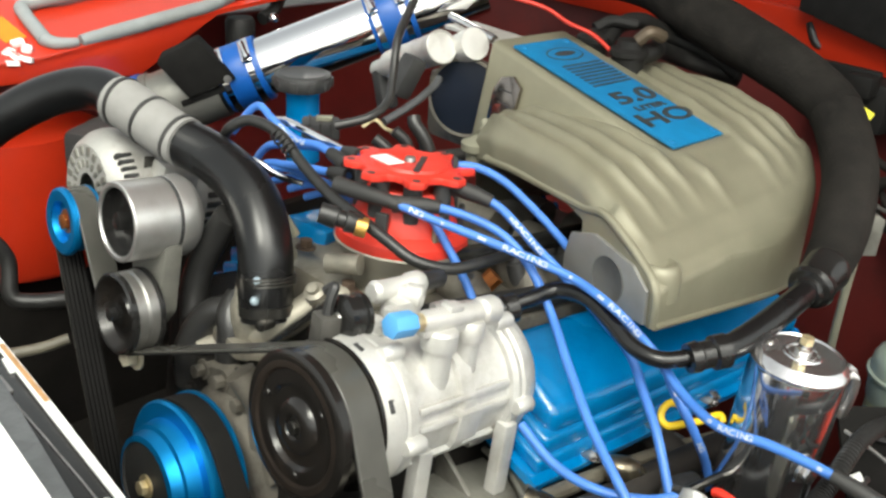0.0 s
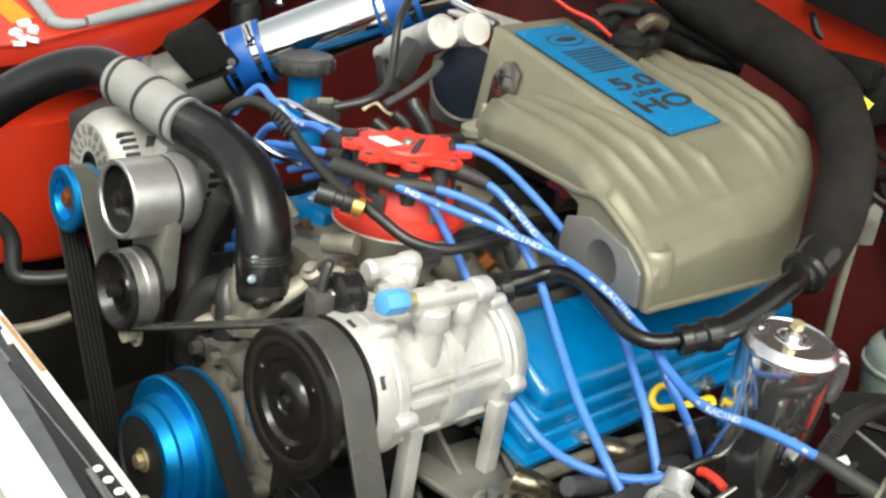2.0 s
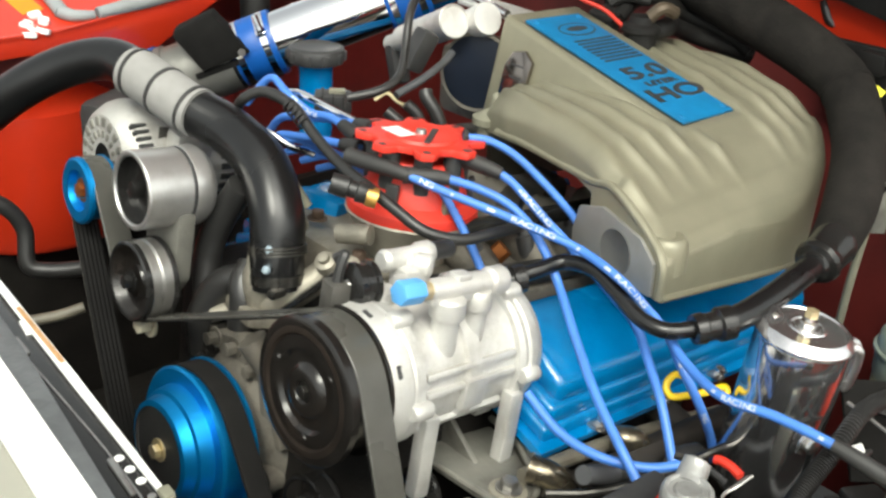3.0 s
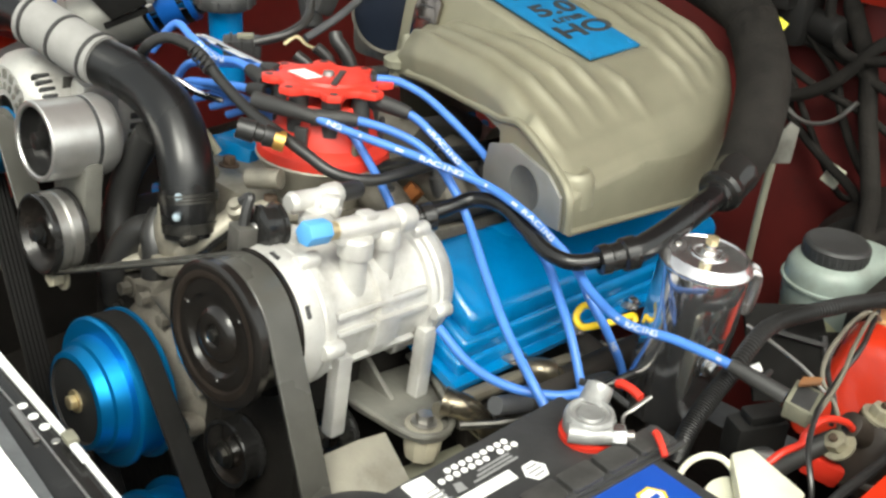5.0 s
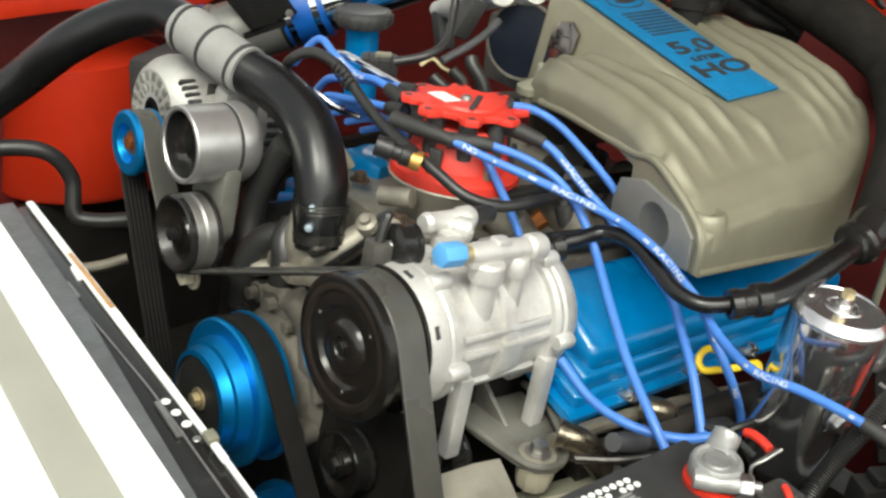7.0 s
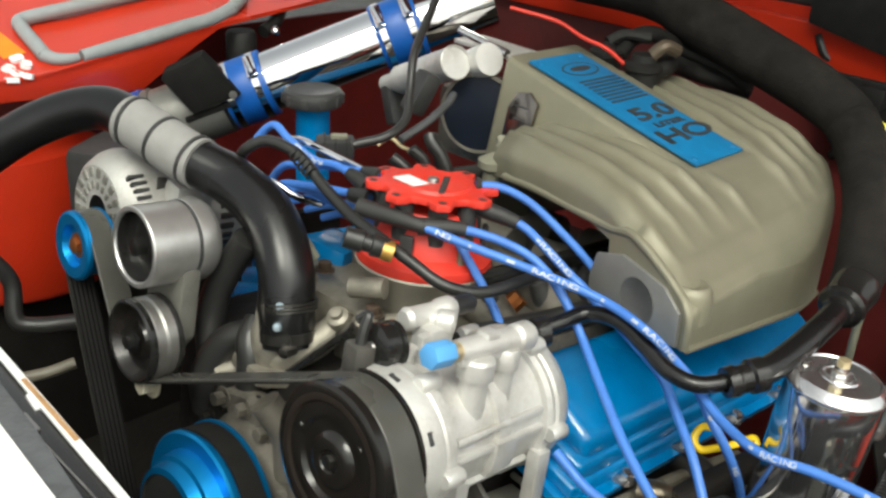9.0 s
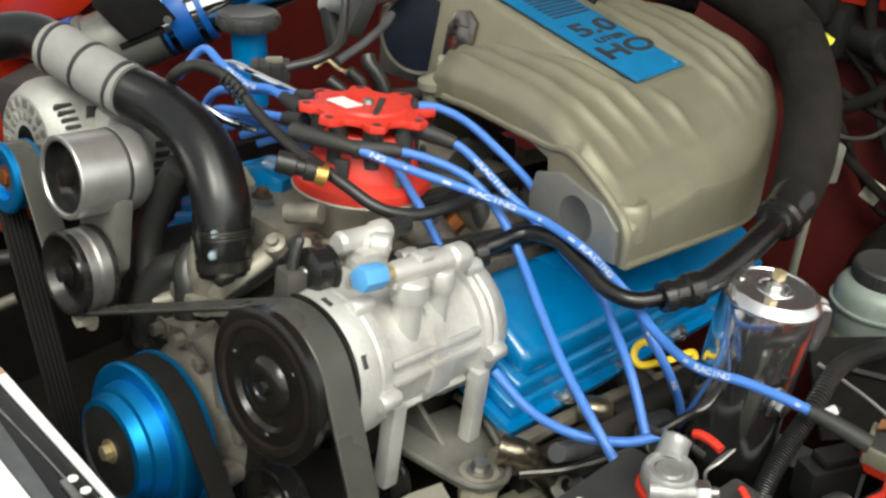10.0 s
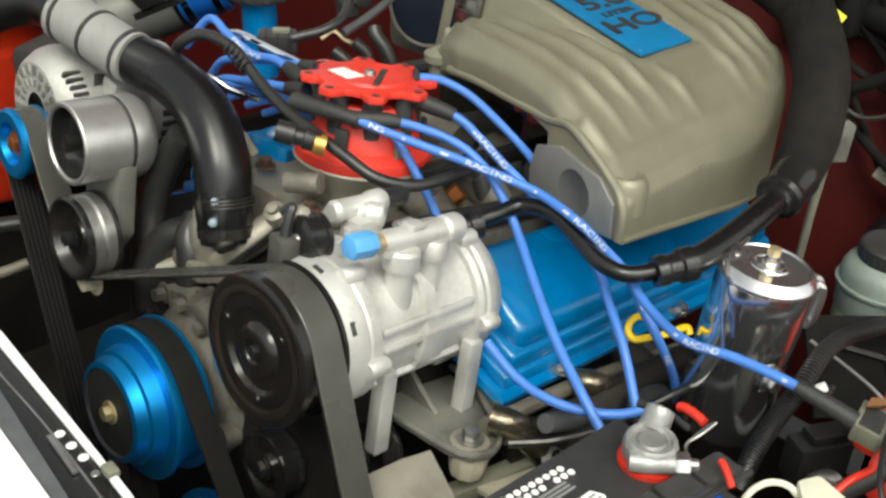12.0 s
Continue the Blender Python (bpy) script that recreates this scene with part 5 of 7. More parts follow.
part("lid_screw", lathe([(0, 0.0035), (0.002, 0.003), (0.0025, 0)], 12, Matrix.Translation((-0.008, 0.03, 0)) @ UP), STEEL, can)
for a in (-62, -48):
    m = Matrix.Rotation(radians(a), 4, 'Z')
    part("hook", tube([m @ Vector(p) for p in ((0.044, 0, -0.006), (0.052, 0, -0.012), (0.053, 0, -0.034), (0.050, 0, -0.052), (0.046, 0, -0.044))], 0.0040, 10), ALU_BRIGHT, can, "chrome spring hook")
part("strap_bolt", hexbolt(0.0095, 0.007, Matrix.Translation((-0.020, -0.0440, -0.098)) @ Matrix.Rotation(radians(-17), 4, 'Z') @ Matrix.Rotation(radians(90), 4, 'X')), ALU_BRIGHT, can)
part("strap_tab", prism([(-0.013, -0.010), (0.004, -0.013), (0.010, 0.004), (-0.002, 0.014)], 0.002, 0.0006, Matrix.Translation((-0.020, -0.0435, -0.098)) @ Matrix.Rotation(radians(-17), 4, 'Z') @ Matrix.Rotation(radians(90), 4, 'X')), ALU_BRIGHT, can)

# ---- brake fluid reservoir ----
res = thing("brake_reservoir", pose(0.733, -0.395, 0.634, 0, 0, -12), "milky plastic brake fluid reservoir with a black cap", "reservoir")
def lobe(grow):
    """plan of the tank: a round end under the cap run out to a smaller one behind"""
    one = [((0.050 + grow) * math.cos(radians(a)), (0.050 + grow) * math.sin(radians(a))) for a in range(85, 276, 10)]
    two = [(0.046 + (0.042 + grow) * math.cos(radians(a)), -0.010 + (0.044 + grow) * math.sin(radians(a))) for a in range(-90, 86, 10)]
    return one + two


def loft(rings):
    """Closed skin through plans of one shape at rising heights."""
    bm = bmesh.new()
    loops = [[bm.verts.new((x, y, z)) for x, y in lobe(g)] for z, g in rings]
    n = len(loops[0])
    for low, top in zip(loops, loops[1:]):
        for k in range(n):
            bm.faces.new((low[k], low[(k + 1) % n], top[(k + 1) % n], top[k]))
    bm.faces.new(loops[-1])
    bm.faces.new(loops[0][::-1])
    bmesh.ops.recalc_face_normals(bm, faces=bm.faces[:])
    return bm


body = loft([(-0.098, -0.010), (-0.095, -0.006), (-0.080, -0.002), (-0.050, 0.0), (-0.034, -0.001), (-0.026, -0.005), (-0.021, -0.011), (-0.0185, -0.018), (-0.018, -0.024)])
part("tank", body, MILKY, res)
part("seam", loft([(-0.0525, 0.0), (-0.0515, 0.0030), (-0.0485, 0.0030), (-0.0475, 0.0)]), MILKY, res)
part("lower_cup", lathe([(-0.125, 0.020), (-0.125, 0.036), (-0.100, 0.040), (-0.080, 0.040)], 36, Matrix.Translation((-0.012, 0.0, 0)) @ UP), MILKY_LOW, res, "yellowed lower cup")
cap = lathe([(-0.022, 0.032), (-0.021, 0.036), (-0.004, 0.037), (-0.001, 0.035), (0.0, 0.032), (-0.001, 0.029), (-0.001, 0)], 44, UP)
cap = part("cap", cap, PLASTIC, res, "black ribbed screw cap")
for k in range(30):
    part("knurl", box(0.0016, 0.003, 0.012, (0.0408, 0, -0.013), 0.0006, Matrix.Rotation(2 * math.pi * k / 30, 4, 'Z') @ Matrix.Scale(0.9, 4)), PLASTIC, cap)
solo("master_cylinder", lathe([(-0.05, 0.0), (-0.05, 0.024), (-0.046, 0.026), (0.14, 0.026), (0.15, 0.05), (0.17, 0.11), (0.20, 0.12), (0.27, 0.12)], 36, Matrix.Translation((0.70, -0.42, 0.515))), BLOCK, "black brake master cylinder and booster on the firewall", "brake booster")

# ---- battery ----
def battery():
    t = thing("battery", pose(0.082, -0.385, 0.678, 0, 0, -4.5), "black battery with white warning label and blue sticker", "battery")
    part("case", box(0.262, 0.176, 0.17, (0.0, -0.088, -0.094), 0.006), PLASTIC, t)
    part("lid", box(0.268, 0.184, 0.020, (0.0, -0.086, -0.010), 0.004), PLASTIC, t)
    slant = pose(0.045, -0.0700, 0, 0, 0, -4)
    part("vent_strip", box(0.214, 0.023, 0.007, (0.004, 0, 0.0025), 0.003, slant), PLASTIC, t, "raised black vent strip")
    for k in range(6):
        cell = prism([(-0.0150, 0.0095), (-0.0150, -0.0080), (-0.0120, -0.0105), (0.0120, -0.0105), (0.0150, -0.0080), (0.0150, 0.0095)], 0.0052, 0.0022, slant @ Matrix.Translation((-0.080 + 0.0338 * k, 0.0, 0.0050)))
        part("vent_cell", cell, CELL, t, "rounded vent cell")
    part("lid_ridge", box(0.225, 0.004, 0.004, (0.005, -0.0128, 0.001), 0.0015, slant), PLASTIC, t)
    lab = part("white_label", prism([(-0.0305, 0.0015), (-0.0290, 0.0025), (-0.0120, 0.0010), (-0.0111, -0.0002), (-0.0137, -0.0506), (-0.0324, -0.0485)], 0.0008, 0, Matrix.Translation((0, 0, 0.0003))), WHITE_PRINT, t, "white barcode label")
    for k in range(6):
        part("barcode_bar", box(0.0105 + 0.003 * (k % 2), 0.0012 + 0.0008 * (k % 3), 0.0004, (-0.0165, -0.014 - 0.0042 * k, 0.0012)), GREY_PRINT, lab)
    for k in range(9):
        part("symbol", lathe([(0, 0.0027), (0.0005, 0.0026), (0.0005, 0)], 12, Matrix.Translation((0.0055 + 0.0066 * k, -0.0048 - 0.0003 * k, 0.0002)) @ UP), WHITE_PRINT, t)
    for k in (0, 1, 2, 3, 4, 5, 6, 8, 9, 10):
        part("symbol", lathe([(0, 0.0027), (0.0005, 0.0026), (0.0005, 0)], 12, Matrix.Translation((-0.005 + 0.0067 * k, -0.0108 - 0.0003 * k, 0.0002)) @ UP), WHITE_PRINT, t)
    part("text_panel", box(0.049, 0.0098, 0.0006, (0.0155, -0.0345, 0.0005), 0, pose(0, 0, 0, 0, 0, -1.5)), WHITE_PRINT, t, "white text strip")
    part("grey_emblem", prism([(-0.004, -0.026), (0.004, -0.027), (0.005, -0.019), (-0.001, -0.0175)], 0.0005, 0, Matrix.Translation((0, 0, 0.0003))), GREY_PRINT, t)
    for k, w in enumerate((0.030, 0.034, 0.042)):
        part("text_bar", box(w, 0.0018, 0.0004, (0.037 - 0.002 * k, -0.0182 - 0.0034 * k, 0.0004)), GREY_PRINT, t)
    hexa = prism([(0.0100 * math.cos(math.pi * k / 3), 0.0098 * math.sin(math.pi * k / 3)) for k in range(6)], 0.0006, 0, Matrix.Translation((0.0535, -0.0427, 0.0002)))
    hx = part("hexagon_mark", hexa, WHITE_PRINT, t, "white hexagon mark")
    for k in range(3):
        part("mark_bar", box(0.013 - 0.003 * abs(k - 1), 0.0015, 0.0004, (0.0535, -0.0385 - 0.0042 * k, 0.0009)), GREY_PRINT, hx)
    tilt = pose(0.0, 0.0, 0, 0, 0, -2)
    blue = part("blue_sticker", box(0.165, 0.046, 0.0008, (0.0445, -0.1065, 0.0004), 0, tilt), LABEL_BLUE, t, "blue sticker with yellow bars")
    ym = prism([(0.0125 * math.cos(math.pi * k / 3), 0.0118 * math.sin(math.pi * k / 3)) for k in range(6)], 0.0005, 0, Matrix.Translation((0.095, -0.1127, 0.0006)))
    yh = part("hexagon_mark", ym, YELLOW, blue, "yellow hexagon mark")
    part("hexagon_field", prism([(0.0098 * math.cos(math.pi * k / 3), 0.0092 * math.sin(math.pi * k / 3)) for k in range(6)], 0.0005, 0, Matrix.Translation((0.095, -0.1127, 0.0009))), WHITE_PRINT, yh)
    part("mark_bar", box(0.012, 0.0042, 0.0004, (0.095, -0.1127, 0.0014)), LABEL_BLUE, yh)
    for k in range(6):
        part("name_bar", box(0.0095, 0.023, 0.0006, (0.0725 - 0.0135 * k, -0.1125, 0.0009), 0.0002, tilt), YELLOW, blue, "yellow lettering bar")
        part("name_notch", box(0.0045, 0.0035, 0.0007, (0.0705 - 0.0135 * k, -0.1085 - 0.006 * (k % 2), 0.0010), 0, tilt), LABEL_BLUE, blue)
    for x, y, lift in ((0.1124, -0.0393, 0.0), (-0.1157, -0.0482, 0.012)):
        red = x > 0
        if red:
            part("washer", lathe([(0.0, 0.0212), (0.0035, 0.0212), (0.0045, 0.014)], 32, Matrix.Translation((x, y, 0.0)) @ UP), RED_WIRE, t, "red felt washer")
        part("post", lathe([(0.0, 0.0112), (0.0185, 0.0108), (0.0205, 0.0092), (0.0205, 0)], 24, Matrix.Translation((x, y, lift)) @ UP), LEAD, t, "lead post")
    return t


battery()


def clamp_terminal(m, label):
    t = thing("battery_clamp", m, label, "battery clamp", "battery clamps")
    part("ring", lathe([(0.005, 0.0108), (0.005, 0.0178), (0.007, 0.0192), (0.016, 0.0192), (0.0195, 0.0182), (0.0215, 0.0168), (0.0215, 0.0150), (0.0190, 0.0140), (0.0190, 0.0108)], 40, UP), LEAD, t)
    part("arm", tube([(0.002, 0.012, 0.0115), (0.005, 0.019, 0.0135), (0.009, 0.0265, 0.018), (0.0115, 0.0305, 0.0225)], [0.0110, 0.0112, 0.0108, 0.0104], 20), LEAD, t, "fat cast cable arm")
    part("arm_hollow", lathe([(0, 0.0072), (0.0008, 0.0066), (0.0008, 0)], 20, frame_to((0.0117, 0.0309, 0.0230), (0.40, 0.60, 0.69))), LEAD, t, "flat cast end")
    jaw = part("jaw", tube([(-0.0170, -0.0130, 0.0115), (-0.004, -0.0140, 0.0115), (0.0140, -0.0145, 0.0115)], [0.0072, 0.0078, 0.0070], 18), LEAD, t, "split clamp jaw")
    part("jaw_web", box(0.024, 0.014, 0.011, (-0.002, -0.0095, 0.0110), 0.004), LEAD, jaw)
    part("bolt_end", lathe([(0.0, 0.0040), (0.0, 0.0078), (0.002, 0.0086), (0.008, 0.0086), (0.010, 0.0076), (0.010, 0)], 6, frame_to((0.0140, -0.0145, 0.0118), (1, -0.05, 0.05))), ALU_BRIGHT, jaw, "bright square bolt end")
    part("stud", lathe([(0, 0.0042), (0.005, 0.0042), (0.006, 0.003), (0.006, 0)], 14, frame_to((0.0245, -0.0150, 0.0122), (1, -0.05, 0.05))), STEEL, jaw)
    return t


clamp_terminal(pose(0.191, -0.433, 0.678, 0, 0, -46), "dull lead battery clamp on the positive post")
clamp_terminal(pose(-0.037, -0.424, 0.690, 0, 0, 150) @ Matrix.Scale(0.9, 4), "dull lead battery clamp on the negative post")
solo("battery_lead", tube([(0.2357, -0.4260, 0.698), (0.2353, -0.4307, 0.700), (0.2340, -0.4400, 0.7005), (0.2322, -0.4487, 0.699)], 0.0036, 12), RED_WIRE, "red battery lead at the clamp", "cable")
solo("red_tail", tube([(0.2095, -0.4760, 0.696), (0.2083, -0.4788, 0.6955), (0.2045, -0.4850, 0.693), (0.2000, -0.4918, 0.689)], 0.0026, 10), RED_WIRE, "short red wire by the battery", "cable")

# ---- intake tract on the far side ----
chrome_pipe = thing("intake_pipe", pose(0, 0, 0), "polished chrome air intake pipe with blue silicone couplers", "intake pipe")
A, B = Vector((0.420, 0.450, 0.776)), Vector((0.604, 0.309, 0.873))
d = (B - A).normalized()
part("pipe", tube([A, A.lerp(B, 0.35), A.lerp(B, 0.7), B, B + Vector((0.07, -0.05, 0.035))], 0.040, 36), CHROME, chrome_pipe)
for f in (0.0, 0.86):
    p = A + (B - A) * f
    cpl = part("coupler", lathe([(-0.030, 0.0405), (-0.030, 0.0440), (-0.028, 0.0450), (0.028, 0.0450), (0.030, 0.0440), (0.030, 0.0405)], 44, frame_to(p, d)), BLUE_SIL, chrome_pipe, "blue silicone coupler")
    for o in (-0.020, 0.018):
        part("clamp", lathe([(-0.0045, 0.0448), (-0.0045, 0.0462), (0.0045, 0.0462), (0.0045, 0.0448)], 44, frame_to(p + d * o, d)), CHROME, cpl, "chrome worm clamp")
        part("clamp_screw", lathe([(-0.016, 0.0), (-0.016, 0.0055), (-0.010, 0.0058), (-0.009, 0.0042), (0.012, 0.0042), (0.013, 0.0)], 14, frame_to(p, d) @ Matrix.Rotation(radians(42), 4, "X") @ Matrix.Translation((o, 0.0, 0.0520)) @ Matrix.Rotation(radians(96), 4, "Z")), CHROME, cpl, "bright worm screw")
        part("clamp_housing", box(0.014, 0.034, 0.007, (o, 0.0, 0.0475), 0.002, frame_to(p, d) @ Matrix.Rotation(radians(42), 4, "X")), CHROME, cpl)
maf = thing("air_meter", frame_to(A - d * 0.085, d), "grey cast air flow meter with a black sensor box", "air meter")
part("barrel", lathe([(-0.06, 0.042), (-0.058, 0.049), (-0.04, 0.049), (-0.038, 0.0455), (0.05, 0.0455)], 40), MAF_CAST, maf)
MW = Vector((-0.306, 0.235, 0.922))
side = Matrix((d, MW, d.cross(MW))).transposed().to_4x4()
side.translation = Vector((0.3895, 0.4489, 0.7957))
side = frame_to(A - d * 0.085, d).inverted() @ side
sbox = prism([(0.010, -0.018), (-0.058, -0.020), (-0.076, 0.036), (-0.070, 0.044), (-0.016, 0.048)], 0.034, 0.003, side @ Matrix.Translation((0, 0, -0.002)))
part("sensor_box", sbox, MATT_BLACK, maf, "black sensor box")
part("sensor_flange", box(0.064, 0.010, 0.030, (-0.040, -0.025, 0.012), 0.003, side), MATT_BLACK, maf, "black box foot")
for x in (-0.062, -0.040):
    part("foot_lug", box(0.012, 0.008, 0.026, (x, -0.034, 0.010), 0.002, side), MAF_CAST, maf)
part("screw", lathe([(0, 0.0055), (0.003, 0.005), (0.0035, 0)], 14, side @ Matrix.Translation((0.000, -0.014, 0.031)) @ UP), STEEL, maf)
part("coupler", lathe([(-0.085, 0.046), (-0.085, 0.0515), (-0.05, 0.0515), (-0.05, 0.046)], 40), BLUE_SIL, maf, "blue silicone coupler")

tb = thing("throttle", pose(0, 0, 0), "bright cast throttle body beside the plenum", "throttle body")
T0 = Vector((0.483, 0.132, 0.8735))
axis = Vector((-0.19, -0.90, 0.395)).normalized()
part("idle_valve", lathe([(-0.165, 0), (-0.165, 0.0118), (-0.130, 0.0124), (-0.126, 0.0180), (-0.10, 0.0184), (-0.01, 0.0190), (-0.004, 0.0200), (0.0, 0.0203), (0.001, 0.0190), (-0.001, 0.0175), (0.0, 0.0)], 36, frame_to(T0, axis)), ALU, tb, "bright cylinder with a flat end")
part("idle_valve", lathe([(-0.05, 0), (-0.05, 0.017), (-0.004, 0.0195), (0.0, 0.0190), (0.001, 0.0)], 36, frame_to(T0 + Vector((0.032, -0.023, 0.0045)), axis)), ALU, tb, "bright cylinder with a flat end")
part("body", box(0.10, 0.09, 0.09, (0.585, 0.165, 0.780), 0.014), ALU_DIRTY, tb)
part("flange", lathe([(-0.02, 0.0), (-0.02, 0.042), (0.0, 0.046), (0.01, 0.046), (0.012, 0)], 36, frame_to((0.520, 0.118, 0.812), (-0.9, -0.4, 0.1))), BLUE_BLACK, tb, "dark blue round throttle housing")
part("flange_ring", lathe([(0.006, 0.0440), (0.006, 0.0480), (0.014, 0.0480), (0.014, 0.0440)], 36, frame_to((0.520, 0.118, 0.812), (-0.9, -0.4, 0.1))), ALU_DIRTY, tb, "grey cast ring")
part("top_edge", tube([(0.588, 0.226, 0.8805), (0.581, 0.18, 0.876), (0.575, 0.134, 0.871)], 0.0052, 10), ALU_BRIGHT, tb, "bright machined flange edge")
part("top_plate", box(0.050, 0.105, 0.006, (0, 0, 0), 0.002, pose(0.606, 0.180, 0.866, 0, 0, -5)), ALU, tb, "pale cast top plate")
part("plug", box(0.022, 0.024, 0.055, (-0.155, 0, -0.026), 0.006, frame_to(T0, axis)), PLASTIC, tb, "black plug")
solo("sensor_plug", box(0.026, 0.022, 0.050, (0, 0, 0), 0.006), PLASTIC, "black sensor plug under the throttle body", "connector", m=pose(0.432, 0.135, 0.845, 10, 25, 0))
solo("throttle_hose", tube([(0.47, 0.15, 0.955), (0.43, 0.132, 0.921), (0.397, 0.113, 0.897), (0.376, 0.095, 0.866), (0.354, 0.077, 0.842), (0.325, 0.075, 0.83), (0.295, 0.092, 0.822)], 0.0048, 12), RUBBER, "thin black vacuum hose by the throttle body", "hose")
solo("crossover_hose", tube([(0.475, 0.125, 0.838), (0.455, 0.115, 0.833), (0.41, 0.10, 0.824), (0.37, 0.10, 0.811)], 0.0046, 12), BOOT_GREY, "black vacuum hose running to the throttle body", "hose")

# ---- bay edges ----
frontb = thing("radiator_support", pose(-0.1150, -0.1288, 0.7348, 0, 0, -4.5) @ Matrix.Scale(0.84, 4), "black channel across the front with drilled bright edge", "radiator support")
frontb["kind"] = "structure"
part("channel", box(0.036, 0.62, 0.006, (0, 0, -0.010), 0.002), BLACK_GLOSS, frontb)
part("rear_lip", box(0.004, 0.62, 0.016, (0.016, 0, -0.0145), 0.001), BLACK_GLOSS, frontb)
part("edge_strip", prism([(0.0115, 0.31), (0.0190, 0.31), (0.0215, 0.05), (0.0210, -0.06), (0.0205, -0.17), (0.0195, -0.255), (0.0160, -0.255), (0.0160, -0.16), (0.0145, -0.06), (0.0130, 0.04)], 0.004, 0.001, Matrix.Translation((0, 0, -0.0062))), WHITE, frontb, "white worn metal edge")
part("edge_flare", prism([(0.0185, -0.240), (0.0190, -0.262), (0.0135, -0.262), (0.0160, -0.248)], 0.004, 0.001, Matrix.Translation((0, 0, -0.0057))), WHITE, frontb)
part("rust_patch", box(0.0042, 0.115, 0.001, (0.0190, 0.120, -0.0016), 0, pose(0, 0, 0, 0, 0, 0.9)), TAN_RUST, frontb, "rusty worn patch")
# grey band stands in for a reflection along the black channel
part("sheen_strip", prism([(-0.024, -0.31), (-0.021, -0.31), (-0.012, -0.10), (-0.003, 0.10), (-0.001, 0.31), (-0.024, 0.31)], 0.006, 0.001, Matrix.Translation((0, 0, -0.006))), GREY_SHEEN, frontb, "grey strip painted as a reflection on the channel")
part("fold_ridge", tube([(-0.008, 0.28, -0.006), (-0.0034, 0.095, -0.006), (0.0012, -0.004, -0.006), (0.0042, -0.087, -0.006), (0.0035, -0.25, -0.006)], 0.0010, 8), STEEL, frontb, "thin folded ridge")
part("bent_tab", box(0.0045, 0.048, 0.003, (0.0030, -0.108, -0.004), 0.001, pose(0, 0, 0, 0, 8, -1)), STEEL, frontb, "worn folded tab")
for k in range(3):
    part("hole", lathe([(0, 0.0040), (0.0006, 0.0037), (0.0006, 0)], 16, Matrix.Translation((0.0086 + 0.0016 * k, -0.0836 - 0.0171 * k, -0.0068)) @ UP), WHITE_PRINT, frontb)
part("hole", lathe([(0, 0.0035), (0.0006, 0.003), (0.0006, 0)], 14, Matrix.Translation((0.0115, -0.138, -0.0068)) @ UP), STEEL, frontb)
part("spring_clip", box(0.006, 0.026, 0.004, (0.0050, 0.1440, -0.0055), 0.0015, pose(0, 0, 0, 0, 6, -3)), WHITE_PRINT, frontb, "white spring clip")
part("clip_foot", prism([(-0.0085, 0.134), (0.0010, 0.130), (0.0020, 0.100), (-0.0060, 0.098)], 0.003, 0.001, Matrix.Translation((0, 0, -0.0075))), STEEL, frontb, "dull clip foot")
part("clip", box(0.010, 0.014, 0.007, (0.0185, -0.148, -0.001), 0.003, pose(0, 0, 0, 0, 0, 0)), OLIVE, frontb, "dirty steel clip")
part("clip_tongue", box(0.006, 0.022, 0.004, (0.0165, -0.168, -0.0005), 0.0015), WHITE_PRINT, frontb)
part("end_cap", box(0.085, 0.020, 0.022, (0.006, -0.318, 0.000), 0.005), BLACK_GLOSS, frontb)
part("end_cap_lip", box(0.085, 0.006, 0.006, (0.006, -0.306, 0.013), 0.002), BLACK_GLOSS, frontb)
lamp = solo("headlamp_housing", lathe([(0.0, 0.0), (0.0, 0.045), (0.02, 0.05), (0.035, 0.035), (0.04, 0)], 32, pose(-0.065, -0.385, 0.612, 0, -60, 0)), WHITE, "white rounded lamp housing at the front corner", "lamp housing")
rad = thing("radiator_cover", pose(-0.1360, -0.1288, 0.7356, 0, 0, -4.5) @ Matrix.Scale(0.84, 4), "white painted sheet cover with a cream stripe above the radiator", "radiator cover")
part("top_sheet", box(0.034, 0.57, 0.006, (-0.017, 0.040, 0), 0.002), WHITE, rad)
part("stripe", box(0.040, 0.56, 0.006, (-0.050, 0.035, -0.006), 0.002), STRIPE, rad, "beige lower stripe")
part("front_sheet", box(0.11, 0.54, 0.006, (-0.122, 0.02, -0.010), 0.002), WHITE, rad)

wing = thing("wing_near", pose(0, 0, 0), "red painted wing flange beside the battery", "wing")
wing["kind"] = "structure"
part("flange", prism([(-0.2, -0.578), (0.60, -0.640), (1.1, -0.66), (1.1, -0.95), (-0.2, -0.95)], 0.012, 0.003, Matrix.Translation((0, 0, 0.700))), RED, wing)
part("inner_lip", box(1.2, 0.010, 0.05, (0.4, -0.618, 0.683), 0.003, pose(0, 0, 0, 0, 0, -3.2)), RED, wing)
part("ridge", box(1.2, 0.016, 0.008, (0.4, -0.690, 0.7135), 0.0035, pose(0, 0, 0, 0, 0, -3.2)), RED, wing)
part("outer_fold", box(1.2, 0.10, 0.010, (0.4, -0.775, 0.718), 0.004, pose(0, 0, 0, 0, 0, -3.2)), RED, wing)
for x, y, w in ((0.330, -0.636, 0.010), (0.352, -0.642, 0.016), (0.262, -0.655, 0.012), (0.430, -0.645, 0.010), (0.500, -0.652, 0.014)):
    part("slot", prism(circle(0.0032, 12), 0.0008, 0, Matrix.Translation((x, y, 0.7122)) @ Matrix.Diagonal((w / 0.0064, 1, 1, 1))), PLASTIC, wing, "dark drilled slot")
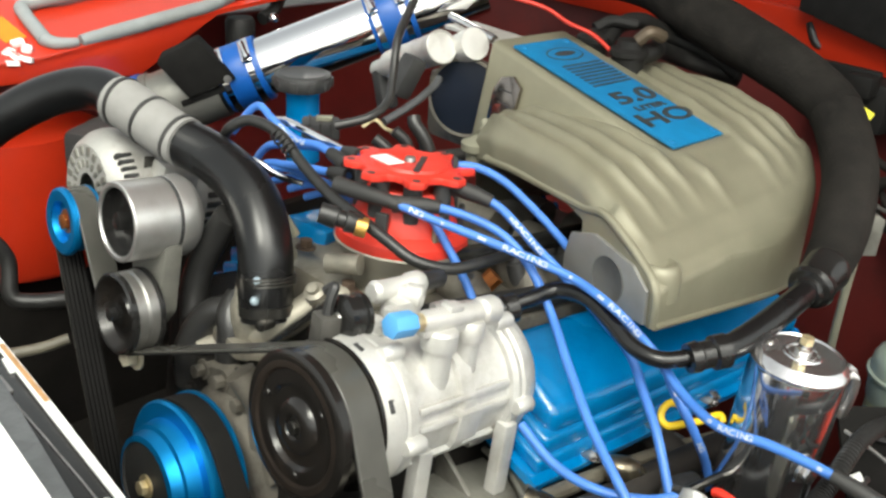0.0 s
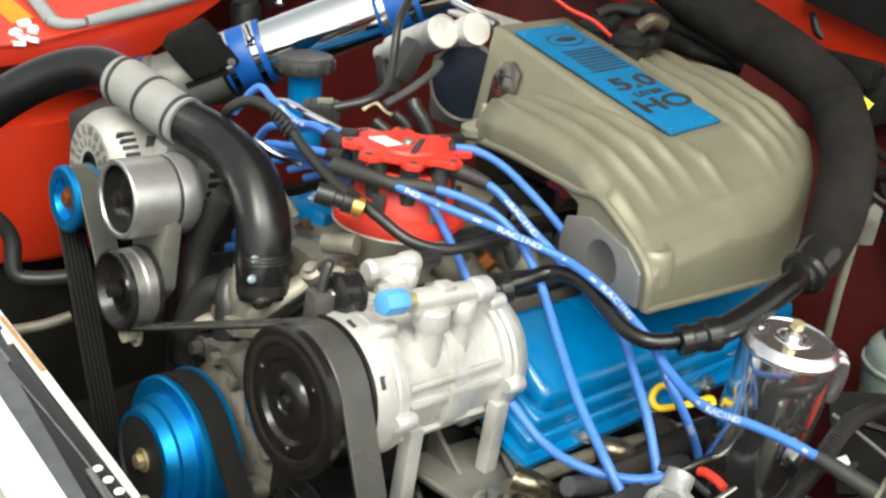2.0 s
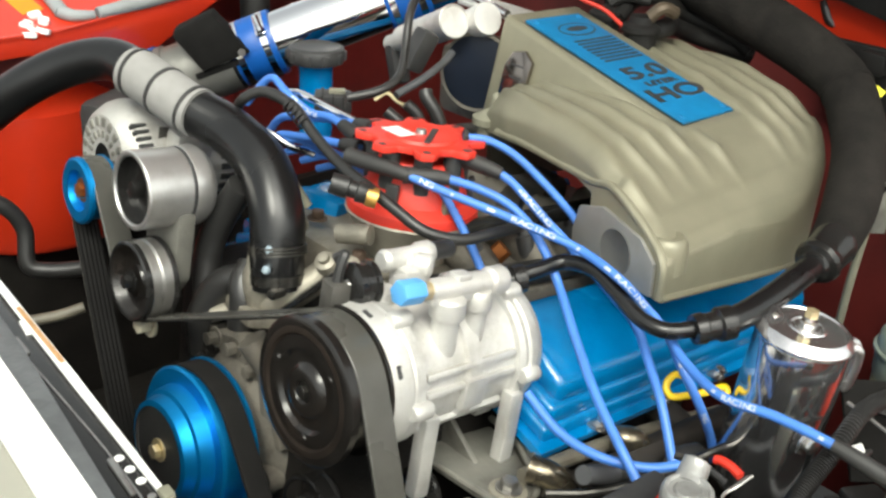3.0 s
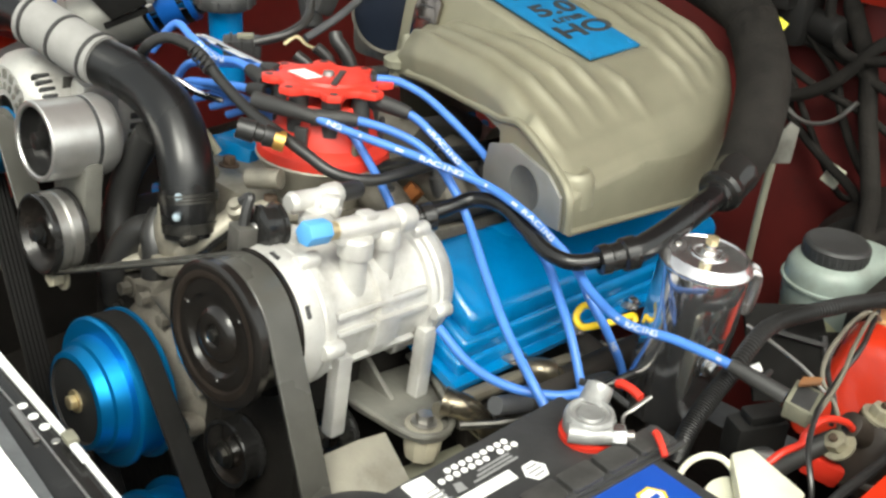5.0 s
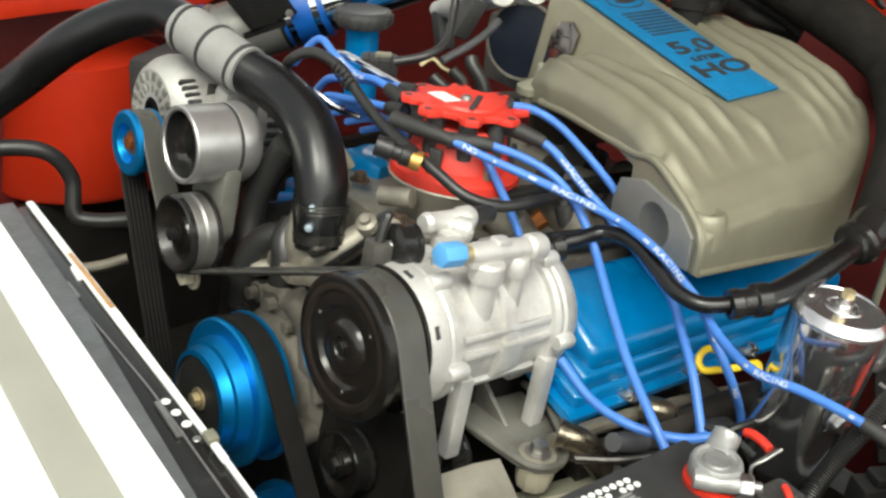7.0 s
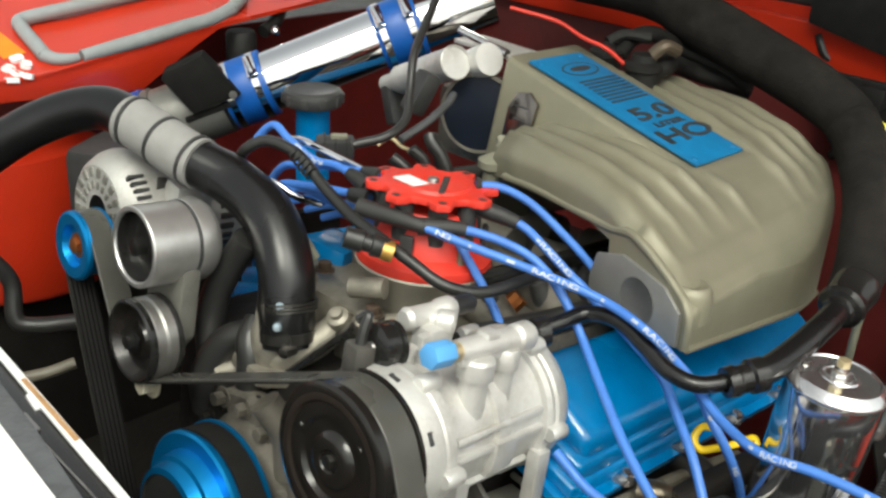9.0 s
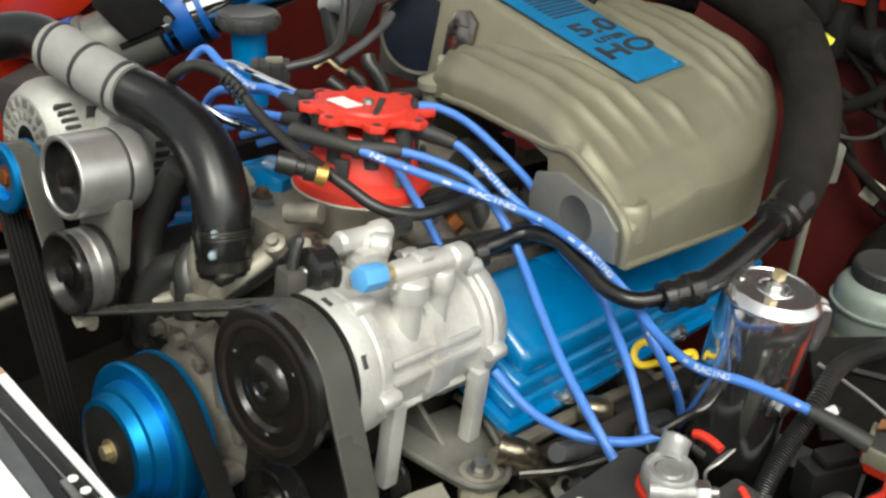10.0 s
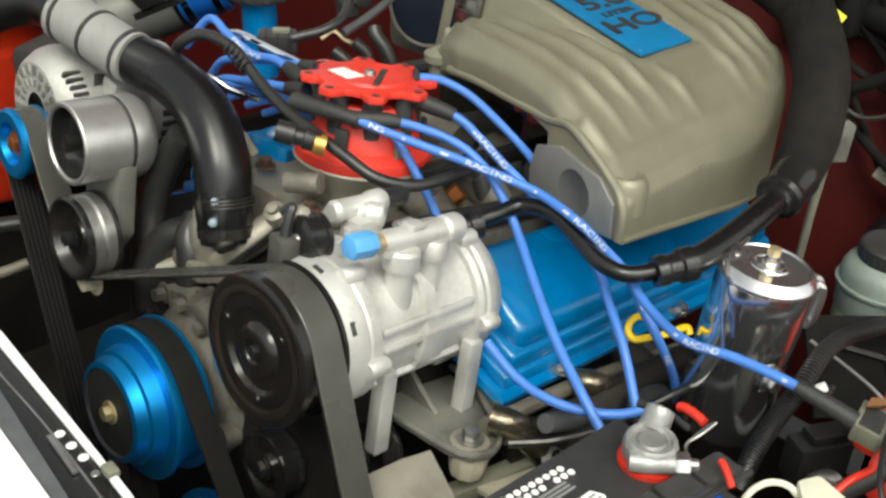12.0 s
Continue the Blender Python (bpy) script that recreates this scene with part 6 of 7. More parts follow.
for x, y in ((0.268, -0.642), (0.400, -0.655)):
    part("pressed_tab", box(0.030, 0.010, 0.004, (x, y, 0.7135), 0.0018, pose(0, 0, 0, 0, 0, 6)), RED, wing)
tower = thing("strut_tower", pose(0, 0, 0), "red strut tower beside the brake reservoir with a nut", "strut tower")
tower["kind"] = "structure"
tw = bmesh.new()
mi = [tw.verts.new(p) for p in ((0.470, -0.478, 0.560), (0.470, -0.66, 0.560), (0.575, -0.66, 0.560), (0.575, -0.468, 0.560))]
hi = [tw.verts.new(p) for p in ((0.505, -0.500, 0.660), (0.530, -0.64, 0.660), (0.560, -0.64, 0.660), (0.556, -0.490, 0.660))]
for k in range(4):
    tw.faces.new((mi[k], mi[(k + 1) % 4], hi[(k + 1) % 4], hi[k]))
tw.faces.new(hi)
bmesh.ops.recalc_face_normals(tw, faces=tw.faces[:])
bmesh.ops.bevel(tw, geom=tw.edges[:], offset=0.016, segments=4, affect='EDGES', profile=0.5)
part("tower", tw, RED, tower)
part("tower_base", box(0.22, 0.19, 0.26, (0.690, -0.562, 0.515), 0.012), BLOCK, tower, "dark block behind the red tower")
part("nut", lathe([(0.0, 0.0165), (0.003, 0.0165), (0.005, 0.0140), (0.014, 0.0125), (0.017, 0.0090), (0.028, 0.0075), (0.030, 0.005), (0.030, 0.0)], 18, Matrix.Translation((0.580, -0.510, 0.648)) @ UP), TAN_RUST, tower, "tan stud nut")
farw = thing("wing_far", pose(0, 0, 0), "red painted front gusset with grey seam sealer", "wing")
farw["kind"] = "structure"
part("gusset", prism([(-0.30, 0.755), (0.15, 0.770), (0.335, 0.757), (0.40, 0.795), (0.480, 0.838), (0.196, 0.800), (-0.30, 0.790)], 0.006, 0.002, Matrix.Translation((0, 0.586, 0)) @ Matrix.Rotation(radians(90), 4, 'X')), RED, farw)
sh = bmesh.new()
near = [sh.verts.new(p) for p in ((-0.30, 0.580, 0.786), (0.196, 0.580, 0.7975), (0.485, 0.580, 0.8375), (0.90, 0.620, 0.865))]
away = [sh.verts.new(p) for p in ((-0.30, 0.95, 0.86), (0.196, 0.95, 0.90), (0.485, 0.95, 0.92), (0.90, 0.95, 0.93))]
for k in range(3):
    sh.faces.new((near[k], near[k + 1], away[k + 1], away[k]))
got = bmesh.ops.extrude_face_region(sh, geom=sh.faces[:])
bmesh.ops.translate(sh, vec=(0, 0, -0.006), verts=[g for g in got["geom"] if isinstance(g, bmesh.types.BMVert)])
part("shelf", sh, RED, farw, angle=10)
FRAME = [(0.217, 0.610, 0.814), (0.219, 0.644, 0.824), (0.222, 0.682, 0.835), (0.230, 0.701, 0.842), (0.280, 0.701, 0.849), (0.390, 0.697, 0.862), (0.517, 0.688, 0.877), (0.547, 0.656, 0.873), (0.531, 0.622, 0.862), (0.495, 0.598, 0.849), (0.454, 0.588, 0.841), (0.403, 0.587, 0.834), (0.341, 0.586, 0.825), (0.292, 0.587, 0.818), (0.256, 0.588, 0.813)]
part("sealer", tube(FRAME[:10], 0.0098, 12), SEALER, farw, "grey foam seal round the pressed opening")
part("sealer", tube(FRAME[9:], [0.0098, 0.0100, 0.0105, 0.0100, 0.0085], 12), SEALER, farw, "grey foam seal along the edge")
part("sealer", tube([(0.252, 0.589, 0.812), (0.238, 0.591, 0.8115), (0.224, 0.598, 0.812), (0.217, 0.612, 0.8145)], [0.0060, 0.0075, 0.0085, 0.0095], 12), SEALER, farw, "torn foam corner")
part("sticker", box(0.030, 0.062, 0.0012, (0, 0, 0), 0), ORANGE, farw, "orange sticker", m=pose(0.184, 0.662, 0.8212, 15.5, -8, 4))
for k, (x, y, z) in enumerate(((0.185, 0.623, 0.811), (0.166, 0.607, 0.804), (0.189, 0.606, 0.807), (0.171, 0.593, 0.801), (0.179, 0.584, 0.799), (0.160, 0.584, 0.796))):
    part("sticker_mark", box(0.017, 0.013, 0.0014, (0, 0, 0), 0.004), WHITE_PRINT, farw, "white printed mark", m=pose(x, y, z, 15.5, -8, 35 * k))
solo("strut_tower_far", lathe([(0.0, 0.0), (0.0, 0.10), (0.02, 0.13), (0.205, 0.155), (0.215, 0.150), (0.215, 0.0)], 40, pose(0.20, 0.75, 0.69, 0, 90, 0)), RED, "rounded red strut tower on the far side", "strut tower", kind="structure")


# ---- wiring and small parts by the battery ----
fun = thing("filler_funnel", pose(0, 0, 0), "cream plastic washer bottle filler beside the battery", "washer bottle")
part("neck", lathe([(-0.05, 0.026), (-0.012, 0.029), (0.0, 0.030), (0.004, 0.028), (0.004, 0.0)], 32, frame_to((0.258, -0.532, 0.634), (0.05, 0.0, 1))), CREAM, fun)
part("flap_lid", prism([(0.012, 0.031), (0.030, 0.022), (0.012, -0.031), (-0.024, -0.033), (-0.029, 0.001)], 0.014, 0.004), CREAM, fun, "cream flap lid", m=pose(0.269, -0.536, 0.641))
part("vent_tube", tube([(0.246, -0.486, 0.630), (0.248, -0.484, 0.640), (0.256, -0.486, 0.648), (0.268, -0.492, 0.651), (0.275, -0.502, 0.650), (0.276, -0.512, 0.645)], 0.0026, 10), CREAM, fun, "white vent tube")
part("bottle", box(0.12, 0.10, 0.14, (0.28, -0.55, 0.51), 0.02), CREAM, fun)

sol = thing("starter_relay", pose(0, 0, 0), "brown-black starter relay with tarnished terminal nuts", "relay")
part("can", lathe([(-0.045, 0.0), (-0.045, 0.026), (-0.040, 0.031), (0.014, 0.031), (0.020, 0.028), (0.022, 0.020), (0.022, 0.0)], 32, frame_to((0.432, -0.572, 0.618), (0.25, -0.3, 0.9))), RELAY, sol)
part("neck", lathe([(-0.01, 0.013), (0.016, 0.012), (0.018, 0.009), (0.018, 0)], 20, frame_to((0.410, -0.558, 0.634), (-0.6, 0.45, 0.5))), RELAY, sol)
part("plate", box(0.07, 0.05, 0.006, (0.43, -0.57, 0.596), 0.002), STEEL, sol)
for p, d in (((0.424, -0.563, 0.645), (0.1, -0.2, 0.9)), ((0.385, -0.551, 0.630), (-0.5, 0.3, 0.7))):
    m = frame_to(p, d) @ Matrix.Rotation(radians(90), 4, 'Y')
    part("stud_nut", hexbolt(0.0094, 0.009, m), PALE_NUT, sol, "tarnished terminal nut")
    part("stud", lathe([(0.004, 0.0034), (0.015, 0.0034), (0.016, 0.0)], 12, frame_to(p, d)), RUST, sol)
solo("relay_cable", tube([(0.290, -0.524, 0.640), (0.313, -0.531, 0.651), (0.333, -0.537, 0.652), (0.342, -0.536, 0.656), (0.353, -0.539, 0.664), (0.369, -0.544, 0.662), (0.386, -0.552, 0.653), (0.398, -0.556, 0.640)], 0.0030, 10), RED_WIRE, "red insulated cable at the starter relay", "cable")
solo("ground_cable", tube([(0.335, -0.51, 0.60), (0.362, -0.527, 0.615), (0.382, -0.540, 0.628), (0.410, -0.556, 0.635)], 0.0085, 12), RUBBER_MATT, "thick black cable at the starter relay", "cable")
solo("red_tie", box(0.012, 0.034, 0.020, (0, 0, 0), 0.005), RED_WIRE, "red terminal boot on the thick cable", "boot", m=pose(0.378, -0.545, 0.606, 20, 0, 30))
con = thing("wiring_connector", pose(0, 0, 0), "greenish tan open connector shell beside the relay", "connector")
CU, CV = Vector((-0.0015, -0.0234, 0.0)), Vector((-0.0360, -0.0064, 0.0))
cm = Matrix((CU.normalized(), CV.normalized(), CU.normalized().cross(CV.normalized()))).transposed().to_4x4()
cm.translation = Vector((0.374, -0.518, 0.657))
for x in (-0.0105, 0.0105):
    part("side_wall", box(0.0040, 0.037, 0.016, (x, 0, -0.002), 0.001, cm), CON_TAN, con)
for y in (-0.0165, 0.0165):
    part("end_wall", box(0.0175, 0.0040, 0.015, (0, y, -0.002), 0.001, cm), CON_TAN, con)
part("floor_plate", box(0.0175, 0.030, 0.003, (0, 0, -0.008), 0.0005, cm), PLASTIC, con, "black inner floor")
part("key", box(0.0030, 0.022, 0.010, (0.001, 0.003, -0.003), 0.0008, cm), CON_TAN, con)
part("latch", box(0.012, 0.006, 0.004, (-0.002, -0.021, 0.004), 0.001, cm), STEEL, con, "bright latch")
solo("rust_tab", prism([(-0.010, -0.004), (0.007, -0.005), (0.010, 0.001), (-0.005, 0.004)], 0.004, 0.001), OLD_RUST, "orange tan tab beside the connector", "tab", m=pose(0.387, -0.515, 0.673, 20, -20, -60))
B = "thin black wire strung past the relay"
solo("thin_wire", tube([(0.285, -0.580, 0.60), (0.297, -0.565, 0.645), (0.318, -0.548, 0.664), (0.355, -0.536, 0.668), (0.38, -0.532, 0.669), (0.429, -0.526, 0.671), (0.459, -0.526, 0.681), (0.543, -0.508, 0.672)], 0.0024, 8), RUBBER, B, "wire", "thin black wires")
solo("thin_wire", tube([(0.405, -0.535, 0.63), (0.413, -0.53, 0.648), (0.421, -0.516, 0.666), (0.43, -0.511, 0.681), (0.486, -0.504, 0.678), (0.545, -0.499, 0.668)], 0.0024, 8), RUBBER, B, "wire", "thin black wires")
solo("edge_cable", tube([(0.245, -0.575, 0.62), (0.263, -0.576, 0.637), (0.305, -0.584, 0.652), (0.362, -0.594, 0.660), (0.46, -0.600, 0.675), (0.56, -0.61, 0.69)], 0.0042, 10), RUBBER_MATT, "black cable along the red wing edge", "cable")
solo("corrugated_loom", tube([(0.255, -0.475, 0.640), (0.275, -0.471, 0.657), (0.304, -0.469, 0.670), (0.339, -0.468, 0.681), (0.392, -0.462, 0.689), (0.430, -0.463, 0.688), (0.463, -0.474, 0.688), (0.517, -0.489, 0.682), (0.56, -0.505, 0.676), (0.599, -0.524, 0.67)], 0.0066, 14, rings=120, ring_amp=0.0012), RUBBER, "black corrugated wiring loom beside the canister", "loom")
solo("corrugated_loom", tube([(0.36, -0.505, 0.600), (0.334, -0.505, 0.612), (0.312, -0.512, 0.618), (0.29, -0.515, 0.60)], 0.011, 14, rings=20, ring_amp=0.0011), RUBBER, "black corrugated loom behind the washer filler", "loom")
solo("corrugated_loom", tube([(0.55, -0.57, 0.675), (0.505, -0.582, 0.670), (0.471, -0.588, 0.660), (0.44, -0.590, 0.640)], 0.012, 14, rings=24, ring_amp=0.0012), RUBBER, "black corrugated loom on the strut tower", "loom")
bxs = thing("fuse_holder", pose(0.385, -0.482, 0.612, 0, 0, -30), "black plastic fuse holder behind the battery", "fuse holder")
part("base", box(0.05, 0.026, 0.04, (0, 0, -0.014), 0.005), SHADE_PLASTIC, bxs)
part("lid", box(0.036, 0.020, 0.010, (0.004, 0, 0.010), 0.004), SHADE_PLASTIC, bxs)
for k in range(4):
    solo("bare_wire", tube([(0.2030, -0.4535, 0.692), (0.2040 + 0.0006 * k, -0.4525, 0.699), (0.2130, -0.4540 - 0.0008 * k, 0.7030 + 0.0004 * k), (0.2262 + 0.0014 * (k % 2), -0.4562 - 0.0010 * k, 0.7060 + 0.0008 * k)], 0.0011, 6), STEEL, "frayed bare wire strand at the battery clamp", "wire", "frayed strands")
wb = thing("wiring_bracket", pose(0, 0, 0), "black sheet bracket with a white clip behind the loom", "bracket")
bu, bv = Vector((0.053, -0.034, -0.007)).normalized(), Vector((-0.048, -0.027, -0.053)).normalized()
bw = bu.cross(bv).normalized()
bm_ = Matrix((bu, bw.cross(bu).normalized(), bw)).transposed().to_4x4()
bm_.translation = Vector((0.485, -0.464, 0.632))
part("sheet", prism([(-0.050, -0.045), (0.034, -0.045), (0.040, 0.010), (0.030, 0.045), (-0.050, 0.045)], 0.004, 0.001, bm_), MATT_BLACK, wb)
part("fold", box(0.060, 0.005, 0.006, (0.004, -0.012, -0.003), 0.001, bm_ @ Matrix.Rotation(radians(14), 4, "Z")), PLASTIC, wb, "folded edge")
part("fold", box(0.006, 0.040, 0.006, (0.030, 0.006, -0.003), 0.001, bm_), PLASTIC, wb, "folded edge")
part("clip", box(0.0085, 0.0060, 0.006, (0, 0, 0), 0.001), WHITE_PRINT, wb, "white plastic clip", m=pose(0.368, -0.476, 0.675, 0, -30, -46))
part("clip_stalk", tube([(0.368, -0.476, 0.674), (0.375, -0.473, 0.655), (0.400, -0.468, 0.640), (0.440, -0.462, 0.630)], 0.0028, 8), PLASTIC, wb)
solo("clamp_wire", tube([(0.226, -0.398, 0.69), (0.237, -0.416, 0.686), (0.245, -0.432, 0.676)], 0.0030, 8), RUBBER, "short black wire at the battery clamp", "wire")
LOOP = [(0.367, -0.314, 0.66), (0.362, -0.308, 0.66), (0.355, -0.306, 0.655), (0.35, -0.309, 0.649), (0.351, -0.316, 0.645), (0.359, -0.324, 0.647), (0.373, -0.334, 0.65), (0.389, -0.343, 0.654), (0.389, -0.348, 0.649)]
solo("dipstick_loop", tube(LOOP, 0.0034, 10), YELLOW, "yellow dipstick loop by the valve cover", "dipstick")
solo("battery_boot", lathe([(-0.008, 0.064), (0.0, 0.062), (0.010, 0.053), (0.016, 0.038), (0.018, 0.0)], 48, Matrix.Translation((-0.014, -0.410, 0.678)) @ UP), RUBBER_MATT, "rounded black rubber cover on the battery corner", "cover")

# ---- below the compressor ----
solo("steel_shield", prism([(-0.044, -0.030), (0.020, -0.042), (0.044, 0.013), (0.020, 0.022), (-0.018, 0.030)], 0.004, 0.001), CAST_TAN, "bent grey steel shield under the compressor", "shield", m=pose(0.113, -0.272, 0.588, 4, -4, 0))
solo("cross_rail", box(0.12, 0.018, 0.016, (0, 0, 0), 0.004), OLIVE, "dirty olive painted rail behind the battery", "rail", m=pose(0.215, -0.272, 0.533, 0, -8, -20))
solo("exhaust_flange", tube([(0.24, -0.27, 0.555), (0.30, -0.285, 0.560), (0.40, -0.30, 0.565), (0.55, -0.32, 0.56)], 0.015, 14), HEADER, "sooty exhaust header below the valve cover", "exhaust header")
solo("plug_boot", tube([(0.30, -0.335, 0.575), (0.275, -0.325, 0.585), (0.255, -0.318, 0.588)], 0.010, 12), RUBBER_MATT, "black spark plug boot below the valve cover", "boot")
solo("plug_boot", tube([(0.38, -0.335, 0.580), (0.35, -0.335, 0.59), (0.325, -0.345, 0.60)], 0.010, 12), RUBBER_MATT, "black spark plug boot below the valve cover", "boot")

# ---- round the thermostat ----
idl = thing("small_idler", frame_to((0.121, -0.150, 0.7605), (0.93, -0.12, -0.1)) @ Matrix.Scale(0.9, 4), "small black grooved idler behind the compressor", "idler")
part("wheel", lathe([(-0.012, 0.006), (-0.012, 0.012), (-0.010, 0.018), (-0.008, 0.021), (-0.003, 0.021), (-0.002, 0.0185), (0.008, 0.0185), (0.009, 0.021), (0.013, 0.021), (0.014, 0)], 36), BLACK_GLOSS, idl)
part("axle", lathe([(-0.014, 0), (-0.014, 0.005), (-0.011, 0.006), (-0.011, 0)], 16), STEEL, idl)
wp = thing("wire_connector", pose(0.102, -0.143, 0.751, 0, 7, -10), "grey wire connector standing on the compressor", "connector")
part("shell", box(0.018, 0.020, 0.030, (0, 0, 0), 0.003), ALU_SHADE, wp)
part("skirt", box(0.022, 0.024, 0.010, (0, 0, -0.016), 0.003), ALU_SHADE, wp)
part("lead", tube([(0.0, 0.0, 0.014), (0.003, 0.002, 0.028), (0.006, 0.004, 0.036), (0.002, 0.010, 0.030)], 0.0045, 8), RUBBER, wp, "black lead")
solo("black_strap", box(0.105, 0.020, 0.006, (0, 0, 0), 0.002), BLACK_GLOSS, "flat black bracket beside the thermostat housing", "bracket", m=frame_to((0.157, -0.016, 0.676), (0.045, -0.075, 0.082)))
solo("bypass_hose", tube([(0.157, 0.079, 0.760), (0.145, 0.104, 0.715), (0.135, 0.113, 0.675), (0.127, 0.103, 0.63), (0.132, 0.09, 0.60)], 0.0145, 16), RUBBER, "black bypass hose beside the tensioner", "hose")
solo("bypass_hose", tube([(0.150, 0.055, 0.684), (0.136, 0.049, 0.672), (0.130, 0.040, 0.655), (0.125, 0.037, 0.630)], 0.014, 16), RUBBER, "short black hose under the thermostat housing", "hose")
for k, (p, q) in enumerate((((0.115, 0.075, 0.632), (0.135, 0.055, 0.640)), ((0.125, -0.005, 0.622), (0.14, -0.03, 0.628)), ((0.11, -0.02, 0.60), (0.12, -0.05, 0.605)))):
    solo("hose_fitting", tube([p, q], 0.009, 12), CAST_OILY_LIT, "dirty cast hose fitting on the front cover", "fitting")
for p, q in (((0.20, -0.02, 0.735), (0.215, -0.05, 0.74)), ((0.215, -0.055, 0.705), (0.23, -0.075, 0.71)), ((0.19, 0.03, 0.725), (0.2, 0.06, 0.73))):
    solo("manifold_stud", tube([p, q], 0.010, 12), CAST_OILY_LIT, "dirty cast boss on the intake manifold", "boss")
solo("injector_clip", tube([(0.335, -0.098, 0.700), (0.345, -0.104, 0.712)], 0.010, 10), COPPER, "orange injector under the ignition wires", "injector")
solo("fuel_rail", tube([(0.30, -0.085, 0.735), (0.42, -0.09, 0.722), (0.62, -0.09, 0.70)], 0.010, 12), BLACK_GLOSS, "black fuel rail under the plenum", "fuel rail")
solo("rail_loom", tube([(0.24, -0.115, 0.705), (0.31, -0.13, 0.700), (0.40, -0.14, 0.69), (0.60, -0.14, 0.67)], 0.012, 12), RUBBER_MATT, "black wrapped wiring along the lower intake", "loom")
for k in range(4):
    solo("injector", lathe([(0, 0.008), (0.012, 0.010), (0.03, 0.010), (0.032, 0.007), (0.045, 0.007)], 16, frame_to((0.31 + 0.075 * k, -0.105, 0.690 - 0.009 * k), (0.0, 0.4, 1))), PLASTIC, "black fuel injector in the lower intake", "injector", "injectors")
solo("far_injector_loom", tube([(0.30, 0.115, 0.74), (0.36, 0.11, 0.755), (0.42, 0.10, 0.755), (0.50, 0.09, 0.75)], 0.009, 12), RUBBER_MATT, "black wrapped wiring behind the distributor", "loom")
for k in range(3):
    solo("rail_fitting", tube([(0.345 + 0.035 * k, 0.055 + 0.012 * k, 0.755), (0.345 + 0.035 * k, 0.06 + 0.012 * k, 0.790), (0.335 + 0.035 * k, 0.075 + 0.008 * k, 0.806)], 0.0065, 12), RUBBER, "black elbow fitting behind the distributor", "fitting", "elbow fittings")
solo("regulator", lathe([(0, 0.012), (0.02, 0.012), (0.022, 0.018), (0.030, 0.018), (0.034, 0.010), (0.04, 0.0)], 24, Matrix.Translation((0.452, 0.035, 0.760)) @ UP), OLIVE, "small tarnished pressure regulator by the plenum", "regulator")
# box added to fill in the front end of the far valve cover
solo("cover_end_box", box(0.055, 0.050, 0.040, (0, 0, 0), 0.008), BLUE_PAINT, "blue box standing in for the front end of the far cover", "bracket", m=pose(0.290, 0.112, 0.692, 10, 7, 20))

# ---- behind the plenum, cowl and firewall ----
ev = thing("vapour_valve", pose(0.675, 0.005, 0.835), "black round vapour valves behind the plenum plate", "valve")
part("valve", lathe([(0, 0.020), (0.03, 0.020), (0.032, 0.024), (0.038, 0.024), (0.042, 0.016), (0.05, 0.015), (0.052, 0)], 28, UP), SHADE_PLASTIC, ev)
part("valve", lathe([(0, 0.018), (0.03, 0.018), (0.032, 0.021), (0.038, 0.021), (0.042, 0.014), (0.05, 0)], 28, Matrix.Translation((0.0, 0.055, 0.005)) @ UP), SHADE_PLASTIC, ev)
part("brass_elbow", tube([(0.0, -0.01, 0.05), (0.01, -0.02, 0.062), (0.03, -0.025, 0.055)], 0.008, 10), OLD_BRASS, ev, "tarnished elbow")
part("brass_elbow", tube([(0.0, 0.055, 0.053), (0.02, 0.045, 0.062), (0.04, 0.02, 0.06)], 0.007, 10), SHADE_PLASTIC, ev, "tarnished elbow")
solo("vapour_hose", tube([(0.678, 0.045, 0.872), (0.72, 0.055, 0.888), (0.76, 0.05, 0.89), (0.822, 0.046, 0.865), (0.848, -0.005, 0.845), (0.861, -0.04, 0.826)], 0.0105, 12), SHADE_PLASTIC, "black vapour hose behind the plenum", "hose")
solo("vapour_hose", tube([(0.678, 0.005, 0.862), (0.71, -0.005, 0.868), (0.76, 0.02, 0.86), (0.82, 0.02, 0.84), (0.87, -0.04, 0.82)], 0.012, 12), SHADE_PLASTIC, "black vapour hose behind the plenum", "hose")
solo("red_wire", tube([(0.58, 0.14, 0.925), (0.609, 0.091, 0.915), (0.627, 0.064, 0.899), (0.645, 0.040, 0.888), (0.66, 0.02, 0.87)], 0.0026, 8), RED_WIRE, "thin red wire behind the plenum", "wire")
tag = solo("paper_tag", prism([(-0.015, -0.006), (0.015, -0.006), (0.015, 0.006), (-0.015, 0.006)], 0.001), TAG_YELLOW, "small yellow paper tag on the foam sleeve", "tag", m=Matrix.Translation((0.780, -0.2435, 0.8435)) @ Matrix((Vector((0.25, -0.86, -0.44)), Vector((0.60, -0.22, 0.77)), Vector((-0.76, -0.46, 0.46)))).transposed().to_4x4(), smooth=False)
wm = thing("wiper_motor", pose(1.0, -0.15, 0.80), "black wiper motor housing on the cowl", "motor")
part("trim_panel", prism([(-0.055, 0.903), (-0.182, 0.876), (-0.40, 0.83), (-0.40, 1.0), (-0.055, 1.0)], 0.012, 0.003, Matrix(((0, 0, 1, 0), (1, 0, 0, 0), (0, 1, 0, 0), (0, 0, 0, 1))) @ Matrix.Translation((0.15, -0.80, -0.035))), SHADE_PLASTIC, wm, "black trim panel")
part("housing", box(0.09, 0.11, 0.07, (0, 0, 0), 0.014), SHADE_PLASTIC, wm)
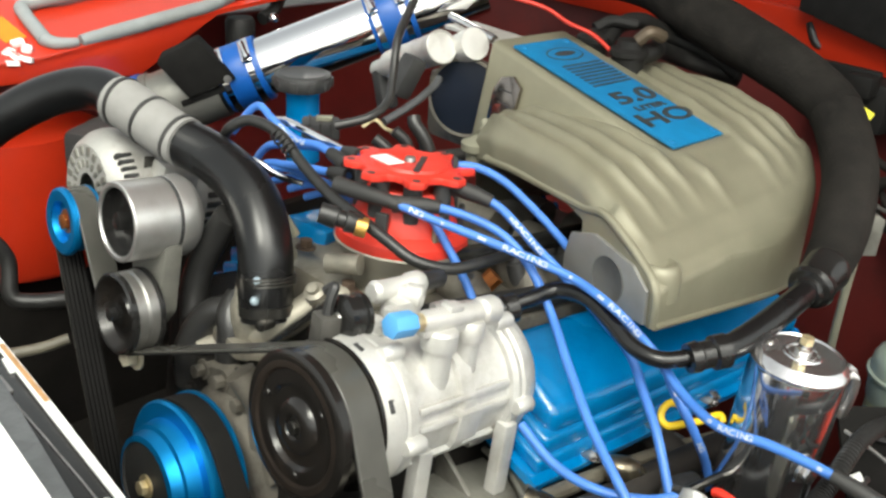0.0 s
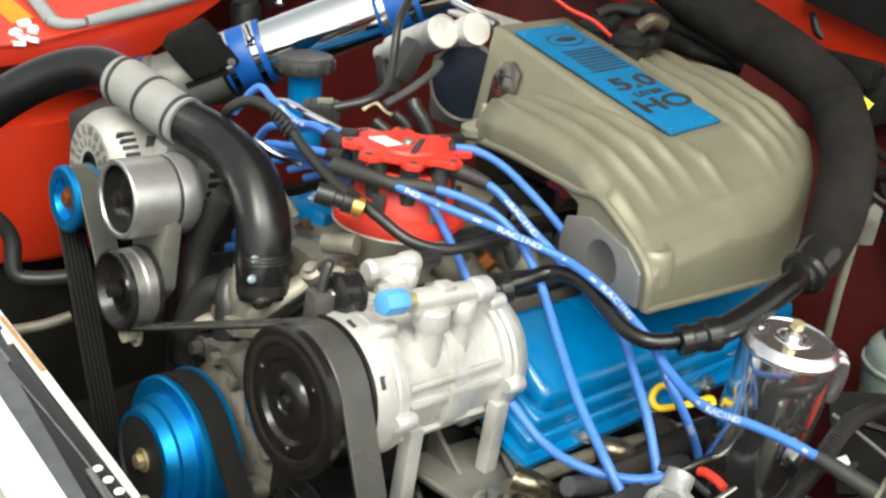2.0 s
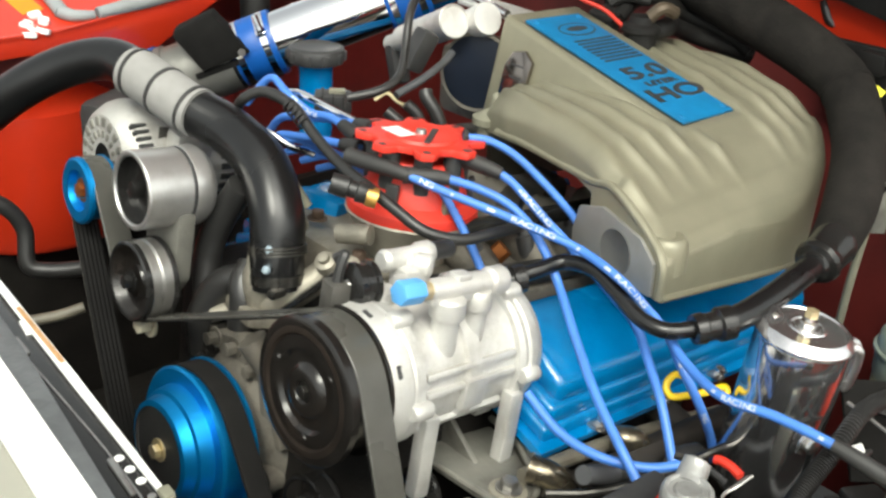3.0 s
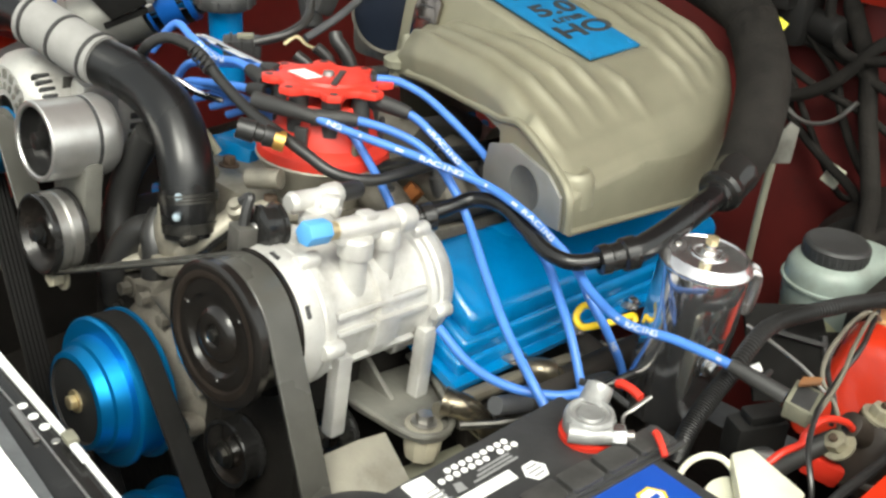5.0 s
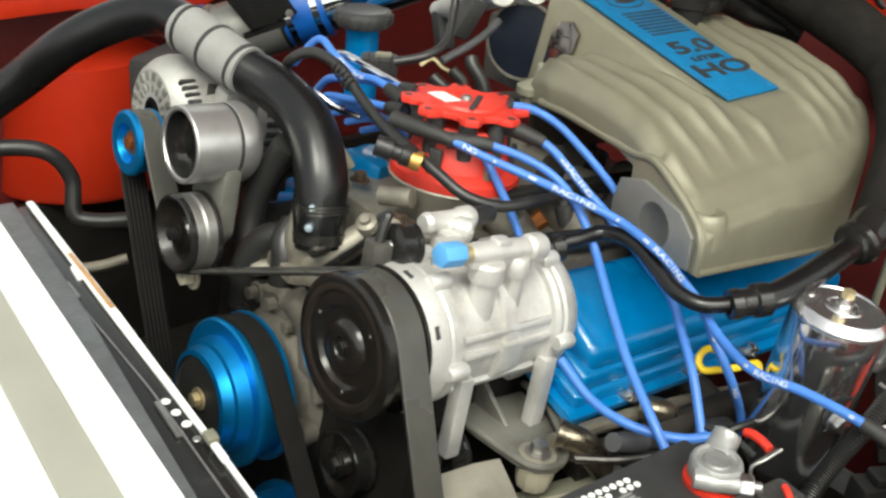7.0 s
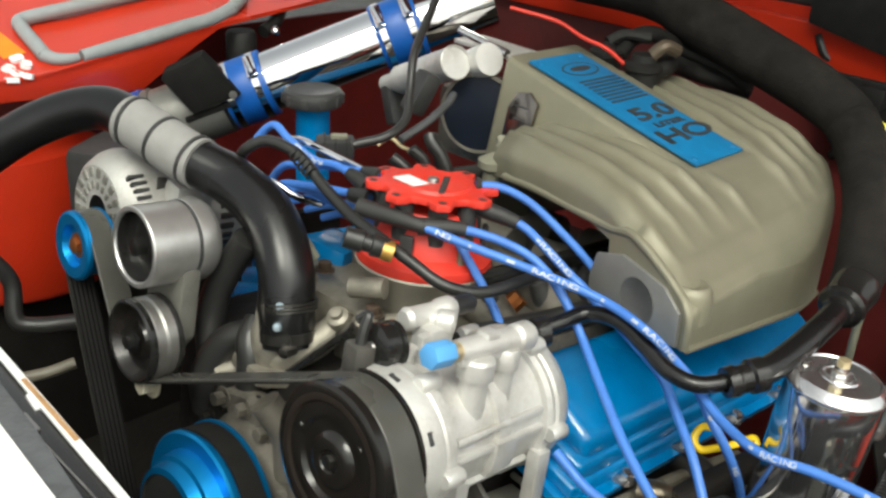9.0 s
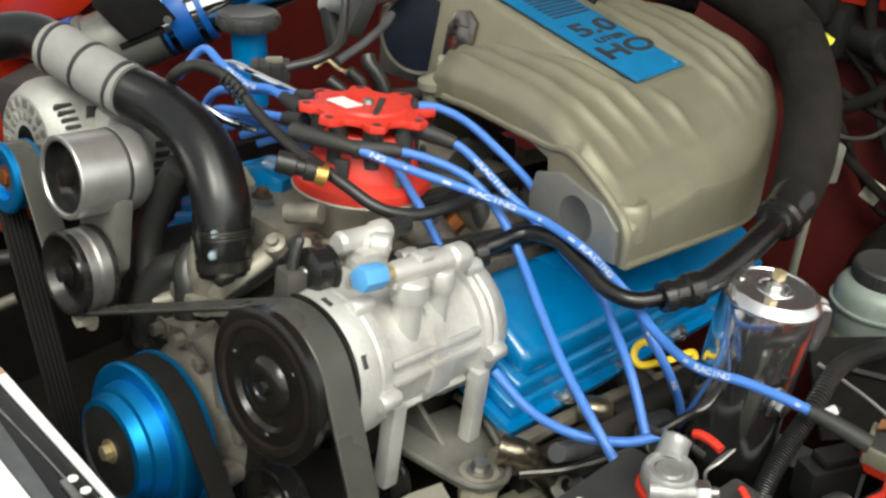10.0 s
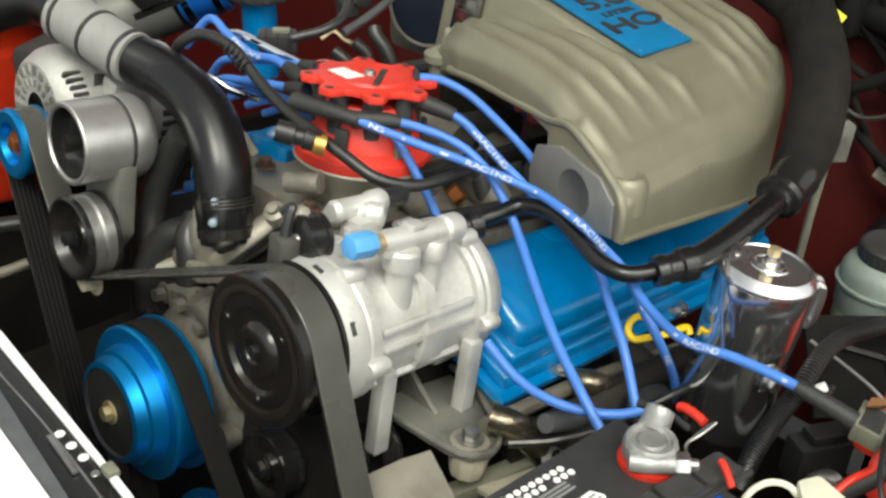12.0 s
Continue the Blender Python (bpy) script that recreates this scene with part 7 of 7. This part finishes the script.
part("drum", lathe([(-0.045, 0), (-0.045, 0.018), (-0.038, 0.021), (0.02, 0.021), (0.03, 0.0)], 28, pose(-0.01, -0.06, -0.005, 0, 0, 70)), SHADE_PLASTIC, wm)
part("bracket", box(0.012, 0.10, 0.02, (-0.045, 0.01, 0.040), 0.003), SHADE_PLASTIC, wm)
part("connector", box(0.03, 0.035, 0.028, (-0.055, -0.022, 0.032), 0.004), SHADE_PLASTIC, wm)
solo("cowl_seal", tube([(1.02, 0.75, 0.925), (1.02, 0.2, 0.925), (1.02, -0.2, 0.925), (1.02, -0.75, 0.925)], 0.014, 12), RUBBER_MATT, "black rubber seal along the cowl", "seal")
solo("cowl_vent", box(0.18, 1.3, 0.012, (0, 0, 0), 0.004), PLASTIC, "black cowl vent panel behind the bay", "vent", m=pose(1.17, 0, 0.927))
solo("cowl_hook", tube([(0.992, -0.063, 0.885), (0.99, -0.069, 0.875), (0.991, -0.079, 0.86), (1.002, -0.098, 0.849), (1.019, -0.12, 0.842)], 0.0065, 10), RUBBER, "bent black hose hook on the cowl", "hose")
FH = "black heater hose across the darkened red firewall"
for pts, r in (([(0.97, -0.10, 0.80), (1.0, -0.175, 0.717), (0.986, -0.206, 0.665), (0.963, -0.268, 0.632), (0.923, -0.34, 0.611), (0.88, -0.38, 0.59)], 0.010),
               ([(0.99, -0.25, 0.83), (0.985, -0.29, 0.76), (0.975, -0.31, 0.70), (0.93, -0.345, 0.65), (0.88, -0.373, 0.625), (0.83, -0.40, 0.60)], 0.018),
               ([(0.99, -0.12, 0.73), (0.985, -0.18, 0.77), (0.98, -0.25, 0.765), (0.98, -0.33, 0.735), (0.98, -0.45, 0.72)], 0.010),
               ([(0.98, -0.20, 0.79), (0.985, -0.25, 0.74), (0.98, -0.28, 0.68), (0.985, -0.33, 0.61), (0.98, -0.42, 0.56)], 0.009),
               ([(0.99, -0.16, 0.74), (0.97, -0.20, 0.70), (0.965, -0.26, 0.735), (0.98, -0.30, 0.79)], 0.013),
               ([(0.99, -0.10, 0.79), (0.97, -0.16, 0.755), (0.975, -0.23, 0.72), (0.98, -0.30, 0.70), (0.98, -0.40, 0.66)], 0.008),
               ([(0.99, -0.22, 0.85), (0.975, -0.235, 0.80), (0.97, -0.27, 0.77), (0.98, -0.34, 0.78)], 0.011),
               ([(0.98, -0.14, 0.82), (0.965, -0.17, 0.79), (0.97, -0.19, 0.74), (0.975, -0.24, 0.66), (0.98, -0.30, 0.58)], 0.007),
               ([(0.99, -0.35, 0.80), (0.985, -0.37, 0.72), (0.97, -0.41, 0.65), (0.95, -0.46, 0.60)], 0.014)):
    solo("heater_hose", tube([(1.03, pts[0][1], pts[0][2])] + pts + [(1.03, pts[-1][1] - 0.02, pts[-1][2])], r * 0.68, 12), FOAM, FH, "hose", "heater hoses")
solo("wire_loop", tube([(0.96, -0.19, 0.695), (0.955, -0.235, 0.675), (0.95, -0.275, 0.688), (0.955, -0.30, 0.72)], 0.003, 8), STEEL, "thin pale wire loop on the firewall", "wire")
solo("firewall_grommet", lathe([(0, 0.0), (0, 0.06), (0.02, 0.065), (0.025, 0.05), (0.03, 0)], 32, pose(0.985, -0.40, 0.70)), RUBBER_MATT, "round black grommet plate on the firewall", "grommet")
solo("firewall_tag", box(0.004, 0.024, 0.030, (0, 0, 0), 0.001), CREAM, "small cream tag among the firewall hoses", "tag", m=pose(0.965, -0.29, 0.61, 20, 0, 0))
bb = thing("beige_bracket", pose(0.774, -0.292, 0.712, 0, 0, -60), "olive painted bracket at the back of the plenum", "bracket")
part("plate", prism([(-0.012, -0.030), (0.010, -0.026), (0.011, 0.018), (0.0, 0.024), (-0.008, 0.012)], 0.005, 0.001, Matrix.Rotation(radians(90), 4, 'X')), GRIME_SHADE_CAST, bb)
part("rod", tube([(-0.01, 0, -0.03), (-0.012, 0, -0.09), (-0.012, 0.0, -0.17)], 0.005, 10), OLIVE, bb)

# ---- left front corner ----
fp = thing("front_pipe", pose(0, 0, 0), "black bent pipe low in the front corner", "pipe")
part("pipe", tube([(-0.12, 0.50, 0.645), (-0.04, 0.455, 0.655), (0.03, 0.425, 0.652), (0.060, 0.414, 0.615), (0.055, 0.400, 0.572), (0.075, 0.388, 0.562), (0.115, 0.372, 0.560)], 0.010, 12), RUBBER, fp)
solo("steel_pipe", tube([(-0.02, 0.39, 0.512), (0.06, 0.363, 0.513), (0.098, 0.351, 0.520)], 0.0068, 14), RAIL_TAN, "dull tan pipe low in the front corner", "pipe")
solo("wing_bracket", lathe([(-0.075, 0.0), (-0.075, 0.020), (-0.066, 0.023), (-0.006, 0.023), (0.0, 0.019), (0.001, 0.0)], 28, Matrix.Translation((0.515, 0.604, 0.815)) @ UP), SHADE_PLASTIC, "black round canister under the far wing", "canister")
solo("stay", tube([(0.545, 0.590, 0.812), (0.575, 0.600, 0.822), (0.615, 0.630, 0.850)], 0.010, 12), SHADE_PLASTIC, "black bracket arm under the far wing", "bracket")
solo("far_bolt", lathe([(0, 0.0), (0, 0.007), (0.004, 0.0085), (0.010, 0.0075), (0.013, 0.004), (0.014, 0)], 18, frame_to((0.560, 0.578, 0.812), (-0.6, -0.7, 0.4))), CHROME, "bright bolt head on the black bracket", "bolt")
# air box behind the radiator hose
ab = thing("air_box", pose(0.27, 0.50, 0.70, 0, 0, 30), "black air filter box on the far side", "air box")
part("case", box(0.13, 0.12, 0.16, (0, 0, -0.06), 0.015), PLASTIC, ab)


# ---- small things in the dark corners ----
# near-black panel added to stand in for the deep shade low down
slab("shade_panel", (0.20, 0.655, 0.30), (1.1, 0.02, 0.34), BLOCK, "dark panel added for the deep shade low on the far side", "splash shield")
cl = thing("vacuum_tree", pose(0.470, 0.035, 0.792), "tarnished vacuum fitting with tan clip behind the distributor", "fitting")
part("body", lathe([(-0.012, 0.0), (-0.012, 0.010), (0.012, 0.010), (0.013, 0.006), (0.022, 0.006), (0.022, 0)], 18, frame_to((0, 0, 0), (0.3, 0.6, 0.6))), OLIVE, cl)
part("barb", tube([(0.0, 0.0, 0.0), (0.014, -0.012, -0.004), (0.026, -0.028, -0.010)], 0.006, 10), STEEL, cl)
part("clip", lathe([(-0.003, 0.0102), (-0.003, 0.012), (0.003, 0.012), (0.003, 0.0102)], 18, frame_to((0, 0, 0), (0.3, 0.6, 0.6))), PALE_BRASS, cl, "pale clip")
solo("breather_hose", tube([(0.40, 0.085, 0.815), (0.398, 0.080, 0.808), (0.402, 0.070, 0.795), (0.405, 0.062, 0.775), (0.40, 0.06, 0.75)], 0.008, 12), RUBBER, "short black breather hose behind the distributor", "hose")
cn = thing("sensor_connector", pose(0.325, 0.155, 0.796, 8, 0, -38), "black sensor connector beside the oil filler", "connector")
part("shell", box(0.042, 0.022, 0.022, (0, 0, 0), 0.004), PLASTIC, cn)
for k in range(3):
    part("rib", box(0.003, 0.024, 0.024, (-0.012 + 0.012 * k, 0, 0), 0.001), RUBBER_MATT, cn)
part("latch", box(0.018, 0.008, 0.005, (0.004, 0, 0.013), 0.0015), OLIVE, cn, "worn latch")
solo("tan_wire", tube([(0.36, 0.125, 0.80), (0.372, 0.118, 0.808), (0.378, 0.105, 0.800), (0.39, 0.095, 0.795)], 0.0024, 8), PALE_BRASS, "thin tan wire behind the distributor", "wire")
for k in range(4):
    solo("blue_vacuum_line", tube([(0.226 + 0.012 * k, 0.135 - 0.012 * k, 0.772 - 0.008 * k), (0.244 + 0.010 * k, 0.105 - 0.010 * k, 0.782 - 0.008 * k), (0.262 + 0.008 * k, 0.06, 0.775 - 0.008 * k), (0.275, 0.03, 0.765)], 0.0040, 10), BLUE_WIRE, "blue ignition wire bunched behind the distributor", "ignition wire", "bunched blue wires")
solo("sensor_lead", tube([(0.195, 0.065, 0.772), (0.205, 0.055, 0.752), (0.212, 0.048, 0.735)], 0.0055, 10), OLIVE, "short tan sensor lead beside the radiator hose", "wire")
# below the valve cover, behind the battery
solo("spark_plug", lathe([(0, 0.006), (0.018, 0.006), (0.019, 0.0095), (0.027, 0.0095), (0.028, 0.007), (0.034, 0.007)], 6, frame_to((0.262, -0.318, 0.566), (-0.2, -0.8, 0.35))), STEEL, "steel spark plug below the valve cover", "spark plug", "spark plugs")
solo("spark_plug", lathe([(0, 0.006), (0.018, 0.006), (0.019, 0.0095), (0.027, 0.0095), (0.028, 0.007), (0.034, 0.007)], 6, frame_to((0.340, -0.326, 0.575), (-0.2, -0.8, 0.35))), STEEL, "steel spark plug below the valve cover", "spark plug", "spark plugs")
solo("heat_shield", prism([(-0.05, -0.012), (0.05, -0.016), (0.055, 0.010), (-0.04, 0.014)], 0.003, 0.001), HEADER, "sooty heat-stained strip under the valve cover", "heat shield", m=pose(0.30, -0.315, 0.590, 40, 0, -8))
for k in range(3):
    p = 0.27 + 0.085 * k
    solo("header_tube", tube([(p, -0.245, 0.560), (p + 0.004, -0.285, 0.545), (p + 0.012, -0.315, 0.515), (p + 0.03, -0.325, 0.45)], 0.016, 14), HEADER, "sooty exhaust header tube below the valve cover", "exhaust header", "header tubes")
solo("fuel_line", tube([(0.205, -0.30, 0.60), (0.235, -0.325, 0.602), (0.28, -0.345, 0.604), (0.36, -0.36, 0.606), (0.44, -0.37, 0.60)], 0.004, 10), DARK_STEEL, "thin steel line below the valve cover", "pipe")
solo("head_rail", tube([(0.212, -0.268, 0.594), (0.270, -0.268, 0.585), (0.337, -0.268, 0.572), (0.434, -0.268, 0.549), (0.540, -0.268, 0.520)], 0.0075, 10), RAIL_TAN, "grimy tan cylinder head edge below the valve cover", "cylinder head")
for dx in (0.0, 0.118):
    solo("header_pipe", tube([(0.214 + dx, -0.272, 0.606 - 0.20 * dx), (0.224 + dx, -0.288, 0.602 - 0.15 * dx), (0.243 + dx, -0.292, 0.578 - 0.13 * dx), (0.267 + dx, -0.294, 0.545 - 0.13 * dx), (0.292 + dx, -0.292, 0.490 - 0.13 * dx)], 0.0125, 18), HEADER_OIL, "oily heat-stained header pipe with bright streaks", "exhaust header", "header pipes")
pb = thing("plug_boot", pose(0, 0, 0), "faded grey spark plug boot lying below the valve cover", "boot")
part("sleeve", tube([(0.226, -0.320, 0.622), (0.248, -0.320, 0.612), (0.270, -0.320, 0.602)], [0.0082, 0.0090, 0.0088], 16), BOOT_GREY, pb)
part("nose", tube([(0.268, -0.320, 0.603), (0.285, -0.322, 0.596), (0.300, -0.322, 0.589)], [0.0074, 0.0072, 0.0060], 14), RUBBER_MATT, pb, "black rubber nose")
eb = thing("engine_bracket", pose(0, 0, 0), "tan grimy bracket with a drilled ear behind the battery", "bracket")
part("shelf", box(0.060, 0.026, 0.006, (0, 0, 0), 0.002, pose(0.205, -0.312, 0.563, -18, 4, -14)), CREAM_CAST, eb, "pale tan shelf")
part("ear", lathe([(-0.003, 0.006), (-0.003, 0.015), (0.003, 0.015), (0.003, 0.006), (-0.003, 0.006)], 24, frame_to((0.262, -0.312, 0.560), (-0.5, -0.5, 0.7))), GRIME_SHADE_CAST, eb, "drilled ear")
# wires by the starter relay and wing
solo("bare_rod", tube([(0.400, -0.447, 0.690), (0.399, -0.475, 0.684), (0.395, -0.505, 0.677), (0.390, -0.527, 0.668)], 0.0015, 8), STEEL, "thin steel rod beside the relay", "rod")
# mud and oil on the castings in front of the engine
for k, (x, y, z, r) in enumerate(((0.118, 0.012, 0.628, 0.007), (0.122, -0.028, 0.612, 0.006), (0.110, 0.048, 0.610, 0.007), (0.128, -0.055, 0.640, 0.006), (0.104, 0.070, 0.590, 0.007))):
    b = thing("cover_bolt", pose(x, y, z, 0, -83, 0), "oily flanged bolt on the front cover", "bolt", "front cover bolts")
    part("flange", lathe([(0, r), (0.003, r), (0.004, r * 0.8)], 20, UP), BLOCK, b)
    part("head", hexbolt(r * 0.62, 0.007, Matrix.Translation((0, 0, 0.003))), BLOCK, b)
solo("tower_wire", tube([(0.530, -0.512, 0.672), (0.51, -0.509, 0.686), (0.48, -0.508, 0.690), (0.45, -0.509, 0.688), (0.418, -0.512, 0.681), (0.401, -0.52, 0.67), (0.392, -0.538, 0.658), (0.389, -0.547, 0.640)], 0.0019, 10), RAIL_TAN, "thin tarnished wire lying over the strut tower", "wire", "tower wires")
solo("tower_wire", tube([(0.530, -0.515, 0.672), (0.511, -0.513, 0.685), (0.456, -0.521, 0.683), (0.411, -0.53, 0.673), (0.368, -0.535, 0.669), (0.353, -0.532, 0.648)], 0.0019, 10), RAIL_TAN, "thin tarnished wire lying over the strut tower", "wire", "tower wires")
